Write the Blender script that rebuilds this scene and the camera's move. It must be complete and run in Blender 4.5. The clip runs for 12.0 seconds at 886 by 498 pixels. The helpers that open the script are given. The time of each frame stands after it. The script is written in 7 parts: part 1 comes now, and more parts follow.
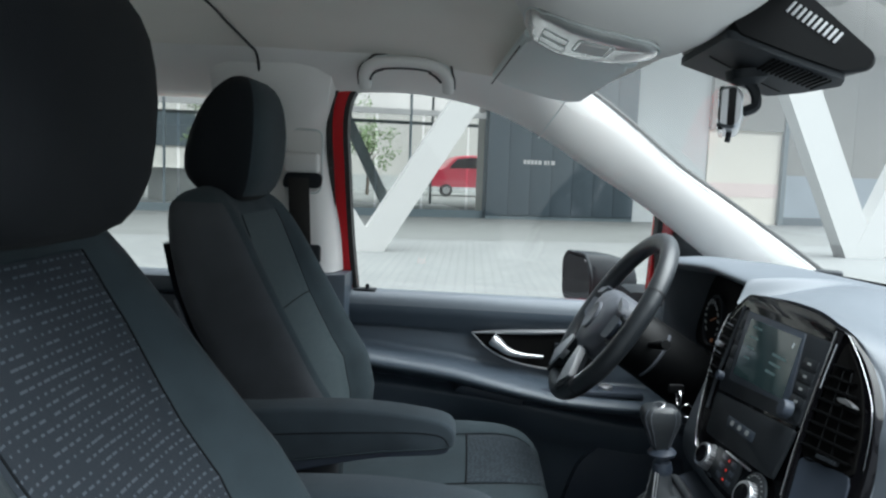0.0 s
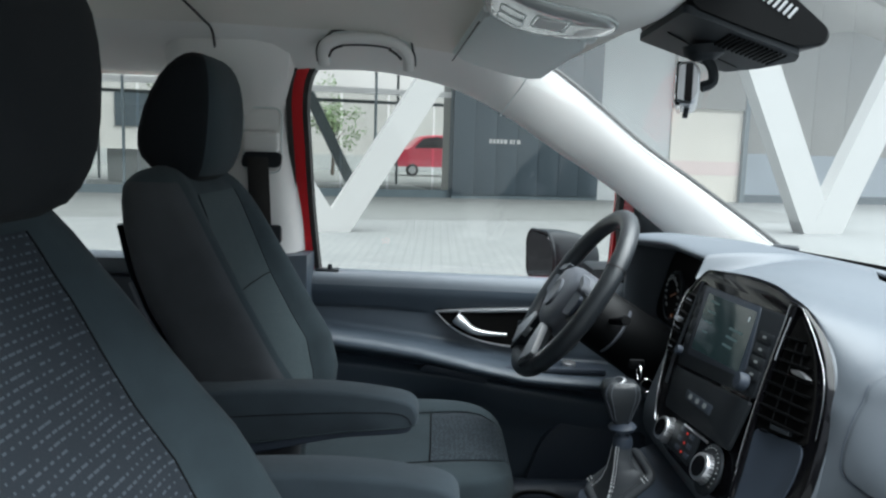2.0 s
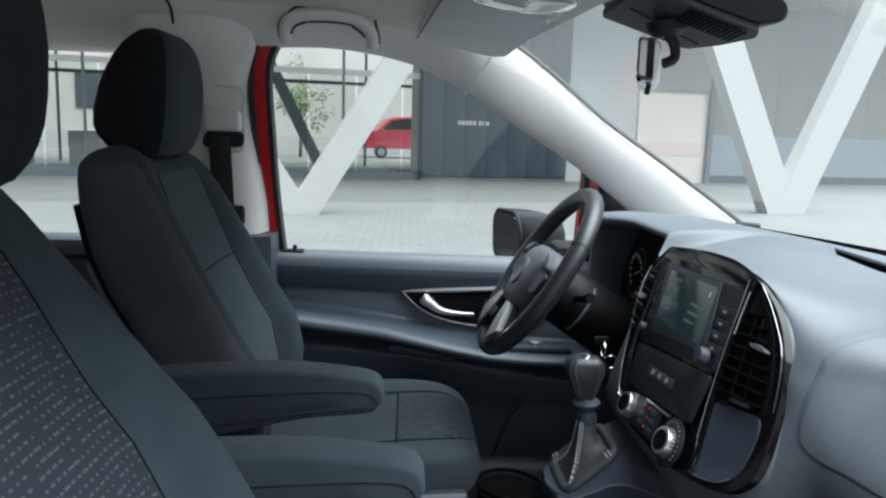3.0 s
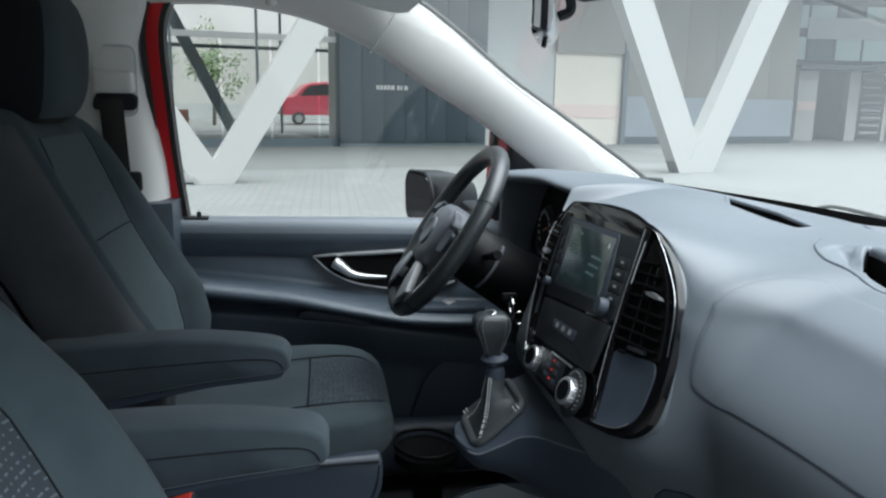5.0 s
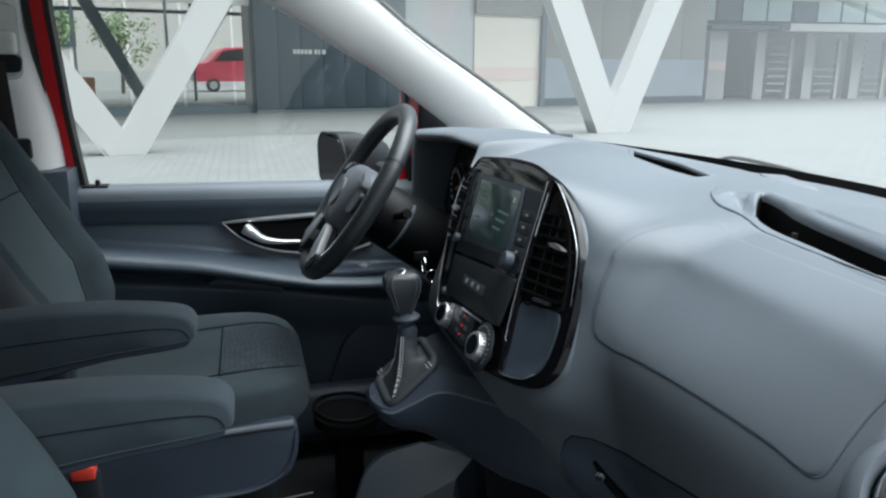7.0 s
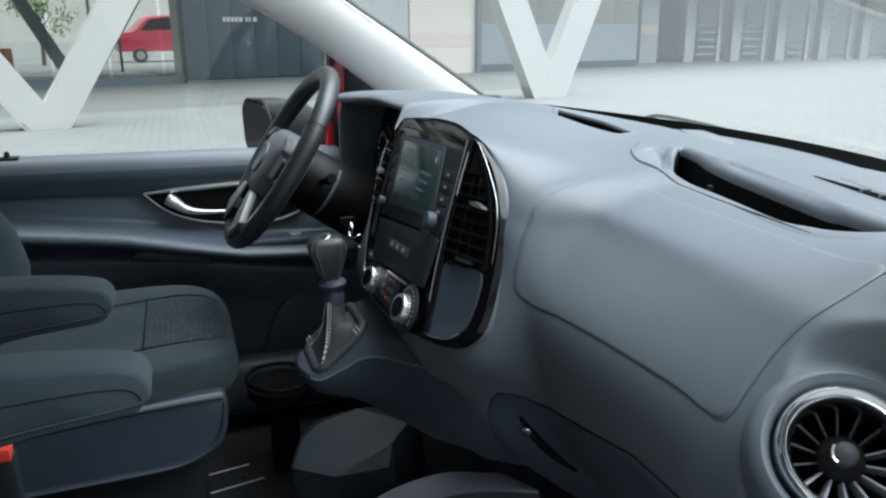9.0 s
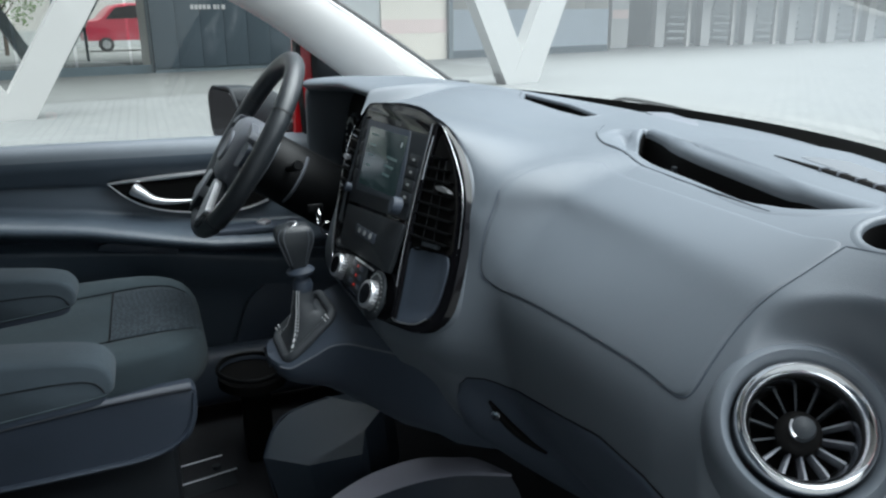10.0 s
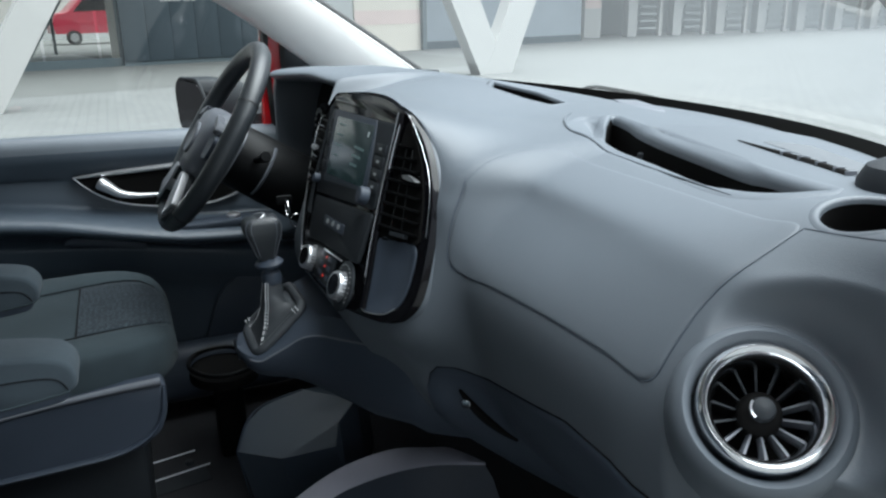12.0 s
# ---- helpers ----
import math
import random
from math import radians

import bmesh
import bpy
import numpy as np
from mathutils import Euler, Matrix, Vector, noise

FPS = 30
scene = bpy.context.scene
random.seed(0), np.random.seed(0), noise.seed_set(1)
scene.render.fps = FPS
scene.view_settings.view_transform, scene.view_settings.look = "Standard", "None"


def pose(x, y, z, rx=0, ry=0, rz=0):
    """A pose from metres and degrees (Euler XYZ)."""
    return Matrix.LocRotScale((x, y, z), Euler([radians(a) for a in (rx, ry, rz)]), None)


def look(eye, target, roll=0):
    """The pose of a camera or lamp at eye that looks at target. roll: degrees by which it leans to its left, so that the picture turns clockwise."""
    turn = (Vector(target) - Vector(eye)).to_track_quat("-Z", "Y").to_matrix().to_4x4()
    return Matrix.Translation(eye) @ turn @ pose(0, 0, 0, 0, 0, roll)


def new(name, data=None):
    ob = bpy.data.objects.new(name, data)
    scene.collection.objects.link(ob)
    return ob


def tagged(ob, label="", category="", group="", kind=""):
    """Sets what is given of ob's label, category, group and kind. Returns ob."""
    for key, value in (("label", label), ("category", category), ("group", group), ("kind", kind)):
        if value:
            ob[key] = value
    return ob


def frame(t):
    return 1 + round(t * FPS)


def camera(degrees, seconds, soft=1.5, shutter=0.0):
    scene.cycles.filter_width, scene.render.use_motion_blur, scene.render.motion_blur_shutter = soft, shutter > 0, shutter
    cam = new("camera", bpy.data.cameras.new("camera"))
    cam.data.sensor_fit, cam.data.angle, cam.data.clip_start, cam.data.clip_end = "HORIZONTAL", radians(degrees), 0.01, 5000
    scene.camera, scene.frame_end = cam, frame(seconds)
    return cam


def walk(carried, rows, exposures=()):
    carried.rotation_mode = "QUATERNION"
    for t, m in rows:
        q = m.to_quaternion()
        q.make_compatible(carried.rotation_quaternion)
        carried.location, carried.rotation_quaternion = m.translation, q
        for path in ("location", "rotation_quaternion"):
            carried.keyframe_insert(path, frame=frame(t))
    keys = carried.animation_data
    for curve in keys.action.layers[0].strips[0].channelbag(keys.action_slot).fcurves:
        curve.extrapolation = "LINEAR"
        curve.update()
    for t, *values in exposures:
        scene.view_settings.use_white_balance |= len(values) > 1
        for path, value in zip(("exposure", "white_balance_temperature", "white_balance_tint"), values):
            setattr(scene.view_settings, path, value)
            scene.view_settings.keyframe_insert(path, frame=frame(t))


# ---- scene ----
cam = camera(60.3, 12.0, 2.3)
PATH = [
    (0, (0.623, -1.052, 1.365), (0.557, 0.937, 1.158), 2.1),
    (0.5, (0.625, -1.05, 1.366), (0.57, 0.938, 1.149), 2.0),
    (1, (0.625, -1.049, 1.365), (0.592, 0.938, 1.14), 2.0),
    (1.5, (0.629, -1.047, 1.363), (0.622, 0.938, 1.125), 1.9),
    (2, (0.633, -1.044, 1.362), (0.655, 0.939, 1.106), 1.8),
    (2.5, (0.639, -1.041, 1.359), (0.7, 0.938, 1.08), 1.7),
    (3, (0.642, -1.039, 1.356), (0.744, 0.935, 1.056), 1.7),
    (5, (0.673, -1.029, 1.344), (0.974, 0.911, 0.961), 1.0),
    (5.5, (0.682, -1.027, 1.34), (1.04, 0.898, 0.932), 0.9),
    (6, (0.689, -1.027, 1.337), (1.091, 0.885, 0.908), 0.7),
    (6.5, (0.697, -1.024, 1.333), (1.144, 0.872, 0.881), 0.5),
    (7, (0.702, -1.024, 1.331), (1.189, 0.858, 0.862), 0.3),
    (9, (0.729, -1.023, 1.319), (1.354, 0.796, 0.771), -0.3),
    (9.5, (0.735, -1.024, 1.316), (1.393, 0.779, 0.753), -0.5),
    (10, (0.74, -1.024, 1.315), (1.422, 0.764, 0.735), -0.7),
    (10.5, (0.744, -1.024, 1.312), (1.448, 0.751, 0.719), -0.8),
    (11, (0.747, -1.025, 1.312), (1.465, 0.743, 0.713), -0.9),
    (11.5, (0.749, -1.026, 1.311), (1.477, 0.737, 0.711), -1.0),
    (12, (0.751, -1.026, 1.311), (1.486, 0.734, 0.709), -1.0),
]
walk(cam, [(t, look(eye, target, roll)) for t, eye, target, roll in PATH],
     exposures=[(0, 1.92, 5850, 4), (5, 1.76, 5850, 4), (12, 1.76, 5850, 4)])

# ---- world, sun, exposure ----
world = bpy.data.worlds.new("overcast_sky")
scene.world = world
world.use_nodes = True
wn, wl = world.node_tree.nodes, world.node_tree.links
sky = wn.new("ShaderNodeTexSky")
sky.sky_type, sky.sun_disc = "NISHITA", False
sky.sun_elevation, sky.sun_rotation = radians(68.5), radians(111)
sky.air_density, sky.dust_density, sky.ozone_density = 1.0, 4.0, 1.0
grey = wn.new("ShaderNodeHueSaturation")
grey.inputs["Saturation"].default_value = 0.22
wl.new(sky.outputs[0], grey.inputs["Color"])
wl.new(grey.outputs[0], wn["Background"].inputs["Color"])
wn["Background"].inputs["Strength"].default_value = 0.05
sun = new("sun", bpy.data.lights.new("sun", "SUN"))
sun.data.energy, sun.data.angle, sun.data.color = 3.4, radians(78), (1.0, 0.97, 0.93)
sun.matrix_world = look((3.3, -1.3, 9.0), (0, 0, 0))


# ---- materials ----
def material(name, colour, rough=0.5, metal=0.0, spec=0.5, grain=0.0, grain_size=400.0, mottle=0.0, mottle_size=6.0,
             coat=0.0, sheen=0.0, emit=None, emit_strength=0.0):
    """A surface with fine relief (grain) and a slow change of tone and gloss (mottle)."""
    m = bpy.data.materials.new(name)
    m.use_nodes = True
    n, l = m.node_tree.nodes, m.node_tree.links
    b = n["Principled BSDF"]
    b.inputs["Base Color"].default_value = (*colour, 1)
    b.inputs["Roughness"].default_value = rough
    b.inputs["Metallic"].default_value = metal
    b.inputs["Specular IOR Level"].default_value = spec
    b.inputs["Coat Weight"].default_value = coat
    b.inputs["Coat Roughness"].default_value = 0.06
    b.inputs["Sheen Weight"].default_value = sheen
    b.inputs["Sheen Roughness"].default_value = 0.4
    if emit:
        b.inputs["Emission Color"].default_value = (*emit, 1)
        b.inputs["Emission Strength"].default_value = emit_strength
    co = n.new("ShaderNodeTexCoord")
    if mottle:
        big = n.new("ShaderNodeTexNoise")
        big.inputs["Scale"].default_value, big.inputs["Detail"].default_value = mottle_size, 6
        l.new(co.outputs["Object"], big.inputs["Vector"])
        mix = n.new("ShaderNodeMix")
        mix.data_type = "RGBA"
        mix.inputs["A"].default_value = (*[c * (1 - mottle) for c in colour], 1)
        mix.inputs["B"].default_value = (*[min(1, c * (1 + mottle)) for c in colour], 1)
        l.new(big.outputs["Fac"], mix.inputs["Factor"])
        l.new(mix.outputs["Result"], b.inputs["Base Color"])
        ramp = n.new("ShaderNodeMapRange")
        ramp.inputs["To Min"].default_value, ramp.inputs["To Max"].default_value = max(0.02, rough - 0.12 * mottle), min(1, rough + 0.3 * mottle)
        l.new(big.outputs["Fac"], ramp.inputs["Value"])
        l.new(ramp.outputs["Result"], b.inputs["Roughness"])
    if grain:
        fine = n.new("ShaderNodeTexNoise")
        fine.inputs["Scale"].default_value, fine.inputs["Detail"].default_value = grain_size, 3
        l.new(co.outputs["Object"], fine.inputs["Vector"])
        bump = n.new("ShaderNodeBump")
        bump.inputs["Strength"].default_value, bump.inputs["Distance"].default_value = grain, 0.001
        l.new(fine.outputs["Fac"], bump.inputs["Height"])
        l.new(bump.outputs["Normal"], b.inputs["Normal"])
    return m


def woven(name, base, dash, across, along, width=0.009, height=0.0055, thick=0.4):
    """Dark seat cloth with rows of short pale dashes of uneven length. across, along: the axes of the cloth."""
    m = material(name, base, 0.9, spec=0.2, grain=0.5, grain_size=1500, sheen=0.03)
    n, l = m.node_tree.nodes, m.node_tree.links

    def calc(op, a, b=None, c=None):
        node = n.new("ShaderNodeMath")
        node.operation = op
        for i, v in enumerate((a, b, c)):
            if isinstance(v, (int, float)):
                node.inputs[i].default_value = v
            elif v is not None:
                l.new(v, node.inputs[i])
        return node.outputs[0]

    def chance(a, b):
        com, noise = n.new("ShaderNodeCombineXYZ"), n.new("ShaderNodeTexWhiteNoise")
        noise.noise_dimensions = "2D"
        l.new(a, com.inputs[0])
        if b is not None:
            l.new(b, com.inputs[1])
        l.new(com.outputs[0], noise.inputs["Vector"])
        return noise.outputs["Value"]

    co, sep = n.new("ShaderNodeTexCoord"), n.new("ShaderNodeSeparateXYZ")
    l.new(co.outputs["Object"], sep.inputs[0])
    v = calc("MULTIPLY", sep.outputs[along], 1 / height)
    row = calc("FLOOR", v)
    u = calc("MULTIPLY_ADD", sep.outputs[across], 1 / width, calc("MULTIPLY", chance(row, None), 7.0))
    cell = calc("FLOOR", u)
    rnd = chance(cell, row)
    half = calc("MULTIPLY_ADD", calc("MULTIPLY", rnd, rnd), 0.36, 0.11)
    along_dash = calc("LESS_THAN", calc("ABSOLUTE", calc("SUBTRACT", calc("FRACT", u), 0.5)), half)
    over_dash = calc("LESS_THAN", calc("ABSOLUTE", calc("SUBTRACT", calc("FRACT", v), 0.5)), thick / 2)
    there = calc("GREATER_THAN", rnd, 0.12)
    mask = calc("MULTIPLY", calc("MULTIPLY", along_dash, over_dash), there)
    mix = n.new("ShaderNodeMix")
    mix.data_type = "RGBA"
    l.new(mask, mix.inputs["Factor"])
    mix.inputs["A"].default_value, mix.inputs["B"].default_value = (*base, 1), (*dash, 1)
    l.new(mix.outputs["Result"], n["Principled BSDF"].inputs["Base Color"])
    return m


def clear_glass(name, tint, rough=0.0, ior=1.45, film=0.0):
    """A thin pane: it lets light through unbent and mirrors by its angle. film: how much of a pale veil covers it, in
    place of reflected haze.
    """
    m = bpy.data.materials.new(name)
    m.use_nodes = True
    n, l = m.node_tree.nodes, m.node_tree.links
    n.remove(n["Principled BSDF"])
    tr, gl, mx = n.new("ShaderNodeBsdfTransparent"), n.new("ShaderNodeBsdfGlossy"), n.new("ShaderNodeMixShader")
    lw, pw, fr = n.new("ShaderNodeLayerWeight"), n.new("ShaderNodeMath"), n.new("ShaderNodeMapRange")
    pw.operation, pw.inputs[1].default_value = "POWER", 5.0
    fr.inputs["To Min"].default_value, fr.inputs["To Max"].default_value = ((ior - 1) / (ior + 1)) ** 2, 0.9
    l.new(lw.outputs["Facing"], pw.inputs[0])
    l.new(pw.outputs[0], fr.inputs["Value"])
    tr.inputs["Color"].default_value = (*tint, 1)
    gl.inputs["Roughness"].default_value = rough
    l.new(fr.outputs[0], mx.inputs["Fac"])
    l.new(tr.outputs[0], mx.inputs[1])
    l.new(gl.outputs[0], mx.inputs[2])
    out = mx.outputs[0]
    if film:
        veil, over, veil_noise, amount = n.new("ShaderNodeBsdfTranslucent"), n.new("ShaderNodeMixShader"), n.new("ShaderNodeTexNoise"), n.new("ShaderNodeMapRange")
        veil.inputs["Color"].default_value = (0.8, 0.83, 0.83, 1)
        veil_noise.inputs["Scale"].default_value, veil_noise.inputs["Detail"].default_value = 5.0, 8
        amount.inputs["To Min"].default_value, amount.inputs["To Max"].default_value = film * 0.9, film * 1.1
        l.new(veil_noise.outputs["Fac"], amount.inputs["Value"])
        l.new(amount.outputs["Result"], over.inputs["Fac"])
        l.new(out, over.inputs[1])
        l.new(veil.outputs[0], over.inputs[2])
        out = over.outputs[0]
    l.new(out, n["Material Output"].inputs["Surface"])
    return m


DASH = material("soft_grey_dash_plastic", (0.084, 0.098, 0.114), 0.48, spec=0.5, grain=0.2, grain_size=900, mottle=0.12, mottle_size=4)
LOWER = material("dark_lower_plastic", (0.038, 0.049, 0.068), 0.48, grain=0.4, grain_size=800, mottle=0.15)
DOORP = material("door_trim_plastic", (0.06, 0.078, 0.1), 0.38, spec=0.55, grain=0.25, grain_size=900, mottle=0.15)
DOORTOP = material("door_top_plastic", (0.144, 0.1664, 0.192), 0.45, grain=0.3, grain_size=900, mottle=0.12)
GLOSS = material("piano_black", (0.004, 0.004, 0.005), 0.08, spec=0.30, coat=0.0, mottle=0.1)
MATT = material("matt_black_plastic", (0.01656, 0.02016, 0.0243), 0.58, spec=0.3, grain=0.2, grain_size=700, mottle=0.15)
# near black; in the dashboard's wells this colour stands for the shade
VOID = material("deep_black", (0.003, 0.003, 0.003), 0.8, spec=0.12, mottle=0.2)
CHROME = material("satin_chrome", (0.72, 0.73, 0.75), 0.16, 1.0, mottle=0.06, mottle_size=30)
SILVER = material("silver_paint", (0.62, 0.63, 0.65), 0.28, 0.85, mottle=0.05, mottle_size=20)
LEATHER = material("black_leather", (0.022, 0.026, 0.030), 0.33, spec=0.55, grain=0.5, grain_size=650, mottle=0.15)
BOOT = material("grey_leather_boot", (0.040, 0.045, 0.051), 0.5, grain=0.5, grain_size=600, mottle=0.2)
THREAD = material("grey_thread", (0.54, 0.558, 0.576), 0.8, grain=0.4, grain_size=2000)
CLOTH = material("dark_seat_cloth", (0.066, 0.071, 0.078), 0.9, spec=0.2, grain=0.7, grain_size=1300, mottle=0.32, mottle_size=14, sheen=0.05)
CLOTH_FRONT = material("green_grey_seat_cloth", (0.038, 0.052, 0.060), 0.9, spec=0.2, grain=0.7, grain_size=1300, mottle=0.32, mottle_size=14, sheen=0.05)
CLOTH_HEAD = material("black_headrest_cloth", (0.0085, 0.0102, 0.0122), 0.9, spec=0.2, grain=0.6, grain_size=1300, mottle=0.2, sheen=0.02)
CLOTH_ARM = material("armrest_cloth", (0.043, 0.056, 0.067), 0.88, spec=0.2, grain=0.7, grain_size=1300, mottle=0.32, mottle_size=14, sheen=0.06)
INSERT_BACK = woven("woven_back_cloth", (0.031, 0.038, 0.047), (0.088, 0.103, 0.122), "Y", "Z", 0.0112, 0.0080, 0.28)
INSERT_PLAIN = woven("woven_plain_cloth", (0.060, 0.080, 0.087), (0.085, 0.105, 0.114), "Y", "Z", 0.006, 0.004, 0.4)
INSERT_SEAT = woven("woven_cushion_cloth", (0.030, 0.039, 0.047), (0.075, 0.093, 0.108), "X", "Y", 0.0095, 0.007, 0.3)
TRIMGREY = material("mid_grey_plastic", (0.12, 0.13, 0.15), 0.42, grain=0.3, grain_size=700, mottle=0.15)
SHELL = material("seat_shell_plastic", (0.0341, 0.0451, 0.0649), 0.5, grain=0.3, grain_size=700, mottle=0.3, mottle_size=10)
LINER = material("headliner_felt", (0.749, 0.7276, 0.6741), 0.95, grain=0.5, grain_size=1400, mottle=0.06)
TRIM = material("pale_trim_plastic", (0.77, 0.76, 0.74), 0.9, spec=0.15, grain=0.3, grain_size=900, mottle=0.05)
VISOR = material("visor_vinyl", (0.66, 0.71, 0.70), 0.7, grain=0.4, grain_size=900, mottle=0.06)
WEB = material("belt_webbing", (0.028, 0.026, 0.024), 0.8, grain=0.6, grain_size=900, mottle=0.2)
RED = material("red_car_paint", (0.546, 0.0104, 0.0156), 0.25, coat=0.7, mottle=0.06)
REDBTN = material("red_buckle_button", (0.70, 0.06, 0.04), 0.4, mottle=0.1)
RUBBER = material("black_rubber_seal", (0.0192, 0.0192, 0.0192), 0.6, grain=0.2, mottle=0.2)
CARPET = material("dark_carpet", (0.014, 0.015, 0.018), 1.0, grain=1.0, grain_size=500, mottle=0.3, mottle_size=20)
SCREEN = material("screen_glass", (0.006, 0.010, 0.011), 0.08, coat=0.4, emit=(0.10, 0.20, 0.20), emit_strength=0.02, mottle=0.3, mottle_size=18)
ICON = material("pale_print", (0.55, 0.58, 0.58), 0.5, emit=(0.6, 0.7, 0.7), emit_strength=0.05)
DULL = material("dull_print", (0.32, 0.34, 0.34), 0.5)
DIM = material("dim_screen_print", (0.05, 0.08, 0.08), 0.4, emit=(0.2, 0.35, 0.35), emit_strength=0.03)
REDLED = material("red_indicator", (0.5, 0.02, 0.02), 0.4, emit=(1.0, 0.06, 0.03), emit_strength=0.12)
AMBER = material("amber_indicator", (0.12, 0.05, 0.02), 0.4, emit=(1.0, 0.35, 0.08), emit_strength=0.008)
SATIN = material("satin_chrome", (0.56, 0.57, 0.59), 0.30, metal=0.9, mottle=0.05)
BLACKP = material("sensor_black_plastic", (0.0045, 0.005, 0.0055), 0.45, spec=0.14, grain=0.15, grain_size=700, mottle=0.15)
DARKMIRROR = material("tinted_mirror_silver", (0.05, 0.048, 0.052), 0.03, 1.0)
MIRROR = material("mirror_silver", (0.85, 0.87, 0.88), 0.02, 1.0)
STEEL = material("bright_steel", (0.6, 0.6, 0.6), 0.2, 1.0, mottle=0.1)
WINDOW = clear_glass("window_glass", (0.93, 0.938, 0.93))
# the windscreen's pale veil stands in for haze from reflections
SHIELD = clear_glass("windscreen_glass", (0.87, 0.888, 0.88), film=0.045)
PAVE = material("pale_concrete_ground", (0.165, 0.17, 0.166), 0.85, grain=0.6, grain_size=60, mottle=0.12, mottle_size=0.5)
# small rectangular pavers, too far off to be built one by one
pn, pl = PAVE.node_tree.nodes, PAVE.node_tree.links
paver, tone, place = pn.new("ShaderNodeTexBrick"), pn.new("ShaderNodeMixRGB"), pn.new("ShaderNodeTexCoord")
paver.inputs["Color1"].default_value, paver.inputs["Color2"].default_value = (1, 1, 1, 1), (0.86, 0.87, 0.88, 1)
paver.inputs["Mortar"].default_value = (0.62, 0.63, 0.64, 1)
paver.inputs["Scale"].default_value, paver.inputs["Mortar Size"].default_value = 1.0, 0.010
paver.inputs["Brick Width"].default_value, paver.inputs["Row Height"].default_value = 0.24, 0.12
pl.new(place.outputs["Object"], paver.inputs["Vector"])
tone.blend_type = "MULTIPLY"
tone.inputs["Fac"].default_value = 1.0
paint = pn["Principled BSDF"].inputs["Base Color"]
pl.new(paint.links[0].from_socket, tone.inputs["Color1"])
pl.new(paver.outputs["Color"], tone.inputs["Color2"])
pl.new(tone.outputs["Color"], paint)
COBBLE = material("grey_cobbles", (0.115, 0.119, 0.115), 0.9, grain=0.6, grain_size=60, mottle=0.2, mottle_size=1.5)
WHITE = material("white_painted_steel", (0.43, 0.43, 0.42), 0.5, grain=0.1, grain_size=40, mottle=0.04, mottle_size=1)
PANEL = material("dark_facade_panel", (0.050, 0.068, 0.082), 0.45, mottle=0.12, mottle_size=0.6)
PALEWALL = material("pale_interior_wall", (0.5, 0.49, 0.47), 0.9, mottle=0.12, mottle_size=0.5)
GREYWALL = material("grey_concrete_wall", (0.42, 0.437, 0.437), 0.85, grain=0.05, grain_size=8, mottle=0.15, mottle_size=0.5)
BASEWALL = material("blue_grey_base_wall", (0.22, 0.25, 0.28), 0.7, mottle=0.15, mottle_size=0.7)
DARKFRONT = material("unseen_wall_brown", (0.26, 0.24, 0.22), 0.9, mottle=0.2, mottle_size=0.5)
TAUPE = material("taupe_cladding", (0.215, 0.21, 0.195), 0.7, mottle=0.15, mottle_size=0.7)
GLASSY = material("pale_window_glass", (0.42, 0.50, 0.50), 0.15, mottle=0.2, mottle_size=0.8)
FRAMEM = material("dark_window_frame", (0.091, 0.117, 0.13), 0.5, mottle=0.15, mottle_size=2)
FACADE_GLASS = clear_glass("facade_glass", (0.87, 0.875, 0.86), 0.02)
CARRED = material("dark_red_car_paint", (0.34, 0.024, 0.05), 0.3, coat=0.5, mottle=0.1)
TYRE = material("tyre_rubber", (0.02, 0.02, 0.02), 0.8, mottle=0.2)
BEIGE = material("beige_cladding", (0.62, 0.58, 0.51), 0.85, mottle=0.1, mottle_size=0.6)
PINKISH = material("faint_pink_band", (0.60, 0.49, 0.46), 0.85, mottle=0.1, mottle_size=0.6)
ORANGE = material("orange_brick_band", (0.675, 0.3, 0.18), 0.85, mottle=0.25, mottle_size=2)
LEAF = material("leaf_green", (0.098, 0.154, 0.056), 0.6, mottle=0.35, mottle_size=3)
BARK = material("bark", (0.09, 0.07, 0.055), 0.9, grain=0.8, grain_size=40, mottle=0.3)


# ---- mesh helpers ----
def link(name, bm, mat, parent=None, label="", smooth=38):
    """Links a bmesh as one mesh object, under a thing or a part if one is given."""
    bmesh.ops.recalc_face_normals(bm, faces=bm.faces)
    me = bpy.data.meshes.new(name)
    bm.to_mesh(me)
    bm.free()
    for p in me.polygons:
        p.use_smooth = True
    me.set_sharp_from_angle(angle=radians(smooth))
    me.materials.append(mat)
    ob = new(name, me)
    if parent:
        ob.parent = parent
        base = parent
        while base.parent:
            base = base.parent
        if parent.type == "EMPTY":
            ob.matrix_parent_inverse = Matrix.Translation(parent.location).inverted()
    if label:
        tagged(ob, label)
    return ob


part = link


def thing(name, at, label, category, group="", kind=""):
    ob = new(name)
    ob.location = at
    ob.empty_display_size = 0.05
    return tagged(ob, label, category, group, kind)


def grid(bm, rows, close_u=False, close_v=False):
    """Quads over rows of points."""
    vs = [[bm.verts.new(p) for p in row] for row in rows]
    nr, nc = len(vs), len(vs[0])
    for i in range(nr if close_v else nr - 1):
        for j in range(nc if close_u else nc - 1):
            a, b, c, d = vs[i][j], vs[i][(j + 1) % nc], vs[(i + 1) % nr][(j + 1) % nc], vs[(i + 1) % nr][j]
            bm.faces.new((a, b, c, d))
    return vs


def loft(rings, caps=True):
    """A closed body through rings of points."""
    bm = bmesh.new()
    vs = grid(bm, rings, close_u=True)
    if caps:
        bm.faces.new(vs[0])
        bm.faces.new(vs[-1])
    return bm


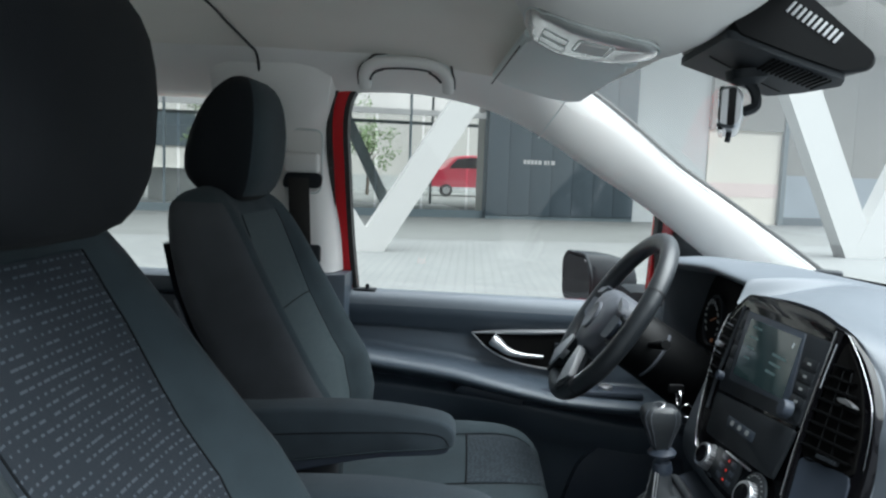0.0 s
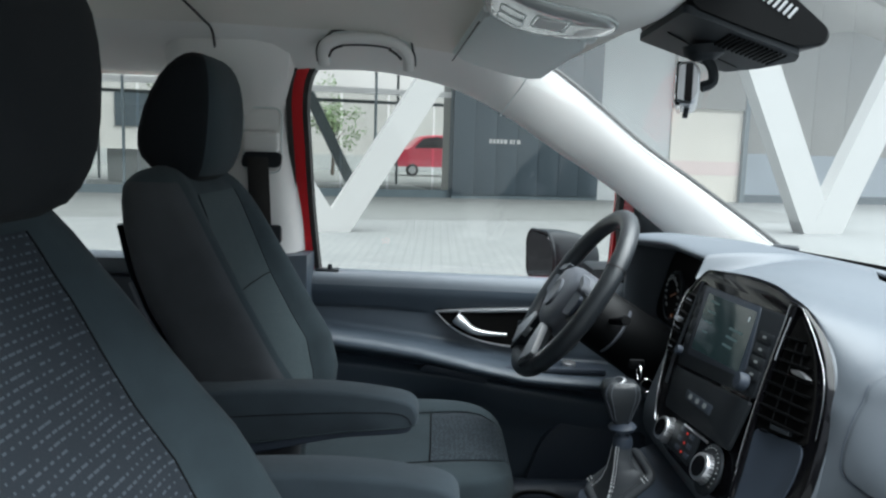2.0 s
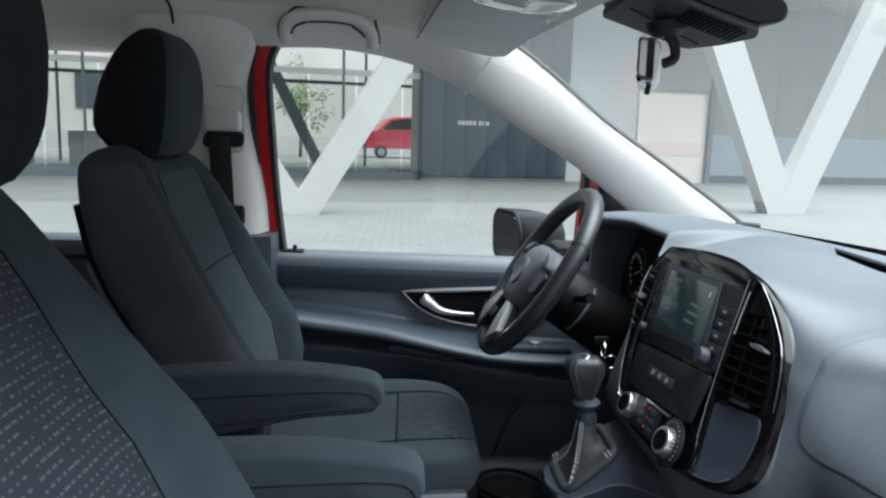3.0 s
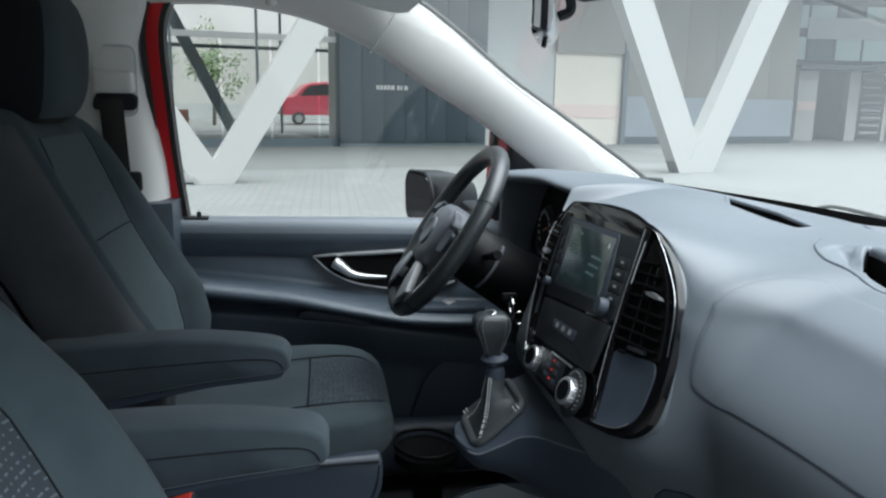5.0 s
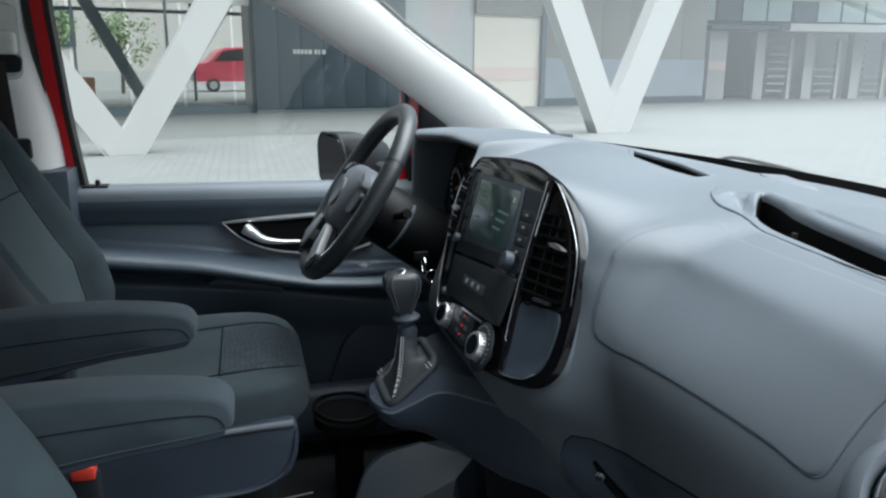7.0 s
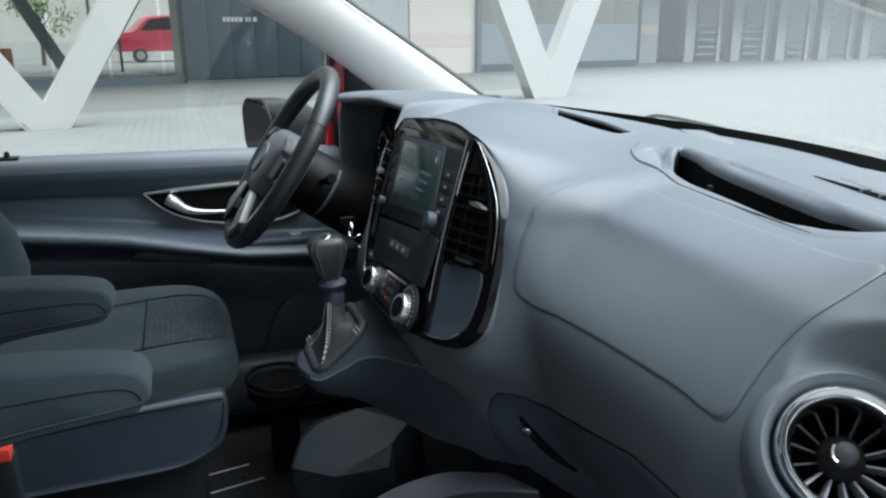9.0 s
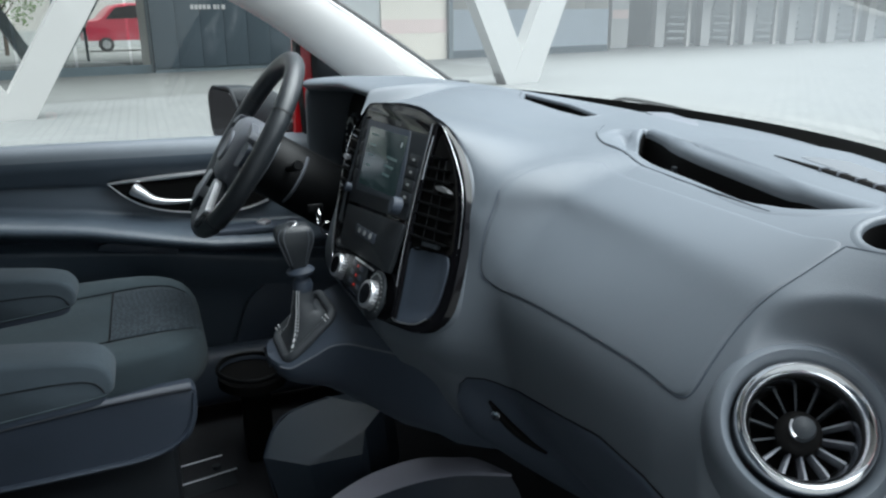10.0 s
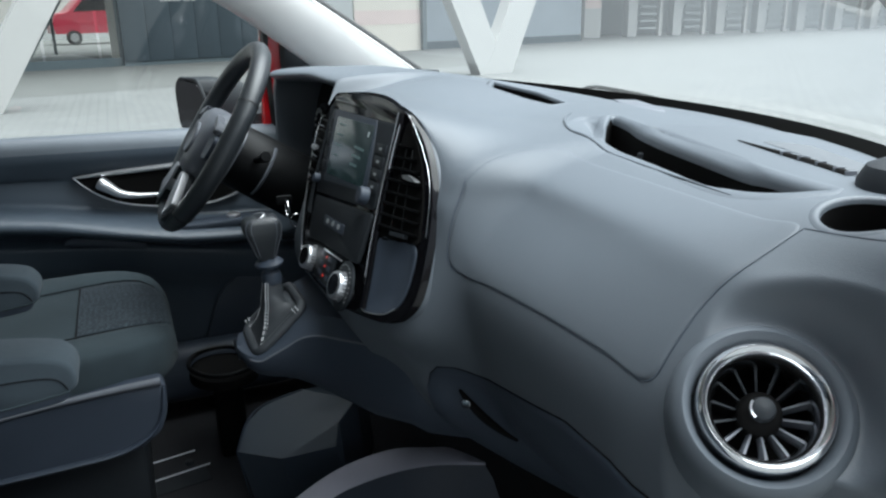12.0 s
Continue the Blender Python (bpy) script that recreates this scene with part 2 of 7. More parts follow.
def slab(outline, origin, ux, uy, depth, bevel=0.0, segments=2):
    """A plate from a flat outline, in metres along ux and uy from origin; it goes depth back, against ux x uy. Its front rim is rounded."""
    bm = bmesh.new()
    o, ux, uy = Vector(origin), Vector(ux).normalized(), Vector(uy).normalized()
    n = ux.cross(uy)
    front = [bm.verts.new(o + ux * p[0] + uy * p[1]) for p in outline]
    back = [bm.verts.new(v.co - n * depth) for v in front]
    top = bm.faces.new(front)
    bm.faces.new(back[::-1])
    for i in range(len(front)):
        j = (i + 1) % len(front)
        bm.faces.new((front[i], back[i], back[j], front[j]))
    if bevel:
        bmesh.ops.bevel(bm, geom=list(top.edges), offset=bevel, segments=segments, profile=0.5, affect="EDGES", clamp_overlap=True)
    return bm


def box(x0, x1, y0, y1, z0, z1, bevel=0.0, segments=2, turn=None):
    bm = bmesh.new()
    bmesh.ops.create_cube(bm, size=1.0)
    for v in bm.verts:
        v.co = Vector((x0 + (v.co.x + 0.5) * (x1 - x0), y0 + (v.co.y + 0.5) * (y1 - y0), z0 + (v.co.z + 0.5) * (z1 - z0)))
    if bevel:
        bmesh.ops.bevel(bm, geom=bm.edges[:], offset=bevel, segments=segments, profile=0.5, affect="EDGES", clamp_overlap=True)
    if turn:
        bmesh.ops.transform(bm, matrix=turn, verts=bm.verts[:])
    return bm


def merged(*meshes):
    """Several bmeshes as one."""
    out = bmesh.new()
    for bm in meshes:
        me = bpy.data.meshes.new("tmp")
        bm.to_mesh(me)
        bm.free()
        out.from_mesh(me)
        bpy.data.meshes.remove(me)
    return out


def catmull(points, steps, closed=False):
    pts = [Vector(p) for p in points]
    n = len(pts)
    out = []
    for i in range(n if closed else n - 1):
        p0 = pts[(i - 1) % n] if closed or i else pts[0]
        p1, p2 = pts[i], pts[(i + 1) % n]
        p3 = pts[(i + 2) % n] if closed or i + 2 < n else pts[-1]
        for k in range(steps):
            t = k / steps
            out.append(0.5 * ((2 * p1) + (p2 - p0) * t + (2 * p0 - 5 * p1 + 4 * p2 - p3) * t * t + (3 * p1 - p0 - 3 * p2 + p3) * t ** 3))
    if not closed:
        out.append(pts[-1])
    return out


def tube(path, radius, sides=8, closed=False, flat=1.0, up=(0, 0, 1)):
    """A round rod along a path; radius: one number or one for each point. flat: the rod's height by its width."""
    pts = [Vector(p) for p in path]
    n = len(pts)
    rad = radius if isinstance(radius, (list, tuple)) else [radius] * n
    rings = []
    side = None
    for i, p in enumerate(pts):
        a = pts[(i - 1) % n] if closed or i else pts[0]
        b = pts[(i + 1) % n] if closed or i + 1 < n else pts[-1]
        d = (b - a).normalized()
        if side is None:
            side = d.cross(Vector(up))
            if side.length < 1e-3:
                side = d.cross(Vector((0, 1, 0)))
        side = (side - d * side.dot(d)).normalized()
        top = side.cross(d)
        rings.append([p + (side * math.cos(2 * math.pi * k / sides) + top * math.sin(2 * math.pi * k / sides) * flat) * rad[i] for k in range(sides)])
    bm = bmesh.new()
    vs = grid(bm, rings, close_u=True, close_v=closed)
    if not closed:
        bm.faces.new(vs[0])
        bm.faces.new(vs[-1])
    return bm


def turned(profile, origin, axis, sides=40, caps=True):
    """A turned body: profile of (radius, height along axis)."""
    axis = Vector(axis).normalized()
    a = axis.orthogonal().normalized()
    b = axis.cross(a)
    rings = [[Vector(origin) + axis * h + (a * math.cos(2 * math.pi * k / sides) + b * math.sin(2 * math.pi * k / sides)) * r for k in range(sides)] for r, h in profile]
    return loft(rings, caps)


def rounded(points, radius, steps=5):
    """The outline with its corners rounded."""
    out = []
    n = len(points)
    for i in range(n):
        p, a, b = Vector(points[i]), Vector(points[i - 1]), Vector(points[(i + 1) % n])
        r = radius[i] if isinstance(radius, (list, tuple)) else radius
        da, db = (a - p), (b - p)
        r = min(r, da.length * 0.49, db.length * 0.49)
        s, e = p + da.normalized() * r, p + db.normalized() * r
        for k in range(steps + 1):
            t = k / steps
            out.append(tuple(s * (1 - t) ** 2 + p * 2 * t * (1 - t) + e * t * t))
    return out


def lerp(a, b, t):
    return a + (b - a) * t


def smooth_step(t):
    t = max(0.0, min(1.0, t))
    return t * t * (3 - 2 * t)


def straight(keys, x):
    """A value at x by straight lines between (x, value) keys."""
    if x <= keys[0][0]:
        return keys[0][1]
    for (a, va), (b, vb) in zip(keys, keys[1:]):
        if x <= b:
            return lerp(va, vb, (x - a) / (b - a))
    return keys[-1][1]


# ---- the ground and the van's shell ----
bm = bmesh.new()
grid(bm, [[(x, y, 0) for x in (-400, -60, -20, 0, 20, 60, 400)] for y in (-400, -60, -20, 0, 20, 60, 400)])
tagged(link("ground", bm, PAVE), "pale grey paved forecourt, dry and swept", "ground", kind="structure")


def screen_base(y):
    return Vector((1.655 - 0.66 * y * y, y, 1.137 + 0.06 * y * y))


def screen_top(y):
    return Vector((1.02 - 0.44 * y * y, y, 1.61 - 0.18 * y * y))


bm = bmesh.new()
rows = []
for k in range(13):
    t = k / 12
    rows.append([screen_base(y).lerp(screen_top(y), t) + Vector((0.5, 0, 0.8)) * 0.05 * math.sin(math.pi * t) for y in np.linspace(-0.66, 0.72, 26)])
grid(bm, rows)
glass = tagged(link("windscreen", bm, SHIELD), "curved clear laminated windscreen, clean", "windscreen", kind="structure")
glass.visible_shadow = False


# headliner: felt roof lining, falling at its sides
def liner(x, y):
    side = abs(y) / 0.62
    front = smooth_step((x - 0.35) / 0.55)
    z = 1.675 - 0.075 * side ** 3.2 - 0.055 * front
    return Vector((x, y, z))


bm = bmesh.new()
xs = [-1.6, -1.2, -0.8, -0.4, -0.1, 0.1, 0.25, 0.4, 0.5, 0.6, 0.7, 0.78, 0.85, 0.91]
ys = np.linspace(-0.62, 0.62, 33)
under = [[liner(min(x, 0.995 - 0.40 * y * y), y) for y in ys] for x in xs]
under[-1] = [screen_top(y) + Vector((-0.012, 0, -0.012)) for y in ys]
grid(bm, under)
over = [[p + Vector((0, 0, 0.045)) for p in row] for row in under]
grid(bm, over)
tagged(link("ceiling", bm, LINER), "pale grey felt roof lining", "ceiling", kind="structure")
bm = tube(catmull([(0.148, 0.668, 1.50), (0.150, 0.640, 1.55), (0.153, 0.602, 1.597), (0.146, 0.56, 1.613), (0.13, 0.473, 1.639), (0.122, 0.375, 1.659), (0.115, 0.1, 1.674), (0.115, -0.6, 1.606)], 8), 0.0028, 6)
tagged(link("trim_seam", bm, RUBBER), "dark joint across the felt roof lining", "trim", kind="structure")

bm = box(-1.65, 0.84, -0.84, 0.84, 1.725, 1.76, 0.02)
tagged(link("roof_skin", bm, RED), "red painted steel roof of the van", "roof", kind="structure")
bm = box(-1.65, 1.45, -0.86, 0.86, 0.33, 0.38, 0.01)
tagged(link("floor", bm, CARPET), "black carpeted van floor", "floor", kind="structure")
bm = box(1.42, 1.46, -0.84, 0.84, 0.36, 1.10, 0.005)
tagged(link("wall_front", bm, CARPET), "black carpeted bulkhead under the dashboard", "wall", kind="structure")
# unseen wall; its dark colour keeps bounced light off the dashboard
bm = box(-1.66, -1.60, -0.82, 0.82, 0.36, 1.72, 0.005)
tagged(link("wall_rear", bm, SHELL), "unseen rear end wall of the cabin, coloured dark to cut bounced light", "wall", kind="structure")


# ---- side walls: pale pillar trims, rear windows, lower cards ----
def side_wall(s, name):
    """Rear cabin side at the left (s=1) or right (s=-1), with its window opening."""
    body = thing(name, (-0.7, s * 0.8, 0.4), "pale upper and dark lower rear cabin side panel with a window", "wall panel", kind="structure")
    x0, x1 = -1.60, 0.045
    parts = [("lower_card", box(x0, 0.33, min(s * .74, s * .86), max(s * .74, s * .86), 0.38, 1.045, 0.01), LOWER),
             ("window_ledge", box(x0, 0.10, min(s * .745, s * .86), max(s * .745, s * .86), 1.047, 1.09, 0.012), DOORTOP),
             ("header", loft([[Vector((x, s * y, z)) for y, z in ((0.59, 1.615), (0.64, 1.598), (0.68, 1.572), (0.715, 1.545), (0.755, 1.526), (0.86, 1.522), (0.86, 1.71), (0.59, 1.71))] for x in (x0, 0.29)]), LINER),
             ("rear_post", box(x0, x0 + 0.5, min(s * .75, s * .86), max(s * .75, s * .86), 1.09, 1.522, 0.01), TRIM)]
    for n, b, m in parts:
        part(n, b, m, body)
    pane = part("pane", box(x0 + 0.5, x1 + 0.02, min(s * .80, s * .806), max(s * .80, s * .806), 1.085, 1.526), WINDOW, body, "clear rear side window pane")
    pane.visible_shadow = False
    return body


side_wall(1, "wall_left")
side_wall(-1, "wall_right")


def lean_y(z):
    return 0.83 - 0.16 * (z - 1.05)


# left centre pillar: pale upper trim with the belt's height adjuster, dark lower trim
pillar = thing("pillar_trim", (0.2, 0.75, 0.4), "pale plastic centre pillar trim with a dark foot beside the front seat", "pillar trim", kind="structure")
rings = []
for z in np.linspace(1.112, 1.60, 14):
    f = smooth_step((z - 1.42) / 0.16)
    front, inner = 0.318 - 0.03 * smooth_step((z - 1.15) / 0.3) + 0.03 * f, 0.70 - 0.075 * f
    ring = [(0.03, 0.80), (0.03, inner + 0.035), (0.05, inner + 0.012), (0.085, inner), (front - 0.085, inner), (front - 0.045, inner + 0.012), (front - 0.014, inner + 0.04), (front, 0.80)]
    rings.append([Vector((x, y, z)) for x, y in ring])
part("upper_trim", loft(rings), TRIM, pillar)
rings = []
for z in (0.38, 0.7, 1.0, 1.11):
    ring = [(0.03, 0.81), (0.03, 0.715), (0.07, 0.695), (0.285, 0.695), (0.335, 0.72), (0.34, 0.81)]
    rings.append([Vector((x, y, z)) for x, y in ring])
part("lower_trim", loft(rings), DOORP, pillar)
# rim of the adjuster plate
rim = rounded([(0.195, 1.30), (0.28, 1.30), (0.28, 1.445), (0.195, 1.445)], 0.022)
part("adjuster_rim", tube([(x, 0.699, z) for x, z in rim], 0.0022, 6, True), VISOR, pillar, "thin shadow-edged adjuster plate rim")
part("adjuster_plate", slab([(x, z) for x, z in rounded([(0.198, 1.303), (0.277, 1.303), (0.277, 1.442), (0.198, 1.442)], 0.02)], (0, 0.697, 0), (1, 0, 0), (0, 0, 1), 0.004, 0.0015), TRIM, pillar)

belt = thing("seat_belt", (0.235, 0.69, 1.0), "black seat belt hanging from a pale shoulder loop", "seat belt")
part("shoulder_loop", box(0.197, 0.277, 0.668, 0.700, 1.345, 1.392, 0.009, 3), TRIM, belt, "pale plastic shoulder loop")
part("loop_slot", slab(rounded([(0.193, 1.312), (0.282, 1.312), (0.286, 1.342), (0.27, 1.348), (0.202, 1.348)], 0.012), (0, 0.672, 0), (1, 0, 0), (0, 0, 1), 0.012, 0.004), MATT, belt, "black webbing guide")
strip = [Vector((0.233 + 0.012 * t, 0.664 + 0.02 * t, 1.335 - 0.36 * t)) for t in np.linspace(0, 1, 12)]
rows = [[p + Vector((-0.024, 0.004, 0)), p + Vector((-0.012, 0, 0)), p + Vector((0.012, 0, 0)), p + Vector((0.024, 0.004, 0)), p + Vector((0.022, 0.007, 0)), p + Vector((-0.022, 0.007, 0))] for p in strip]
part("webbing", loft(rows), WEB, belt)
part("tongue", merged(box(0.235, 0.288, 0.655, 0.672, 1.142, 1.185, 0.007), box(0.262, 0.276, 0.658, 0.666, 1.118, 1.146, 0.003)), MATT, belt, "black belt tongue with a steel tip")
part("stop_button", box(0.262, 0.276, 0.652, 0.668, 1.10, 1.118, 0.003), STEEL, belt)


def front_pillar(s, name, out=0.0, swell=1.0, slim=1.0):
    """Pale trim from the roof edge over the door's window down the windscreen pillar to the dashboard."""
    keys = [((-0.40, 0.765, 1.523), (-0.40, 0.585, 1.617)), ((0.10, 0.765, 1.524), (0.10, 0.59, 1.615)), ((0.27, 0.765, 1.525), (0.27, 0.597, 1.613)), ((0.33, 0.752, 1.535), (0.34, 0.60, 1.612)), ((0.49, 0.75, 1.537), (0.50, 0.60, 1.612)),
            ((0.65, 0.745, 1.508), (0.69, 0.607, 1.603)), ((0.785, 0.742, 1.447), (0.842, 0.625, 1.553)), ((0.906, 0.742, 1.370), (0.945, 0.628, 1.487)),
            ((1.015, 0.745, 1.304), (1.07, 0.63, 1.388)), ((1.152, 0.748, 1.204), (1.20, 0.632, 1.302)), ((1.25, 0.752, 1.125), (1.327, 0.635, 1.217)), ((1.33, 0.76, 1.06), (1.405, 0.64, 1.163))]
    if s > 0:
        # windscreen edge, towards the dashboard, shifted along the view to brighten the face
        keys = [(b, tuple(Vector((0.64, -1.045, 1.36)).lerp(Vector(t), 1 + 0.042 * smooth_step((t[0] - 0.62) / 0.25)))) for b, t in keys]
    low, top = catmull([k[0] for k in keys], 5), catmull([k[1] for k in keys], 5)
    rings = []
    for b, t in zip(low, top):
        b = t.lerp(b, slim)
        d = t - b
        inward = Vector((0.0, -1.0, -0.25)).normalized()
        ring = [b + d * f + inward * h * swell for f, h in ((0, 0), (0.03, 0.014), (0.12, 0.026), (0.3, 0.036), (0.5, 0.040), (0.7, 0.036), (0.9, 0.022), (0.98, 0.010), (1, 0.0))]
        ring += [t - inward * 0.03, b - inward * 0.03]
        rings.append([Vector((p.x, (p.y + out) * s, p.z)) for p in ring])
    ob = tagged(link(name, loft(rings), TRIM), "pale grey windscreen pillar and door header trim", "pillar trim", kind="structure")
    seal = [Vector((p.x + 0.004, s * (p.y + out - 0.004), p.z + 0.006)) for p in top[30:]]
    tagged(link("windscreen_seal", tube(seal, 0.005, 6), RUBBER), "thin black windscreen edge seal", "seal", kind="structure")
    return ob


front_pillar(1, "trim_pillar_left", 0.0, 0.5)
front_pillar(-1, "trim_pillar_right", 0.060, 0.1, 0.25)
# joint between roof trim and pillar trim
bm = tube(catmull([(0.775, 0.733, 1.446), (0.795, 0.705, 1.478), (0.815, 0.665, 1.51), (0.835, 0.625, 1.548)], 6), 0.0016, 5)
tagged(link("trim_joint", bm, VISOR), "fine joint in the pale pillar trim", "trim", kind="structure")

# outer body at the front left: red door frame and pillar behind the trims
frame_keys = [(0.335, 1.05), (0.322, 1.20), (0.315, 1.35), (0.312, 1.47), (0.33, 1.535), (0.37, 1.56), (0.50, 1.565), (0.66, 1.535), (0.80, 1.475), (0.93, 1.39), (1.06, 1.30), (1.075, 1.20), (1.085, 1.045)]
door = thing("front_door", (0.7, 0.84, 0.4), "closed front door with dark trim, chrome handle bezel and red window frame", "van door")
outer = [Vector((x, lean_y(z) + 0.012, z)) for x, z in frame_keys]
smooth_path = [p + Vector((0.016 * smooth_step((0.42 - p.x) / 0.06), 0, 0)) for p in catmull(outer, 6)]


def frame_band(path, wide0, wide1, y0, y1, mat, name, label):
    """A band round the window: from wide0 to wide1 metres outward of the path, y0 to y1 outward of its plane."""
    centre = Vector((0.70, 0.80, 1.25))
    rings = []
    for i, p in enumerate(path):
        d = (path[min(i + 1, len(path) - 1)] - path[max(i - 1, 0)]).normalized()
        out = Vector((-d.z, 0, d.x))
        if out.dot(p - centre) < 0:
            out = -out
        rings.append([p + out * wide0 + Vector((0, y0, 0)), p + out * wide0 + Vector((0, y1, 0)), p + out * wide1 + Vector((0, y1, 0)), p + out * wide1 + Vector((0, y0, 0))])
    return part(name, loft(rings), mat, door, label)


frame_band(smooth_path, -0.002, 0.009, -0.03, 0.012, RUBBER, "inner_seal", "black rubber window seal")
frame_band(smooth_path, 0.009, 0.034, -0.032, 0.02, RED, "window_frame", "red painted door window frame")
frame_band(smooth_path, 0.034, 0.046, -0.04, 0.0, RUBBER, "outer_seal", "black rubber door seal")
pane = part("pane", slab([(p.x, p.z) for p in smooth_path][::-1], (0, 0, 0), (1, 0, 0), (0, 0, 1), 0.004), WINDOW, door, "clear window pane")
for v in pane.data.vertices:
    v.co.y += lean_y(v.co.z) + 0.008
pane.visible_shadow = False
part("front_frame", slab([(1.064, 1.05), (1.082, 1.05), (1.094, 1.33), (1.078, 1.345)], (0, 0.812, 0), (1, 0, 0), (0, 0, 1), 0.03, 0.004), RED, door, "red painted front window post")
part("quarter_cover", slab(rounded([(1.084, 1.03), (1.30, 1.03), (1.30, 1.10), (1.095, 1.36)], 0.02), (0, 0.80, 0), (1, 0, 0), (0, 0, 1), 0.02, 0.004), MATT, door, "black triangular cover by the mirror")


# inner door card: profile rows from the window ledge down
def door_card(x):
    """Points (y, z) of the card from the ledge's outer edge to the foot, at x."""
    t = (x - 0.34) / 0.9
    ledge = 1.062 - 0.012 * t
    arm = straight([(0.34, 0.925), (0.60, 0.893), (0.85, 0.845), (0.95, 0.838), (1.24, 0.83)], x)
    low = straight([(0.34, 0.853), (0.74, 0.812), (1.02, 0.768), (1.24, 0.74)], x)
    reach = 0.055 + 0.02 * smooth_step((x - 0.5) / 0.3) - 0.03 * smooth_step((x - 1.0) / 0.2)
    return [(0.835, ledge + 0.002), (0.808, ledge + 0.003), (0.792, ledge - 0.004), (0.781, ledge - 0.018), (0.778, ledge - 0.042), (0.785, ledge - 0.062),
            (0.797, ledge - 0.085), (0.803, arm + 0.07), (0.797, arm + 0.035), (0.790, arm + 0.016), (0.775 - reach * 0.5, arm + 0.008), (0.772 - reach, arm - 0.004), (0.768 - reach, arm - 0.020), (0.780 - reach * 0.7, arm - 0.036),
            (0.796 - reach * 0.3, lerp(arm, low, 0.75)), (0.792 - reach * 0.25, low + 0.012), (0.772 - reach * 0.25, low + 0.002), (0.768 - reach * 0.25, low - 0.012), (0.776 - reach * 0.2, low - 0.06), (0.79, low - 0.12), (0.80, 0.55), (0.81, 0.40)]


def fine_card(x):
    return catmull([(y, z, 0) for y, z in door_card(x)], 4)


xs = np.linspace(0.335, 1.27, 48)
bm = bmesh.new()
grid(bm, [[Vector((x, p.x, p.y)) for p in fine_card(x)[14:]] for x in xs])
card = part("card", bm, DOORP, door, "dark moulded plastic door card", 60)
bm = bmesh.new()
grid(bm, [[Vector((x, p.x, p.y)) for p in fine_card(x)[:15]] for x in xs])
part("ledge", bm, DOORTOP, door, "grey soft window ledge", 60)
part("rear_skin", box(-1.6, 0.295, 0.845, 0.90, 0.38, 1.045, 0.02), RED, door, "red painted flank")
part("outer_skin", box(0.30, 1.30, 0.845, 0.90, 0.38, 1.05, 0.02), RED, door, "red painted outer door skin")
# lock pin at the ledge's rear end
part("lock_pin", turned([(0.0055, 0), (0.0055, 0.012), (0.004, 0.016), (0.0, 0.017)], (0.378, 0.805, 1.062), (0, 0, 1), 12), MATT, door, "black lock pin")
part("pin_base", box(0.343, 0.40, 0.796, 0.83, 1.058, 1.066, 0.003), MATT, door)
# handle bowl with chrome rim
outline = [Vector((x, z, 0)) for x, z in ((0.640, 0.972), (0.70, 0.976), (0.80, 0.980), (0.90, 0.984), (0.985, 0.982), (1.005, 0.95), (0.985, 0.905), (0.93, 0.889), (0.86, 0.887), (0.79, 0.894), (0.73, 0.908), (0.68, 0.934))]
bowl = catmull(outline, 6, True)
part("handle_bowl", slab([(p.x, p.y) for p in bowl], (0, 0.7875, 0), (1, 0, 0), (0, 0, 1), 0.02, 0.0), VOID, door, "deep black handle bowl")
upper = [p for p in catmull(outline[:5], 6)]
part("bezel_upper", tube([(p.x, 0.785, p.y) for p in upper], [0.0022 + 0.0042 * min(1, i / 10) for i in range(len(upper))], 8), SILVER, door, "satin chrome upper bezel")
lower = [p for p in catmull(outline[6:] + outline[:1], 6)]
part("bezel_lower", tube([(p.x, 0.785, p.y) for p in lower], [0.0034 - 0.0018 * i / len(lower) for i in range(len(lower))], 8), SILVER, door, "satin chrome lower bezel")
pull = catmull([(0.690, 0.776, 0.960), (0.705, 0.772, 0.950), (0.730, 0.768, 0.933), (0.765, 0.768, 0.925), (0.815, 0.776, 0.921)], 5)
part("pull", tube(pull, [0.014, 0.015, 0.0155, 0.0155, 0.015, 0.0145, 0.0135, 0.0125, 0.0115, 0.0105, 0.010, 0.009, 0.0082, 0.0076, 0.007, 0.0064, 0.0058, 0.0052, 0.0048, 0.0044, 0.004], 10, flat=0.95), SILVER, door, "bright curved inner door pull")
part("lock_buttons", merged(box(0.842, 0.862, 0.78, 0.792, 0.925, 0.955, 0.003), box(0.868, 0.888, 0.78, 0.792, 0.925, 0.955, 0.003)), MATT, door)
# switch plate on the armrest
part("switch_plate", box(0.80, 1.05, 0.715, 0.775, 0.843, 0.857, 0.004), LOWER, door)
part("mirror_switch", turned([(0.017, 0), (0.017, 0.008), (0.011, 0.011), (0.0, 0.011)], (0.965, 0.745, 0.856), (0, 0, 1), 20), SILVER, door, "silver mirror adjusting knob")
part("pull_cup", slab(rounded([(0.60, 0.836), (0.77, 0.806), (0.77, 0.822), (0.62, 0.852)], 0.01), (0, 0.738, 0), (1, 0, 0), (0, 0, 1), 0.02, 0.004), LOWER, door)
# speaker and pocket low down at the front of the door
part("speaker_cover", slab(rounded([(0.86, 0.50), (1.16, 0.52), (1.18, 0.70), (1.02, 0.735), (0.92, 0.68)], 0.05), (0, 0.768, 0), (1, 0, 0), (0, 0, 1), 0.03, 0.012), LOWER, door, "dark speaker cover with raised rim")
part("pocket", box(0.38, 1.22, 0.715, 0.79, 0.42, 0.56, 0.03, 3), LOWER, door, "dark map pocket")

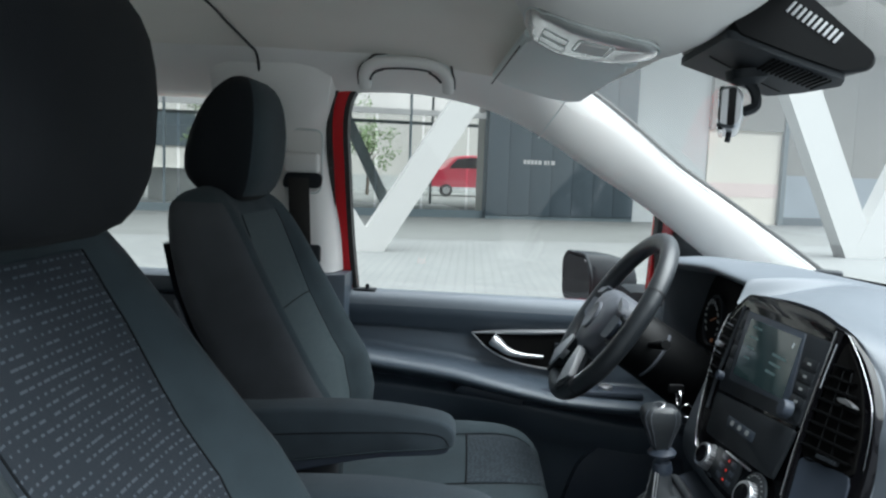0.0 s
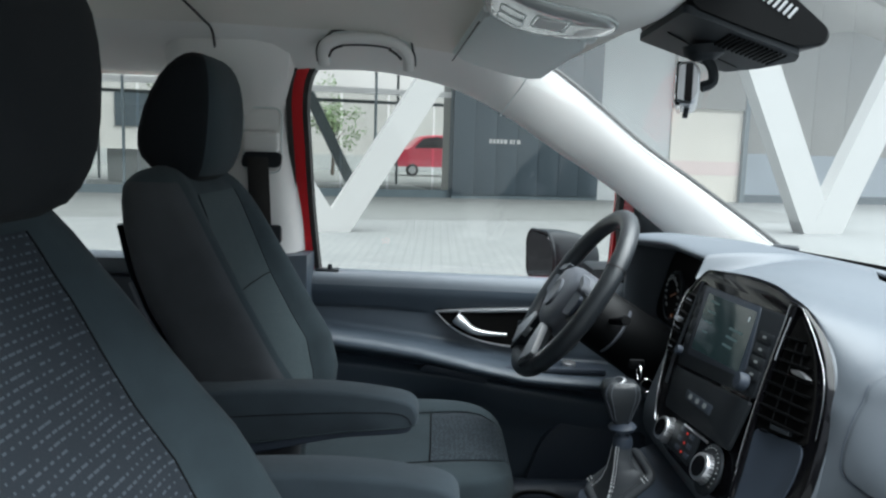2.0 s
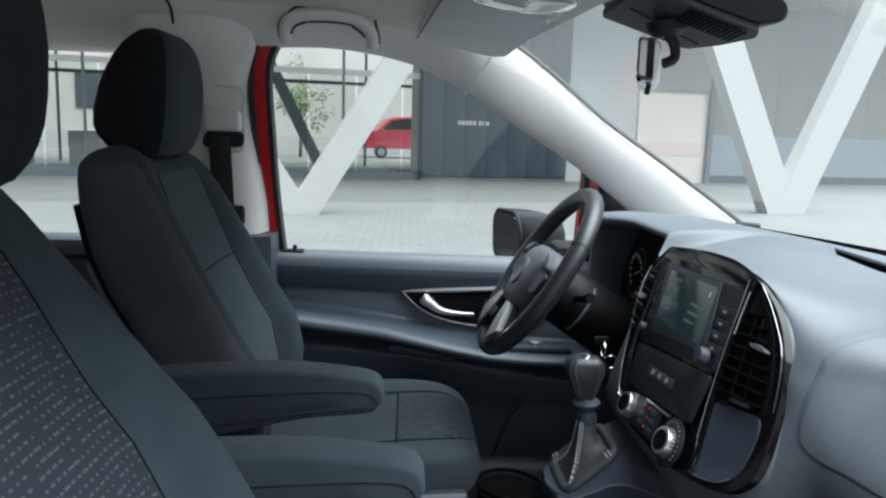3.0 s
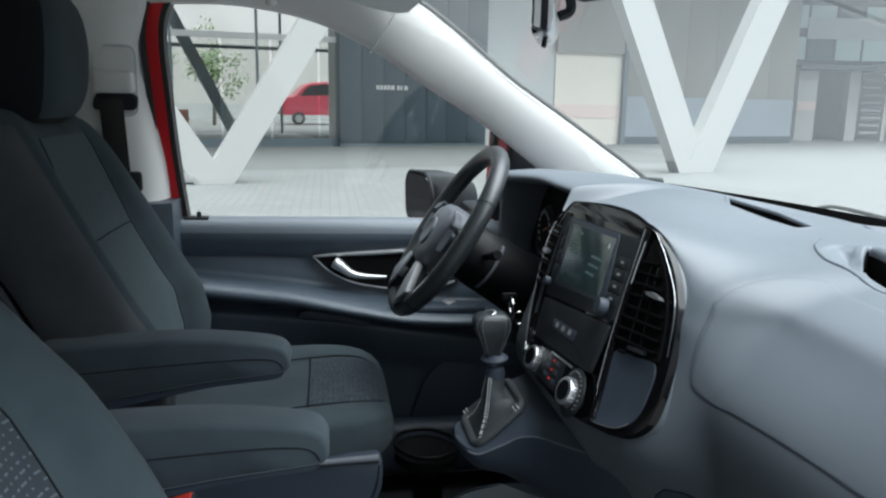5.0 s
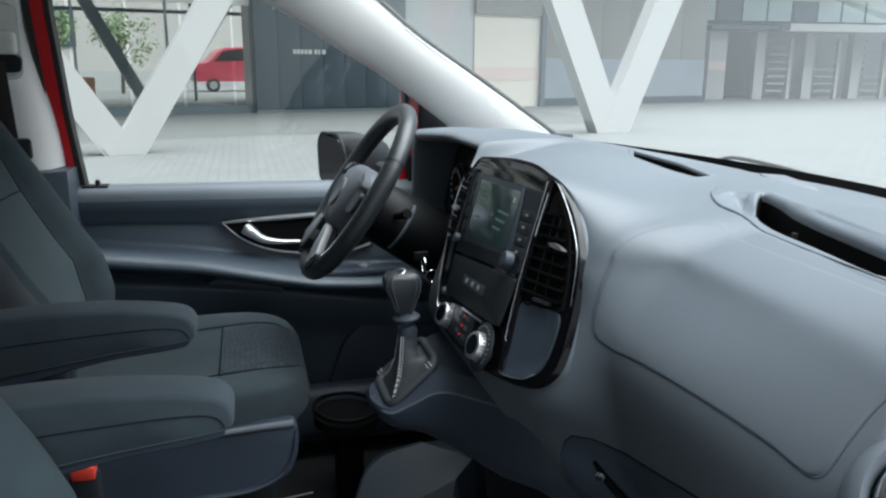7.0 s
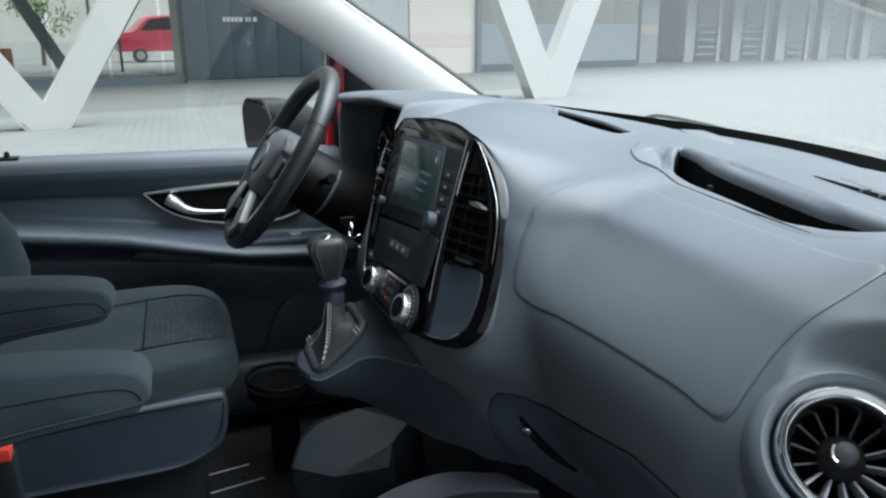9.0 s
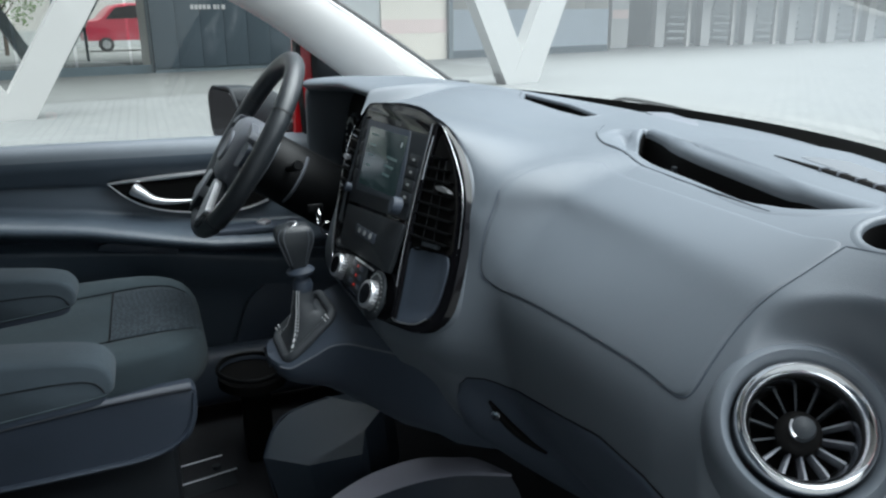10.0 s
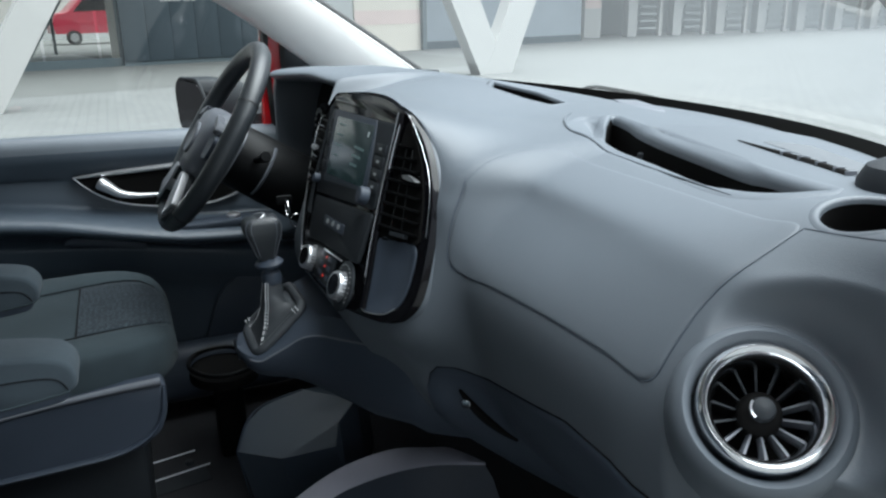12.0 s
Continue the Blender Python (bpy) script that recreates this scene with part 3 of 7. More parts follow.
# ---- door mirror outside ----
mirror = thing("door_mirror", (0.95, 1.0, 1.05), "black shelled door mirror outside the driver's window", "wing mirror")
shell = rounded([(0.93, 1.005), (1.155, 1.015), (1.165, 1.12), (1.13, 1.147), (0.97, 1.15), (0.92, 1.10)], 0.03)
rings = []
for f, g in ((0.0, 1.0), (0.12, 1.03), (0.5, 1.0), (0.8, 0.88), (1.0, 0.62)):
    rings.append([Vector((0.930 + 0.14 * f - 0.305 * (x - 1.04) * g, 1.057 + 0.02 * f + (x - 1.04) * 0.299 * g, 1.08 + 0.067 * (x - 1.04) + (z - 1.08) * g)) for x, z in shell])
part("housing", loft(rings), MATT, mirror, "black plastic housing", 50)
face = [((x - 1.042) * 0.427 * 0.92, (z - 1.08) * 0.90 + 0.06 * (x - 1.04)) for x, z in shell]
part("mirror_glass", slab([(-a, b) for a, b in face], (0.9245, 1.052, 1.08), (0.644, -0.765, 0), (0, 0, 1), 0.004, 0.0), DARKMIRROR, mirror, "silvered mirror glass")
part("rim", tube([(0.928 - 0.20 * (x - 1.04), 0.955 + (x - 0.92) * 0.85, z) for x, z in shell], 0.005, 8, True), MATT, mirror, "black rim")
part("foot", box(1.03, 1.13, 0.86, 1.0, 1.03, 1.08, 0.015), MATT, mirror)


# ---- dashboard ----
def passenger_profile(y):
    """The passenger's side: a bulging face, a crease, and a flat top; its end turns back round the vent."""
    ws = screen_base(y).x - 0.03
    cx = straight([(-0.80, 1.141), (-0.70, 1.146), (-0.50, 1.153), (-0.25, 1.161)], y)
    w = straight([(0.59, 0.0), (0.64, 0.006), (0.68, 0.032), (0.73, 0.080), (0.82, 0.17)], -y)
    return [(1.36, 0.70), (1.175 + w, 0.79), (1.108 + w, 0.89), (1.080 + w, 0.968), (1.083 + 0.6 * w, 1.040), (cx - 0.017 + 0.2 * w, 1.1085), (cx + 0.018 + 0.1 * w, 1.1365), (lerp(cx, ws, 0.36), 1.164), (lerp(cx, ws, 0.68), 1.170), (ws, 1.142 + 0.05 * y * y)]


def fall_back(y):
    """How far the centre panel's flank on the passenger's side lies behind its middle."""
    return 0.3 * max(0, -y - 0.13)


def centre_profile(y):
    ws = screen_base(y).x - 0.03
    w = fall_back(y)
    d = 0.05 * smooth_step((0.16 - y) / 0.25)
    # the lip follows the shield-shaped outline of the panel
    edge = [(-0.32, 0.190), (-0.235, 0.194), (-0.218, 0.203), (-0.196, 0.226), (-0.172, 0.2435), (-0.147, 0.255), (-0.081, 0.263), (0.0, 0.262), (0.12, 0.254), (0.150, 0.246), (0.188, 0.225)]
    he = -0.005 + sum(straight(edge, y + k * 0.008) for k in range(-3, 4)) / 7
    hm = min(0.110, he - 0.07)
    g = smooth_step((-y - 0.15) / 0.09)
    low, back, rise = 0.012 + 0.018 * g, 0.014 + 0.020 * g, 0.003 + 0.010 * g
    px = 0.990 + w
    return [(1.30, 0.62), (1.09, 0.80), (1.012 + w * 1.6, 0.885), (px, 0.945), (px + 0.3387 * hm, 0.955 + 0.9409 * hm), (px + 0.3387 * (he - low), 0.955 + 0.9409 * (he - low)), (px + 0.3387 * he + back, 0.955 + 0.9409 * he + rise), (lerp(1.1, ws, 0.30), 1.203 - d * 0.80), (lerp(1.1, ws, 0.65), 1.171 - d * 0.1), (ws, 1.142)]


def cluster_profile(y):
    ws = screen_base(y).x - 0.03
    f = 0.035 * smooth_step((y - 0.38) / 0.24)
    return [(1.36, 0.70), (1.14, 0.80), (1.10 - f, 0.985), (1.24, 1.03), (1.235, 1.160), (1.103 - f, 1.184 - f * 0.3), (1.097 - f, 1.205 - f * 0.3), (lerp(1.1, ws, 0.30), 1.208 - f * 0.3), (lerp(1.1, ws, 0.65), 1.179), (ws, 1.142 + 0.05 * y * y)]


def outer_profile(y):
    ws = screen_base(y).x - 0.03
    d = 0.25 * max(0, y - 0.64)
    return [(1.36, 0.70), (1.14, 0.80), (1.066 + d, 0.985), (1.060 + d, 1.05), (1.060 + d, 1.10 - d), (1.062 + d, 1.165 - d), (1.080 + d, 1.190 - d), (lerp(1.1, ws, 0.30), 1.195 - d), (lerp(1.1, ws, 0.65), 1.172 - d), (ws, 1.142 + 0.05 * y * y)]


STATIONS = [(-0.82, passenger_profile), (-0.32, passenger_profile), (-0.214, centre_profile), (0.185, centre_profile), (0.212, cluster_profile), (0.60, cluster_profile), (0.625, outer_profile), (0.82, outer_profile)]


def profile(y):
    for (a, fa), (b, fb) in zip(STATIONS, STATIONS[1:]):
        if y <= b + 1e-9:
            t = smooth_step((y - a) / (b - a)) if fa is not fb else 0
            ts = [t] * 10
            if fa is passenger_profile and fb is centre_profile:
                # above the knobs the passenger's side begins further out, past the panel's flank
                u = smooth_step((y + 0.325) / 0.078)
                ts = [t, t, t, 0.5 * (t + u)] + [u] * 6
            return [Vector((lerp(p[0], q[0], k), lerp(p[1], q[1], k), 0)) for p, q, k in zip(fa(y), fb(y), ts)]
    return [Vector((*p, 0)) for p in STATIONS[-1][1](y)]


def dash_point(y, s):
    """A place of the dashboard's skin: s runs from 0 under the knees to 9 at the windscreen."""
    pts = profile(y)
    i = min(8, int(s))
    t = s - i
    p0, p1, p2, p3 = pts[max(0, i - 1)], pts[i], pts[i + 1], pts[min(9, i + 2)]
    v = 0.5 * ((2 * p1) + (p2 - p0) * t + (2 * p0 - 5 * p1 + 4 * p2 - p3) * t * t + (3 * p1 - p0 - 3 * p2 + p3) * t ** 3)
    return Vector((v.x, y, v.y))


def dash_normal(y, s):
    a = dash_point(y + 0.002, s) - dash_point(y - 0.002, s)
    b = dash_point(y, min(9, s + 0.02)) - dash_point(y, max(0, s - 0.02))
    n = a.cross(b).normalized()
    return n if (n.x < 0 if s < 4.5 else n.z > 0) else -n


def s_at(y, value, axis, s0, s1):
    """The s between s0 and s1 at which the skin has that x (axis 0) or z (axis 2)."""
    for _ in range(30):
        mid = (s0 + s1) / 2
        if dash_point(y, mid)[axis] < value:
            s0 = mid
        else:
            s1 = mid
    return (s0 + s1) / 2


def inside_distance(poly, x, y):
    """How far (x, y) lies inside a closed outline; minus outside."""
    best, inside = 9.0, False
    n = len(poly)
    for i in range(n):
        (ax, ay), (bx, by) = poly[i], poly[(i + 1) % n]
        dx, dy = bx - ax, by - ay
        t = max(0, min(1, ((x - ax) * dx + (y - ay) * dy) / (dx * dx + dy * dy)))
        best = min(best, math.hypot(ax + t * dx - x, ay + t * dy - y))
        if (ay > y) != (by > y) and x < ax + (y - ay) / (by - ay) * dx:
            inside = not inside
    return best if inside else -best


TRAY = [(p.x, p.y) for p in catmull([(x, y, 0) for x, y in ((1.269, -0.283), (1.293, -0.247), (1.335, -0.186), (1.366, -0.150), (1.374, -0.156), (1.345, -0.240), (1.328, -0.290), (1.3123, -0.357), (1.2977, -0.419), (1.2844, -0.473), (1.2735, -0.519), (1.2659, -0.558), (1.2615, -0.588), (1.2600, -0.599), (1.2555, -0.596), (1.2424, -0.581), (1.2336, -0.5605), (1.2292, -0.533), (1.2329, -0.494), (1.2425, -0.444), (1.253, -0.3865), (1.264, -0.315))], 3, True)]
SLOT = rounded([(1.303, 0.086), (1.364, 0.200), (1.385, 0.080), (1.385, -0.010), (1.355, -0.016), (1.332, 0.028)], 0.006, 3)
BASIN = rounded([(1.350, -0.112), (1.318, -0.130), (1.284, -0.172), (1.262, -0.215), (1.251, -0.285), (1.242, -0.353), (1.234, -0.412), (1.228, -0.462), (1.224, -0.520), (1.250, -0.575), (1.300, -0.470), (1.345, -0.300), (1.365, -0.150)], 0.016, 4)
CUP = [(1.239 + 0.037 * math.cos(a), -0.664 + 0.042 * math.sin(a)) for a in np.linspace(0, 2 * math.pi, 40, endpoint=False)]
VENT_AT, VENT_AXIS = Vector((1.123, -0.689, 1.052)), Vector((-0.42, -0.57, 0.65)).normalized()


def tray_bed(p):
    """The sunken bed round the open tray, and the scoop at its inner end."""
    z = 0.0
    if -0.66 < p.y < -0.09 and p.z > 1.1:
        inner = inside_distance(BASIN, p.x, p.y)
        if inner > 0:
            rim = smooth_step((p.y + 0.58) / 0.10)
            z -= 0.0035 * rim * smooth_step(inner / 0.006) + 0.020 * smooth_step((p.y + 0.32) / 0.12) * smooth_step((inner - 0.006) / 0.045) * (1 - smooth_step((p.x - 1.335) / 0.02))
    return z


def top_point(x, y):
    """The dashboard's upper skin over (x, y)."""
    p = dash_point(y, s_at(y, x, 0, 5.5, 8.9))
    p.z += tray_bed(p)
    return p

dash = thing("dashboard", (1.2, 0, 0.7), "grey soft-touch van dashboard with an open top tray", "dashboard")
ys = sorted(set(np.round(np.concatenate([np.arange(-0.82, -0.62, 0.004), np.arange(-0.62, -0.20, 0.004), np.arange(-0.20, -0.08, 0.004), np.arange(-0.08, -0.02, 0.01), np.arange(-0.02, 0.18, 0.005), np.arange(0.18, 0.22, 0.003), np.arange(0.22, 0.31, 0.005), np.arange(0.30, 0.59, 0.02), np.arange(0.59, 0.64, 0.004), np.arange(0.64, 0.83, 0.02)]), 4)))
ss = np.concatenate([np.arange(0, 3, 0.125), np.arange(3, 6, 0.0625), np.arange(6, 7, 0.03), np.arange(7, 8.4, 0.028), np.arange(8.4, 9.01, 0.1)])
rows = []
for y in ys:
    row = []
    for s in ss:
        p = dash_point(y, s)
        if s > 6:
            p.z += tray_bed(p)
        if y < -0.55 and s < 8:
            # the skin gives way before the vent
            off = p - VENT_AT
            h = off.dot(VENT_AXIS)
            r = (off - VENT_AXIS * h).length
            near = (1 - smooth_step((r - 0.060) / 0.030)) * smooth_step((-0.612 - y) / 0.035) * (1 - smooth_step((s - 5.9) / 0.9))
            if abs(h) < 0.10 and near > 0:
                p -= VENT_AXIS * near * max(0, h + 0.003)
        row.append(p)
    rows.append(row)
bm = bmesh.new()
grid(bm, rows)
# the tray, the slot, the cup holder and the vent are cut out; their rims cover the cut
cut = []
for v in bm.verts:
    x, y, z = v.co
    off = v.co - VENT_AT
    h = off.dot(VENT_AXIS)
    if y < -0.6 and abs(h) < 0.05 and (off - VENT_AXIS * h).length < 0.052:
        cut.append(v)
    elif z > 1.10 and 1.19 < x < 1.40 and (-0.74 < y < -0.1 or -0.02 < y < 0.32) and max(inside_distance(TRAY, x, y) + 0.007, inside_distance(SLOT, x, y), inside_distance(CUP, x, y)) > -0.002:
        cut.append(v)
bmesh.ops.delete(bm, geom=cut, context="VERTS")
part("body", bm, DASH, dash, smooth=55)

# raised bright lip round the open tray
def hole_edge(outline, name, label, deep, slim=1.0, soft=False):
    """A rounded lip on the skin round a hole, and under it a well coloured black for its shade. soft: the far edge
    rolls over gently.
    """
    n = len(outline)
    area = sum(outline[i][0] * outline[(i + 1) % n][1] - outline[(i + 1) % n][0] * outline[i][1] for i in range(n))
    outs = []
    for i, (x, y) in enumerate(outline):
        dx, dy = outline[(i + 1) % n][0] - outline[i - 1][0], outline[(i + 1) % n][1] - outline[i - 1][1]
        k = (1 if area > 0 else -1) / math.hypot(dx, dy)
        outs.append((dy * k, -dx * k))
    sharp = ((0.010 * slim, -0.0008), (0.0075 * slim, 0.0003 * slim), (0.004 * slim, 0.0008 * slim), (0.001, 0.0006 * slim), (-0.001, -0.0006), (-0.0018, -0.0025), (-0.0022, -0.005))
    if soft:
        sharp = ((0.0160, -0.0010), (0.0130, 0.0004), (0.0080, 0.0006), (0.0040, 0.0008), (0.0010, 0.0004), (-0.0005, -0.0015), (-0.0012, -0.005))
    roll = ((0.0160, -0.0010), (0.0130, 0.0004), (0.0080, 0.0002), (0.0040, -0.0012), (0.0015, -0.0034), (0.0002, -0.0070), (-0.0004, -0.0120))
    rows = []
    for (out0, lift0), (out1, lift1) in zip(sharp, roll):
        row = []
        for (x, y), (nx, ny) in zip(outline, outs):
            t = smooth_step((nx - 0.2) / 0.6) if soft else 0
            out, lift = lerp(out0, out1, t), lerp(lift0, lift1, t)
            p = top_point(x + nx * max(out, 0), y + ny * max(out, 0))
            row.append(Vector((x + nx * out, y + ny * out, p.z + lift)))
        rows.append(row)
    bm = bmesh.new()
    grid(bm, rows, close_u=True)
    part(name + "_rim", bm, DASH, dash, label, 60)
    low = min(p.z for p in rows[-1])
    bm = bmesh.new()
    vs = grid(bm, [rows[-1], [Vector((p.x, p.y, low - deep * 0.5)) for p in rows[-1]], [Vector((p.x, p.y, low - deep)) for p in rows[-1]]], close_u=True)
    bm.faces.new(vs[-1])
    part(name + "_liner", bm, VOID, dash, "well coloured black for the shade inside", 60)


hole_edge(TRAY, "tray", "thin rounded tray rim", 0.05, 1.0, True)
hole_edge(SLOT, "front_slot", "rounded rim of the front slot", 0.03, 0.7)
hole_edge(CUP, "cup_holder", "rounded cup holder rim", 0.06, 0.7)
bead = catmull([(1.352, -0.078, 0), (1.326, -0.105, 0), (1.298, -0.147, 0), (1.265, -0.215, 0), (1.2545, -0.278, 0), (1.2480, -0.340, 0), (1.2390, -0.400, 0), (1.2300, -0.459, 0), (1.2230, -0.510, 0), (1.2195, -0.540, 0)], 6)
part("tray_bead", tube([top_point(p.x, p.y) + Vector((0, 0, 0.0006)) for p in bead], [0.0004 + 0.0018 * min(1, i / 8, (len(bead) - 1 - i) / 16) for i in range(len(bead))], 8), DASH, dash, "raised bead round the tray bed", 60)
part("tray_rib", box(1.330, 1.336, -0.272, -0.262, 1.09, 1.138, 0.002), MATT, dash)


def seam(points, name, radius=0.0008, mat=VOID, parent=None):
    return part(name, tube(points, radius, 5), mat, parent or dash)


def skin_path(corners, closed, n=10):
    """A path on the skin through (y, s) corners."""
    pts = catmull([(y, s, 0) for y, s in corners], n, closed)
    return [(p.x, p.y) for p in pts]


# upper glovebox lid: a patch of the skin a little proud, with a dark gap round it
edge_low = [(-0.257, 1.128), (-0.262, 1.110), (-0.267, 1.077), (-0.271, 1.052), (-0.278, 1.037), (-0.296, 1.030), (-0.354, 1.034), (-0.456, 1.041), (-0.556, 1.0445), (-0.594, 1.0430), (-0.607, 1.0425), (-0.6155, 1.0460), (-0.6195, 1.055), (-0.6200, 1.075), (-0.6205, 1.095), (-0.6235, 1.1115), (-0.628, 1.124)]
edge_low = [(y, s_at(y, z, 2, 3.4, 6.3)) for y, z in edge_low]
edge_top = [(y, s_at(y, x, 0, 5.5, 8.9)) for y, x in ((-0.637, 1.197), (-0.600, 1.201), (-0.56, 1.204), (-0.45, 1.213), (-0.32, 1.222), (-0.280, 1.215), (-0.258, 1.175))]
lid_path = skin_path(edge_low + edge_top, True, 6)
gap_path = skin_path(edge_low + [(-0.637, s_at(-0.637, 1.197, 0, 5.0, 8.9))], False, 8)
centre = (-0.42, 4.6)


def patch(outline, centre, rings, lift):
    """A patch of skin inside an outline, lifted by lift(r), r from 0 in the middle to 1 at its edge."""
    bm = bmesh.new()
    rows = []
    for r in rings:
        row = []
        for y, s in outline:
            yy, sv = lerp(centre[0], y, r), lerp(centre[1], s, r)
            row.append(dash_point(yy, sv) + dash_normal(yy, sv) * lift(r, sv))
        rows.append(row)
    vs = grid(bm, rows, close_u=True)
    bm.faces.new(vs[0])
    return bm


part("glovebox_lid", patch(lid_path, centre, [0.02, 0.1, 0.2, 0.3, 0.4, 0.5, 0.6, 0.68, 0.75, 0.81, 0.87, 0.91, 0.94, 0.97, 0.985, 0.993], lambda r, s: lerp(0.0012 if r < 0.98 else (0.0008 if r < 0.99 else -0.0006), 0.0004 if r < 0.98 else (0.0002 if r < 0.99 else -0.0006), smooth_step((s - 5.0) / 0.9))), DASH, dash, "grey glovebox lid", 60)
part("lid_gap", tube([dash_point(y, s) + dash_normal(y, s) * 0.0003 for y, s in gap_path], 0.0005, 5), LOWER, dash)
# joint from the lid's corner to the end of the dashboard, and a faint one on top
seam([dash_point(y, s_at(y, 1.198, 0, 5.0, 8.9)) for y in np.linspace(-0.637, -0.80, 14)], "end_joint", 0.0006, LOWER)
# lower glovebox in darker plastic, with its lock
JOINT = [(-0.80, 0.930), (-0.70, 0.942), (-0.603, 0.949), (-0.584, 0.957), (-0.510, 0.957), (-0.381, 0.9225), (-0.291, 0.8965), (-0.262, 0.8985), (-0.241, 0.893), (-0.229, 0.880), (-0.2225, 0.858), (-0.2200, 0.80)]
rows = []
for y in [-0.220, -0.221, -0.2225, -0.225, -0.229, -0.234, -0.241, -0.250, -0.262] + list(np.linspace(-0.275, -0.80, 44)):
    s1 = s_at(y, straight(JOINT, y), 2, 0.6, 4.0)
    rows.append([dash_point(y, s) + dash_normal(y, s) * lift for s, lift in [(lerp(0.1, s1, k / 14), 0.0014) for k in range(14)] + [(s1 - 0.012, 0.0014), (s1 - 0.004, 0.0008), (s1, -0.001)]])
bm = bmesh.new()
grid(bm, rows)
part("lower_glovebox", bm, LOWER, dash, "dark lower glovebox lid", 60)
low = [(y, s_at(y, straight(JOINT, y), 2, 0.6, 4.0)) for y in [-0.2205, -0.2225, -0.225, -0.229, -0.234, -0.241, -0.250, -0.262] + list(np.linspace(-0.275, -0.79, 40))]
seam([dash_point(y, s) + dash_normal(y, s) * 0.0003 for y, s in low], "lower_glovebox_joint", 0.0009, VOID)
slot = [dash_point(y, s_at(y, z, 2, 1.0, 4.0)) + Vector((-0.003, -0.002, 0)) for y, z in zip(np.linspace(-0.258, -0.296, 14), np.linspace(0.866, 0.801, 14))]
part("lock_recess", tube(slot, [0.0015 + 0.0045 * math.sin(math.pi * (i + 0.5) / 14) for i in range(14)], 8), VOID, dash, "dark finger recess")
sl = s_at(-0.264, 0.849, 2, 1.0, 4.0)
c, n = dash_point(-0.264, sl), Vector((-0.80, -0.58, 0.0)).normalized()
part("lock", turned([(0.0075, -0.004), (0.0075, 0.006), (0.006, 0.008), (0.0035, 0.0085), (0, 0.0085)], c, n, 18), CHROME, dash, "small chrome lock cylinder")

# ---- round turbine vent at the passenger's end ----
vc, vn = VENT_AT, VENT_AXIS
vent = part("round_vent", turned([(0.0640, -0.11), (0.0630, -0.020), (0.0615, -0.008), (0.0580, 0.001), (0.0530, 0.0045), (0.0490, 0.002), (0.0462, -0.006), (0.0450, -0.05)], vc, vn, 64, False), DASH, dash, "round air outlet with chrome ring", 50)
part("chrome_ring", turned([(0.0445, -0.03), (0.0445, 0.004), (0.0434, 0.0085), (0.0410, 0.0102), (0.0382, 0.0088), (0.0345, 0.000), (0.0325, -0.010), (0.032, -0.02)], vc, vn, 64, False), CHROME, vent, "polished chrome ring", 60)
part("well", turned([(0.0328, -0.008), (0.032, -0.045), (0.0, -0.047)], vc, vn, 40, False), VOID, vent)
va = vn.cross(Vector((0, 0, 1))).normalized()
vb = va.cross(vn)
for k in range(14):
    a = 2 * math.pi * (k + 0.3) / 14
    d, e = va * math.cos(a) + vb * math.sin(a), -va * math.sin(a) + vb * math.cos(a)
    b = bmesh.new()
    grid(b, [[vc + d * r + e * w + vn * h for r, w, h in ((0.0150, o * 0.7, -0.019 + o2), (0.0322, o, -0.012 + o2))] for o, o2 in ((-0.0009, 0), (0.0009, 0), (0.0030, -0.010), (0.0015, -0.010), (-0.0009, 0))])
    # blades on the lit side are coloured paler, the shaded ones black
    part("blade", b, TRIMGREY if math.sin(a) < 0.45 and math.cos(a) < 0.75 else MATT, vent)
part("nose", turned([(0.0155, -0.04), (0.0155, -0.019), (0.0145, -0.014), (0.011, -0.009), (0.006, -0.007), (0.0, -0.0065)], vc, vn, 30), VOID, vent, "black centre hub")
part("tab", turned([(0.0085, -0.012), (0.0085, -0.004), (0.0075, -0.0005), (0.005, 0.0012), (0, 0.0015)], vc, vn, 24), MATT, vent, "dark finger tab")
part("tab_edge", tube([vc + (va * math.cos(t) + vb * math.sin(t)) * 0.0082 + vn * -0.0012 for t in np.linspace(-0.9, 0.6, 10)], 0.0009, 5), SILVER, vent)

# ---- windscreen edge: black cowl, defroster grille, sensor, wiper ----
bm = bmesh.new()
grid(bm, [[screen_base(y).lerp(screen_top(y), t) + Vector((-0.004, 0, 0.002 + 0.03 * t)) for y in np.linspace(-0.66, 0.64, 40)] for t in (-0.03, 0.0, 0.02, 0.032)])
part("screen_edge", bm, VOID, dash, "black ceramic windscreen edge")


def rib(y):
    """A fine rib across the defroster's field."""
    x0 = straight([(-0.75, 1.262), (-0.62, 1.297), (-0.50, 1.345), (-0.42, 1.372)], y)
    return tube([top_point(x0 + k * 0.012, y - k * 0.010) + Vector((0, 0, 0.0004)) for k in range(4)], 0.0009, 4)


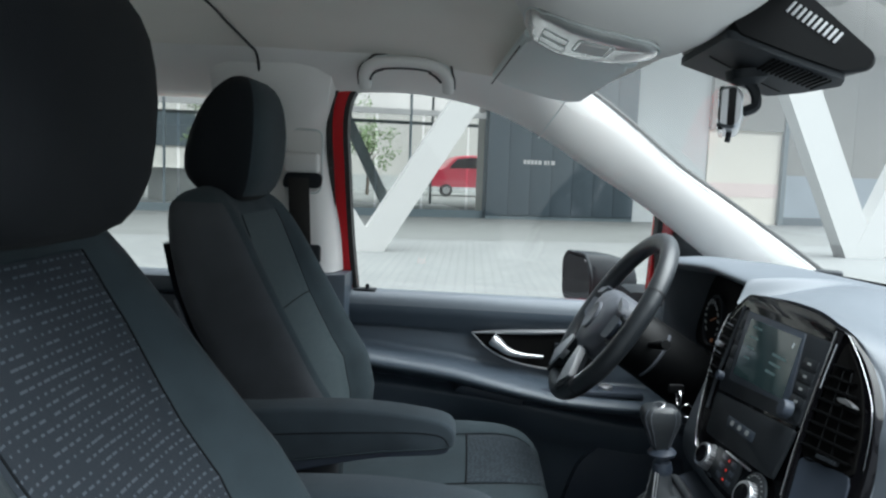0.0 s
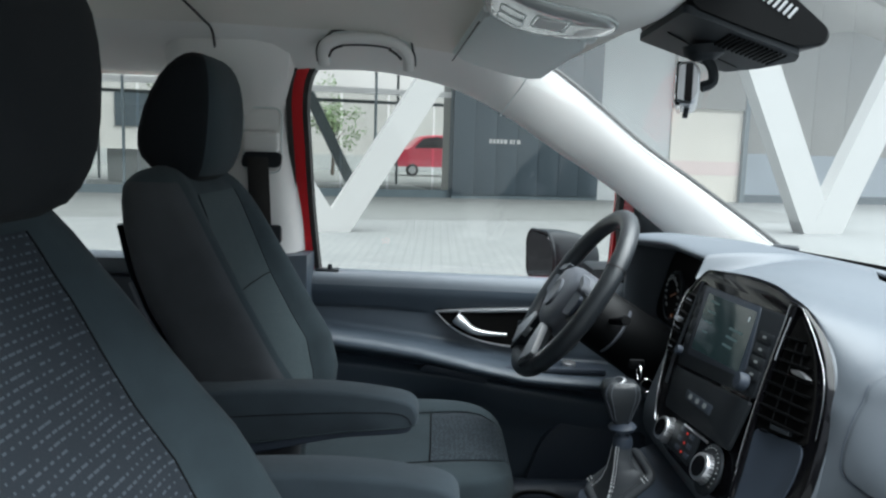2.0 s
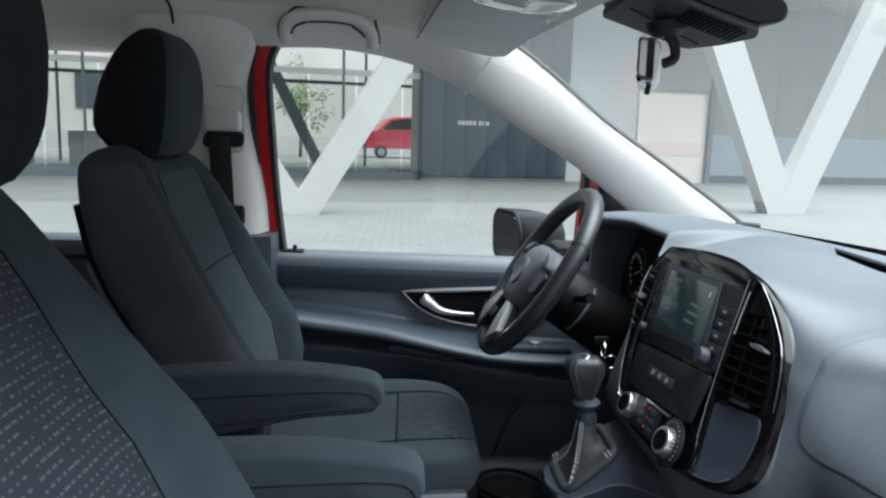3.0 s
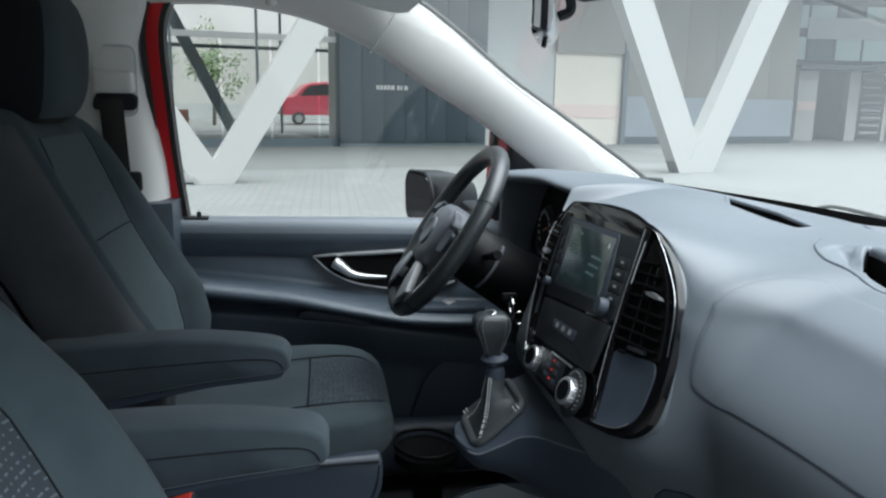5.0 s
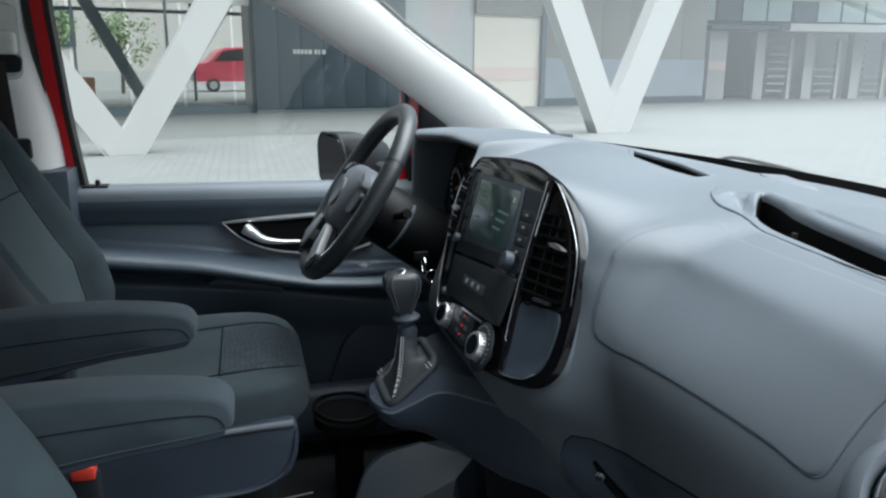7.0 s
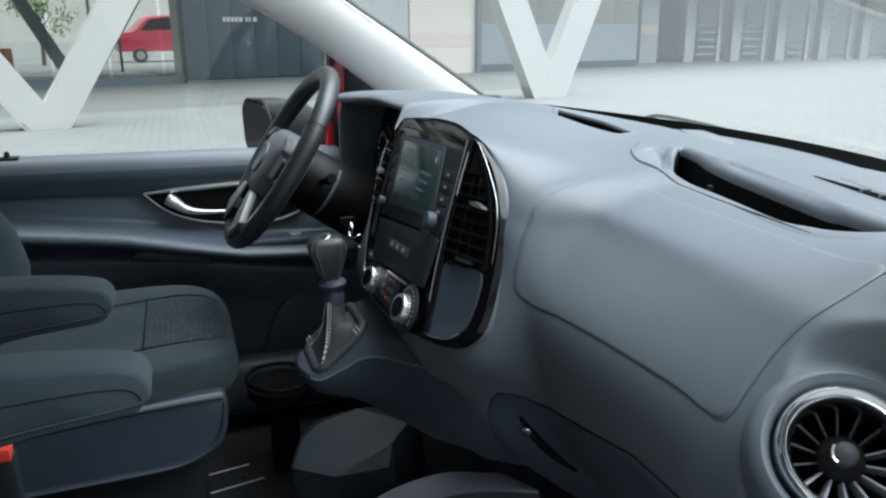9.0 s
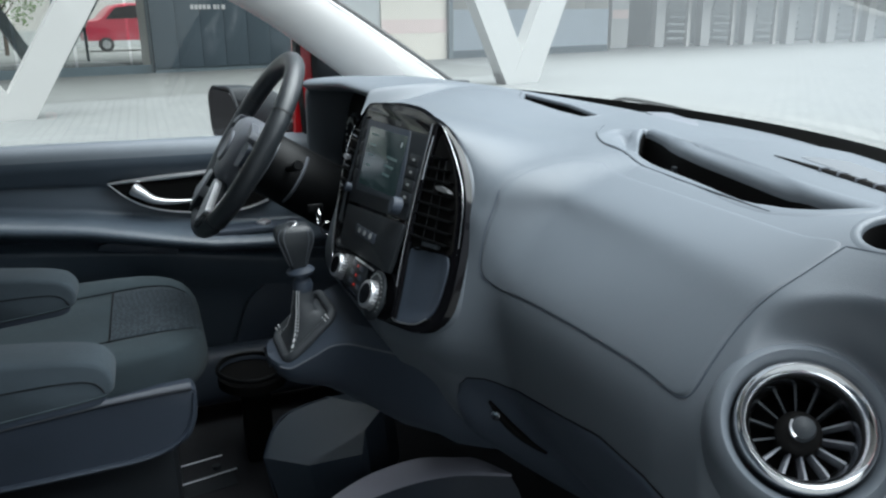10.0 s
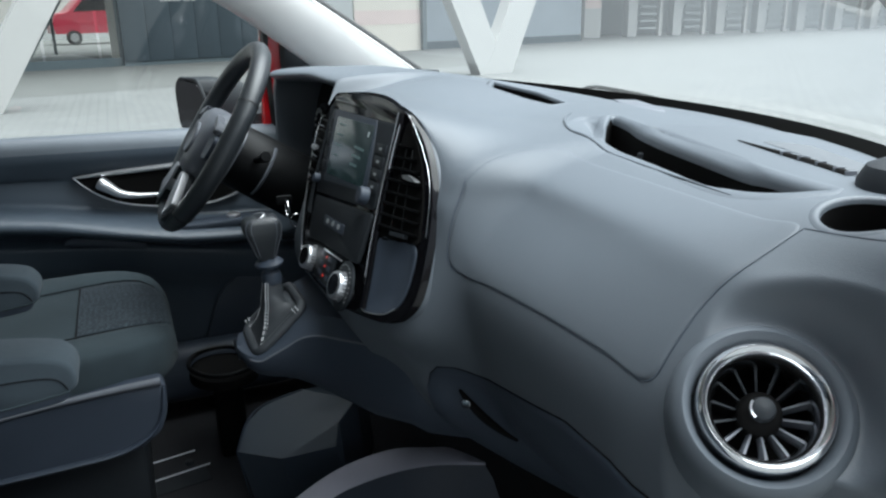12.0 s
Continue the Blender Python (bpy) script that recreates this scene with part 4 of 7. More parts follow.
part("defroster", merged(*[rib(y) for y in np.arange(-0.74, -0.42, 0.0055)]), DASH, dash, "finely ribbed defroster field")
part("defroster_slot", tube([top_point(straight([(-0.585, 1.311), (-0.531, 1.326), (-0.484, 1.336), (-0.40, 1.356)], y), y) + Vector((0, 0, 0.001)) for y in np.linspace(-0.40, -0.575, 16)], [0.0006 + 0.0036 * min(1, i / 9) for i in range(16)], 6, flat=0.6), VOID, dash, "dark defroster slot")
for y in (-0.484, -0.510, -0.535, -0.560, -0.576):
    p = top_point(straight([(-0.585, 1.311), (-0.531, 1.326), (-0.484, 1.336)], y), y) + Vector((0, 0, 0.002))
    part("slot_rib", box(-0.005, 0.005, -0.0008, 0.0008, -0.002, 0.002, 0, 1, Matrix.Translation(p) @ Matrix.Rotation(-0.4, 4, "Z")), TRIMGREY, dash)
part("sensor_dome", turned([(0.034, -0.01), (0.034, 0.006), (0.028, 0.018), (0.015, 0.024), (0, 0.025)], dash_point(-0.625, 8.2), (0, 0, 1), 24), MATT, dash, "small black sensor dome")
part("corner_cap", box(-0.03, 0.025, -0.022, 0.022, -0.012, 0.008, 0.006, 2, Matrix.Translation((1.400, 0.600, 1.172)) @ Matrix.Rotation(-0.5, 4, "Z")), MATT, dash, "black corner cap at the pillar")
# grey plate that stands in for a reflection low on the windscreen
part("screen_reflection", slab(rounded([(-0.10, -0.012), (-0.04, -0.016), (0.04, -0.014), (0.095, -0.004), (0.06, 0.010), (-0.05, 0.012)], 0.008), (1.50, -0.045, 1.163), (-0.25, -0.95, 0), (0.9, 0, 0.12), 0.005, 0.002), TRIMGREY, dash)
wiper = thing("wiper", (1.72, 0.1, 1.12), "black windscreen wiper parked on the glass", "wiper")
part("arm", tube(catmull([(1.67, 0.47, 1.128), (1.67, 0.40, 1.137), (1.67, 0.335, 1.1495), (1.67, 0.20, 1.148), (1.67, 0.10, 1.1425)], 8), 0.0042, 6), RUBBER, wiper)
part("blade", tube([(1.66, 0.44, 1.130), (1.668, 0.20, 1.137), (1.668, 0.05, 1.132)], 0.0045, 6), RUBBER, wiper)
part("head", box(1.655, 1.685, 0.085, 0.14, 1.136, 1.146, 0.004), MATT, wiper)

# ---- centre panel ----
PO, PX, PZ = Vector((0.990, 0, 0.955)), Vector((0, -1, 0)), Vector((0.3387, 0, 0.9409))
PN = PX.cross(PZ).normalized()


def on_panel(y, h, lift=0.0):
    """A place on the panel: y across, h metres up its slope from the knobs; the wings fall back at both sides."""
    w = fall_back(y)
    return PO + Vector((w, y, 0)) + PZ * h + PN * lift


shield = [(0.150, 0.241), (0.12, 0.249), (0.06, 0.254), (0.0, 0.257), (-0.081, 0.258), (-0.145, 0.250), (-0.169, 0.2385), (-0.193, 0.221), (-0.217, 0.195), (-0.233, 0.169), (-0.246, 0.139), (-0.253, 0.115), (-0.259, 0.085), (-0.263, 0.055), (-0.261, 0.030), (-0.245, 0.008), (-0.22, -0.004), (-0.19, -0.008), (-0.142, -0.011), (-0.056, -0.015), (0.021, -0.016), (0.080, -0.004), (0.125, 0.035), (0.162, 0.10), (0.186, 0.16), (0.182, 0.205)]
sh = [(p.x, p.y) for p in catmull([(a, b, 0) for a, b in shield], 5, True)]
rows = [[on_panel(y, h, -0.03) for y, h in sh], [on_panel(y, h, 0.0065) for y, h in sh], [on_panel(y * 0.996, 0.117 + (h - 0.117) * 0.996, 0.0080) for y, h in sh], [on_panel(y * 0.988, 0.117 + (h - 0.117) * 0.988, 0.0080) for y, h in sh], [on_panel(y * 0.982, 0.117 + (h - 0.117) * 0.982, 0.006) for y, h in sh],
        [on_panel(y * 0.7, 0.117 + (h - 0.117) * 0.7, 0.006) for y, h in sh], [on_panel(y * 0.35, 0.117 + (h - 0.117) * 0.35, 0.006) for y, h in sh]]
bm = bmesh.new()
vs = grid(bm, rows, close_u=True)
bm.faces.new(vs[-1])
panel = part("centre_panel", bm, GLOSS, dash, "piano black shield-shaped centre panel", 40)
surround = [[on_panel(y * f, 0.117 + (h - 0.117) * (f * 0.97 + 0.03), l) for y, h in sh] for f, l in ((1.0, -0.16), (1.006, -0.05), (1.008, -0.02), (1.008, -0.006), (1.004, -0.002), (1.0, -0.001), (0.98, -0.004))]
part("panel_surround", loft(surround, False), DASH, dash, "soft grey collar round the centre panel", 60)
bright = [on_panel(y, h, 0.0098) for y, h in ((-0.150, 0.2475), (-0.162, 0.242), (-0.192, 0.216), (-0.221, 0.184), (-0.234, 0.161), (-0.241, 0.142), (-0.250, 0.110))]
part("bright_edge", tube(catmull(bright, 5), 0.0003, 6), CHROME, panel, "thin bright edge line")
bright = [on_panel(y * 0.987, 0.117 + (h - 0.117) * 0.987, 0.0098) for y, h in sh]
part("bright_edge", tube(bright[-24:-4], 0.0007, 6), CHROME, panel, "thin bright edge line")


def plate(corners, lift, mat, name, label="", bevel=0.0015, thick=0.008, radius=0.006, parent=panel):
    """A plate on the panel from (y, h) corners."""
    out = rounded([(-y, h) for y, h in corners], radius)
    return part(name, slab(out, PO + PN * (0.006 + (lift - 0.006) * 0.5), PX, PZ, thick * 0.6, bevel * 0.6), mat, parent, label)


plate([(0.141, 0.2405), (0.03, 0.2475), (-0.055, 0.2510), (-0.140, 0.2440), (-0.138, 0.2350), (-0.06, 0.2370), (0.125, 0.2320)], 0.0125, GLOSS, "top_strip", "glossy black strip", radius=0.003)
radio = plate([(0.132, 0.222), (-0.146, 0.233), (-0.151, 0.124), (0.104, 0.095)], 0.012, MATT, "radio", "matt black radio unit")
plate([(0.114, 0.222), (-0.078, 0.229), (-0.113, 0.138), (0.080, 0.117)], 0.0145, LOWER, "screen_bezel", "dark grey screen surround", 0.002, 0.006, 0.005, radio)
plate([(0.094, 0.214), (-0.075, 0.221), (-0.094, 0.141), (0.073, 0.129)], 0.0152, SCREEN, "screen", "dim teal navigation screen", 0.0, 0.003, 0.002, radio)
for k in range(4):
    plate([(0.076 - 0.004 * k, 0.206 - 0.015 * k), (0.042, 0.207 - 0.015 * k), (0.042, 0.2045 - 0.015 * k), (0.076 - 0.004 * k, 0.2035 - 0.015 * k)], 0.0155, DIM, "menu_bar", "", 0.0, 0.001, 0.0005, radio)
for k in range(3):
    plate([(-0.018, 0.186 - 0.012 * k), (-0.062 + 0.006 * k, 0.187 - 0.012 * k), (-0.062 + 0.006 * k, 0.1835 - 0.012 * k), (-0.018, 0.1825 - 0.012 * k)], 0.0155, DIM, "menu_bar", "", 0.0, 0.001, 0.0005, radio)
plate([(-0.060, 0.211), (-0.064, 0.211), (-0.064, 0.204), (-0.060, 0.204)], 0.0155, ICON, "menu_bar", "", 0.0, 0.001, 0.0005, radio)
for k in range(4):
    y, h = -0.119 - 0.0027 * k, 0.197 - 0.016 * k
    b = plate([(y + 0.018, h + 0.0060), (y - 0.019, h + 0.0075), (y - 0.020, h - 0.0055), (y + 0.017, h - 0.0070)], 0.0145, MATT, "radio_button", "", 0.0012, 0.006, 0.002, radio)
    plate([(y + 0.0045, h + 0.0014), (y - 0.0045, h + 0.0020), (y - 0.0045, h - 0.0012), (y + 0.0045, h - 0.0018)], 0.0152, DULL, "icon", "", 0.0, 0.001, 0.001, b)
    plate([(0.128 - 0.005 * k, 0.208 - 0.021 * k), (0.114 - 0.006 * k, 0.208 - 0.021 * k), (0.112 - 0.006 * k, 0.192 - 0.021 * k), (0.125 - 0.005 * k, 0.192 - 0.021 * k)], 0.0145, MATT, "radio_button", "", 0.0012, 0.006, 0.002, radio)


# the two control knobs stand square on the panel
KN = Vector((-0.90, -0.12, 0.42)).normalized()
KX = Vector((0, 0, 1)).cross(KN).normalized()
KZ = KN.cross(KX)


def knob(y, h, r, tall, mat_side, name, label, parent=panel):
    k = part(name, turned([(r * 1.06, -0.012), (r * 1.06, 0.001), (r, 0.002), (r * 0.95, tall - 0.002), (r * 0.90, tall), (r * 0.70, tall + 0.0005)], on_panel(y, h, 0.008), KN, 36), mat_side, parent, label)
    part("knob_face", turned([(r * 0.72, tall - 0.002), (r * 0.70, tall + 0.001), (0.0, tall + 0.0012)], on_panel(y, h, 0.008), KN, 30), GLOSS, k)
    for i in range(24):
        a = 2 * math.pi * i / 24
        side = KX * math.cos(a) + KZ * math.sin(a)
        e = on_panel(y, h, 0.008) + side * r * 0.985
        part("knurl", tube([e + KN * 0.003, e - side * r * 0.03 + KN * (tall - 0.003)], 0.0007, 4), CHROME, k)
    return k


part("volume_knob", turned([(0.0115, 0.0), (0.0110, 0.009), (0.0095, 0.0115), (0, 0.012)], on_panel(-0.127, 0.136, 0.013), PN, 28), SHELL, radio, "black volume knob")
part("volume_knob", turned([(0.007, 0.0), (0.007, 0.007), (0.006, 0.009), (0, 0.009)], on_panel(0.104, 0.115, 0.010), PN, 24), SHELL, radio, "small dark knob")
plate([(0.103, 0.090), (-0.149, 0.119), (-0.147, 0.052), (0.081, 0.030)], 0.0105, MATT, "storage_lid", "matt black compartment lid")
btn = plate([(0.029, 0.0755), (-0.065, 0.0825), (-0.066, 0.0685), (0.024, 0.0615)], 0.0125, LOWER, "button_bar", "row of three small switches", 0.001, 0.004, 0.003)
for k in range(3):
    y, h = 0.008 - 0.026 * k, 0.070 + 0.0022 * k
    plate([(y + 0.0055, h + 0.0035), (y - 0.0055, h + 0.0043), (y - 0.0055, h - 0.0030), (y + 0.0055, h - 0.0038)], 0.0132, DULL, "icon", "", 0.0, 0.001, 0.003, btn)
climate = plate([(0.022, 0.030), (-0.070, 0.038), (-0.072, -0.006), (0.020, -0.010)], 0.011, MATT, "climate_unit", "black heating control unit")
plate([(-0.010, 0.0350), (-0.095, 0.0415), (-0.095, 0.0390), (-0.010, 0.0325)], 0.0125, SATIN, "bright_bar", "", 0.0005, 0.002, 0.001, climate)
for k in range(3):
    y, h = -0.031 - 0.002 * k, 0.027 - 0.013 * k
    plate([(y + 0.002, h + 0.0015), (y - 0.002, h + 0.0015), (y - 0.002, h - 0.0015), (y + 0.002, h - 0.0015)], 0.0118, REDLED, "indicator", "red indicator light", 0.0, 0.001, 0.0005, climate)
    plate([(y + 0.026, h + 0.003), (y + 0.009, h + 0.004), (y + 0.009, h - 0.003), (y + 0.026, h - 0.004)], 0.0118, LOWER, "climate_button", "", 0.0005, 0.001, 0.001, climate)
    plate([(y - 0.009, h + 0.004), (y - 0.025, h + 0.005), (y - 0.025, h - 0.002), (y - 0.009, h - 0.003)], 0.0118, LOWER, "climate_button", "", 0.0005, 0.001, 0.001, climate)
knob(0.032, 0.007, 0.0185, 0.014, SATIN, "temperature_knob", "chrome temperature knob with a black face")
part("dial_plate", turned([(0.033, 0.0), (0.033, 0.003), (0.030, 0.004), (0.0, 0.004)], on_panel(-0.124, 0.015, 0.006), PN, 40), MATT, panel, "black dial with a ring of marks")
for i in range(18):
    a = math.radians(-120 + 240 * i / 17)
    e = on_panel(-0.124, 0.015, 0.0104) + (PX * math.sin(a) + PZ * math.cos(a)) * 0.028
    part("dial_mark", box(-0.0008, 0.0008, -0.0010, 0.0010, -0.0003, 0.0003, 0, 1, Matrix.Translation(e)), DULL, panel)
knob(-0.123, 0.014, 0.0195, 0.014, SATIN, "fan_knob", "chrome fan knob with a black face")


def slats(body, lo, hs, ends, tilt):
    """Thin slats across an air outlet, from its rail out to its edge."""
    for h, end in zip(hs, ends):
        rows = [[on_panel(lerp(lo, end, t), h + dh + tilt * t, l) for t in (0, 0.33, 0.66, 1)] for dh, l in ((0, 0.0076), (0.0008, 0.0135), (0.0026, 0.0135), (0.0030, 0.0076), (0, 0.0076))]
        bm = bmesh.new()
        grid(bm, rows)
        part("slat", bm, BLACKP, body)


def inlay(outline, lift, dip, mat, name, label):
    """A piece set into the panel's flank, a little hollow in its middle."""
    e = [(p.x, p.y) for p in catmull([(a, h, 0) for a, h in outline], 4, True)]
    cy, ch = sum(a for a, h in e) / len(e), sum(h for a, h in e) / len(e)
    bm = bmesh.new()
    vs = grid(bm, [[on_panel(lerp(cy, a, f), lerp(ch, h, f), lift - d) for a, h in e] for f, d in ((1.0, 0.004), (1.0, 0.0), (0.95, 0.0), (0.88, dip), (0.4, dip))], close_u=True)
    bm.faces.new(vs[-1])
    return part(name, bm, mat, panel, label)


# passenger's flank: slatted outlet over a dark pocket
outlet = inlay([(-0.156, 0.232), (-0.172, 0.224), (-0.194, 0.203), (-0.213, 0.174), (-0.226, 0.146), (-0.234, 0.118), (-0.236, 0.098), (-0.200, 0.096), (-0.168, 0.094), (-0.160, 0.15)], 0.0078, 0.0006, VOID, "side_vent", "black side air outlet with slats")
slats(outlet, -0.159, (0.206, 0.192, 0.178, 0.163, 0.148, 0.134, 0.120, 0.106), (-0.184, -0.196, -0.207, -0.216, -0.222, -0.227, -0.231, -0.233), 0.0)
for t in (0.36, 0.68):
    part("vane", tube([on_panel(lerp(-0.164, -0.228, t), 0.104, 0.0105), on_panel(lerp(-0.160, -0.196, t), 0.205, 0.0105)], 0.0009, 4), BLACKP, outlet)
part("slider", loft([[on_panel(a, h, l) for a, h in ((-0.188, 0.1725), (-0.198, 0.1745), (-0.209, 0.1715), (-0.214, 0.1685), (-0.207, 0.1675), (-0.192, 0.1690))] for l in (0.010, 0.016, 0.0175)]), SATIN, outlet, "silver slider")
part("tab", loft([[on_panel(a, h, l) for a, h in ((-0.192, 0.1045), (-0.218, 0.1055), (-0.218, 0.1005), (-0.192, 0.0995))] for l in (0.008, 0.014)]), MATT, outlet)
inlay([(-0.168, 0.090), (-0.200, 0.094), (-0.235, 0.095), (-0.243, 0.058), (-0.238, 0.024), (-0.216, 0.007), (-0.190, 0.000), (-0.177, 0.000), (-0.172, 0.04)], 0.0078, 0.0012, LOWER, "side_pocket", "dark blue-grey storage slot")
part("pocket_edge", tube(catmull([on_panel(a, h, 0.009) for a, h in ((-0.168, 0.044), (-0.174, 0.010), (-0.178, -0.001), (-0.200, 0.001), (-0.220, 0.007), (-0.234, 0.018))], 5), 0.0008, 6), SATIN, panel)
rail = [(-0.1455, 0.246), (-0.1500, 0.205), (-0.1555, 0.15), (-0.1640, 0.09), (-0.1735, 0.04), (-0.1790, 0.002)]
part("pillar_rail", tube(catmull([on_panel(a, h, 0.010) for a, h in rail], 5), 0.0042, 8), GLOSS, panel, "black rail")
part("rail_edge", tube(catmull([on_panel(a + 0.002, h, 0.0140) for a, h in rail[:5]], 5), 0.0005, 6), CHROME, panel)
part("rail_edge", tube(catmull([on_panel(a, h, 0.0135) for a, h in ((-0.1520, 0.231), (-0.1540, 0.20), (-0.1565, 0.176))], 5), 0.0008, 6), CHROME, panel)

# driver's flank
outlet = inlay([(0.146, 0.225), (0.165, 0.205), (0.178, 0.175), (0.178, 0.145), (0.164, 0.112), (0.148, 0.092), (0.136, 0.092), (0.137, 0.15), (0.140, 0.205)], 0.0078, 0.0006, VOID, "side_vent", "black side air outlet with slats")
slats(outlet, 0.140, (0.102, 0.118, 0.134, 0.150, 0.166, 0.182, 0.198), (0.154, 0.164, 0.171, 0.175, 0.175, 0.170, 0.162), 0.0)
for h, end in ((0.110, 0.158), (0.142, 0.172), (0.158, 0.174), (0.190, 0.165)):
    part("slat_edge", tube([on_panel(lerp(0.142, end, t), h, 0.0125) for t in (0, 0.5, 1)], 0.0011, 5), TRIMGREY, outlet, "pale slat edge")
part("slider", loft([[on_panel(a, h, l) for a, h in ((0.150, 0.157), (0.158, 0.159), (0.168, 0.157), (0.168, 0.152), (0.150, 0.151))] for l in (0.010, 0.016, 0.0175)]), SATIN, outlet, "silver slider")
rail = [(0.139, 0.226), (0.136, 0.205), (0.131, 0.16), (0.123, 0.10), (0.110, 0.06)]
part("pillar_rail", tube(catmull([on_panel(a, h, 0.009) for a, h in rail], 5), 0.0026, 8), MATT, panel, "black rail")

# ---- instrument cluster under its hood ----
cluster = part("dial_unit", slab(rounded([(-0.20, -0.07), (0.17, -0.07), (0.15, 0.08), (-0.15, 0.09)], 0.04), (1.135, 0.42, 1.085), (0, -1, 0), (0.15, 0, 0.99), 0.01, 0.003), VOID, dash, "black instrument cluster with pale dial marks")
for yc in (0.335, 0.485):
    part("dial_rim", turned([(0.052, 0), (0.052, 0.006), (0.049, 0.008), (0.047, 0.006), (0.047, 0.0)], (1.127, yc, 1.082), (-1, 0, 0.15), 36, False), MATT, cluster)
    for i in range(13):
        a = math.radians(-125 + 250 * i / 12)
        part("dial_mark", box(-0.0006, 0.0006, -0.0022, 0.0022, -0.005, 0.005, 0, 1, Matrix.Translation((1.120, yc - 0.039 * math.sin(a), 1.082 + 0.039 * math.cos(a))) @ Matrix.Rotation(-a, 4, "X")), DULL, cluster)
    part("needle", box(-0.001, 0.001, -0.0012, 0.0012, -0.002, 0.034, 0, 1, Matrix.Translation((1.118, yc, 1.082)) @ Matrix.Rotation(radians(70), 4, "X")), AMBER, cluster, "orange needle")
part("warning_lamp", turned([(0.004, 0), (0.004, 0.003), (0, 0.003)], (1.113, 0.452, 1.048), (-1, 0, 0.2), 12), AMBER, cluster, "lit orange warning lamp")

# ---- steering wheel ----
WC = Vector((0.901, 0.401, 1.099))
WU, WS = Vector((math.sin(radians(33)), 0, math.cos(radians(33)))), Vector((0, -1, 0))
WN = WS.cross(WU).normalized()
if WN.x > 0:
    WN = -WN


def on_wheel(a, b, lift=0.0):
    """A place on the wheel: a to the driver's right, b up its plane."""
    return WC + WS * a + WU * b + WN * lift


def on_hub(a, b, lift=0.0):
    """A place on the hub, which lies a little below the rim's centre."""
    return on_wheel(a, b - 0.019, lift - 0.009)


wheel = thing("steering_wheel", WC, "black leather steering wheel with silver-trimmed spokes", "steering wheel")
path = [on_wheel(0.172 * math.sin(a), 0.172 * math.cos(a)) for a in np.linspace(0, 2 * math.pi, 72, endpoint=False)]
part("rim", tube(path, 0.0172, 14, True, up=WN), LEATHER, wheel, "black leather rim")
for a0 in (radians(62), radians(-62), radians(140), radians(-140)):
    ring = [on_wheel((0.172 + 0.0176 * math.cos(t)) * math.sin(a0), (0.172 + 0.0176 * math.cos(t)) * math.cos(a0), 0.0176 * math.sin(t)) for t in np.linspace(0, 2 * math.pi, 20, endpoint=False)]
    part("rim_seam", tube(ring, 0.0008, 4, True), RUBBER, wheel)
hub = rounded([(-0.085, 0.045), (-0.05, 0.068), (0.05, 0.068), (0.085, 0.045), (0.078, -0.02), (0.045, -0.070), (-0.045, -0.070), (-0.078, -0.02)], 0.03)
rings = [[on_hub(a * f, b * f, h) for a, b in hub] for f, h in ((1.0, -0.03), (1.0, 0.010), (0.95, 0.022), (0.8, 0.032), (0.5, 0.037), (0.2, 0.038))]
part("airbag_cover", loft(rings), TRIMGREY, wheel, "domed black airbag cover")
part("emblem", turned([(0.030, 0.0), (0.030, 0.004), (0.027, 0.006), (0.024, 0.0045), (0.0, 0.0045)], on_hub(0, 0.0, 0.036), WN, 32), TRIMGREY, wheel, "round dull grey badge")
for s in (-1, 1):
    arm = [(s * 0.07, 0.035), (s * 0.160, 0.032), (s * 0.165, -0.018), (s * 0.07, -0.025)]
    part("spoke", slab(rounded(arm if s > 0 else arm[::-1], 0.01), on_hub(0, 0, 0.012), WS, WU, 0.022, 0.006) if WS.cross(WU).dot(WN) > 0 else slab(rounded([(-a, b) for a, b in arm], 0.01), on_hub(0, 0, 0.012), -WS, WU, 0.022, 0.006), LEATHER, wheel)
    pad = [(s * 0.083, 0.030), (s * 0.135, 0.026), (s * 0.130, -0.012), (s * 0.085, -0.018)]
    part("switch_pad", slab(rounded([(-a, b) for a, b in pad], 0.01), on_hub(0, 0, 0.018), -WS, WU, 0.008, 0.003), SHELL, wheel, "dark switch pad")
    low = [(s * 0.028, -0.060), (s * 0.050, -0.052), (s * 0.100, -0.125), (s * 0.062, -0.152)]
    part("lower_spoke", slab(rounded([(-a, b) for a, b in low], 0.01), on_hub(0, 0, 0.010), -WS, WU, 0.02, 0.005), MATT, wheel, "black lower spoke")
    tip = [(s * 0.034, -0.060), (s * 0.056, -0.056), (s * 0.104, -0.108), (s * 0.064, -0.138), (s * 0.040, -0.100)]
    part("spoke_trim", slab(rounded([(-a, b) for a, b in tip], 0.006), on_hub(0, 0, 0.0215), -WS, WU, 0.012, 0.003), SILVER, wheel, "silver trim at the foot of the spoke")
    top = [(s * 0.066, 0.062), (s * 0.11, 0.050), (s * 0.12, 0.036), (s * 0.08, 0.045)]
    part("upper_trim", slab(rounded([(-a, b) for a, b in top], 0.006), on_hub(0, 0, 0.016), -WS, WU, 0.014, 0.003), TRIMGREY, wheel, "grey trim by the spoke")
column = thing("steering_column", WC - WN * 0.1, "black steering column shroud with stalks behind the wheel", "steering column")
rings = []
for d, r in ((-0.03, 0.050), (-0.05, 0.058), (-0.12, 0.060), (-0.20, 0.062), (-0.30, 0.060)):
    rings.append([on_wheel(r * 1.15 * math.cos(a), r * math.sin(a) - 0.012, d) for a in np.linspace(0, 2 * math.pi, 28, endpoint=False)])
part("shroud", loft(rings), BLACKP, column, "", 60)
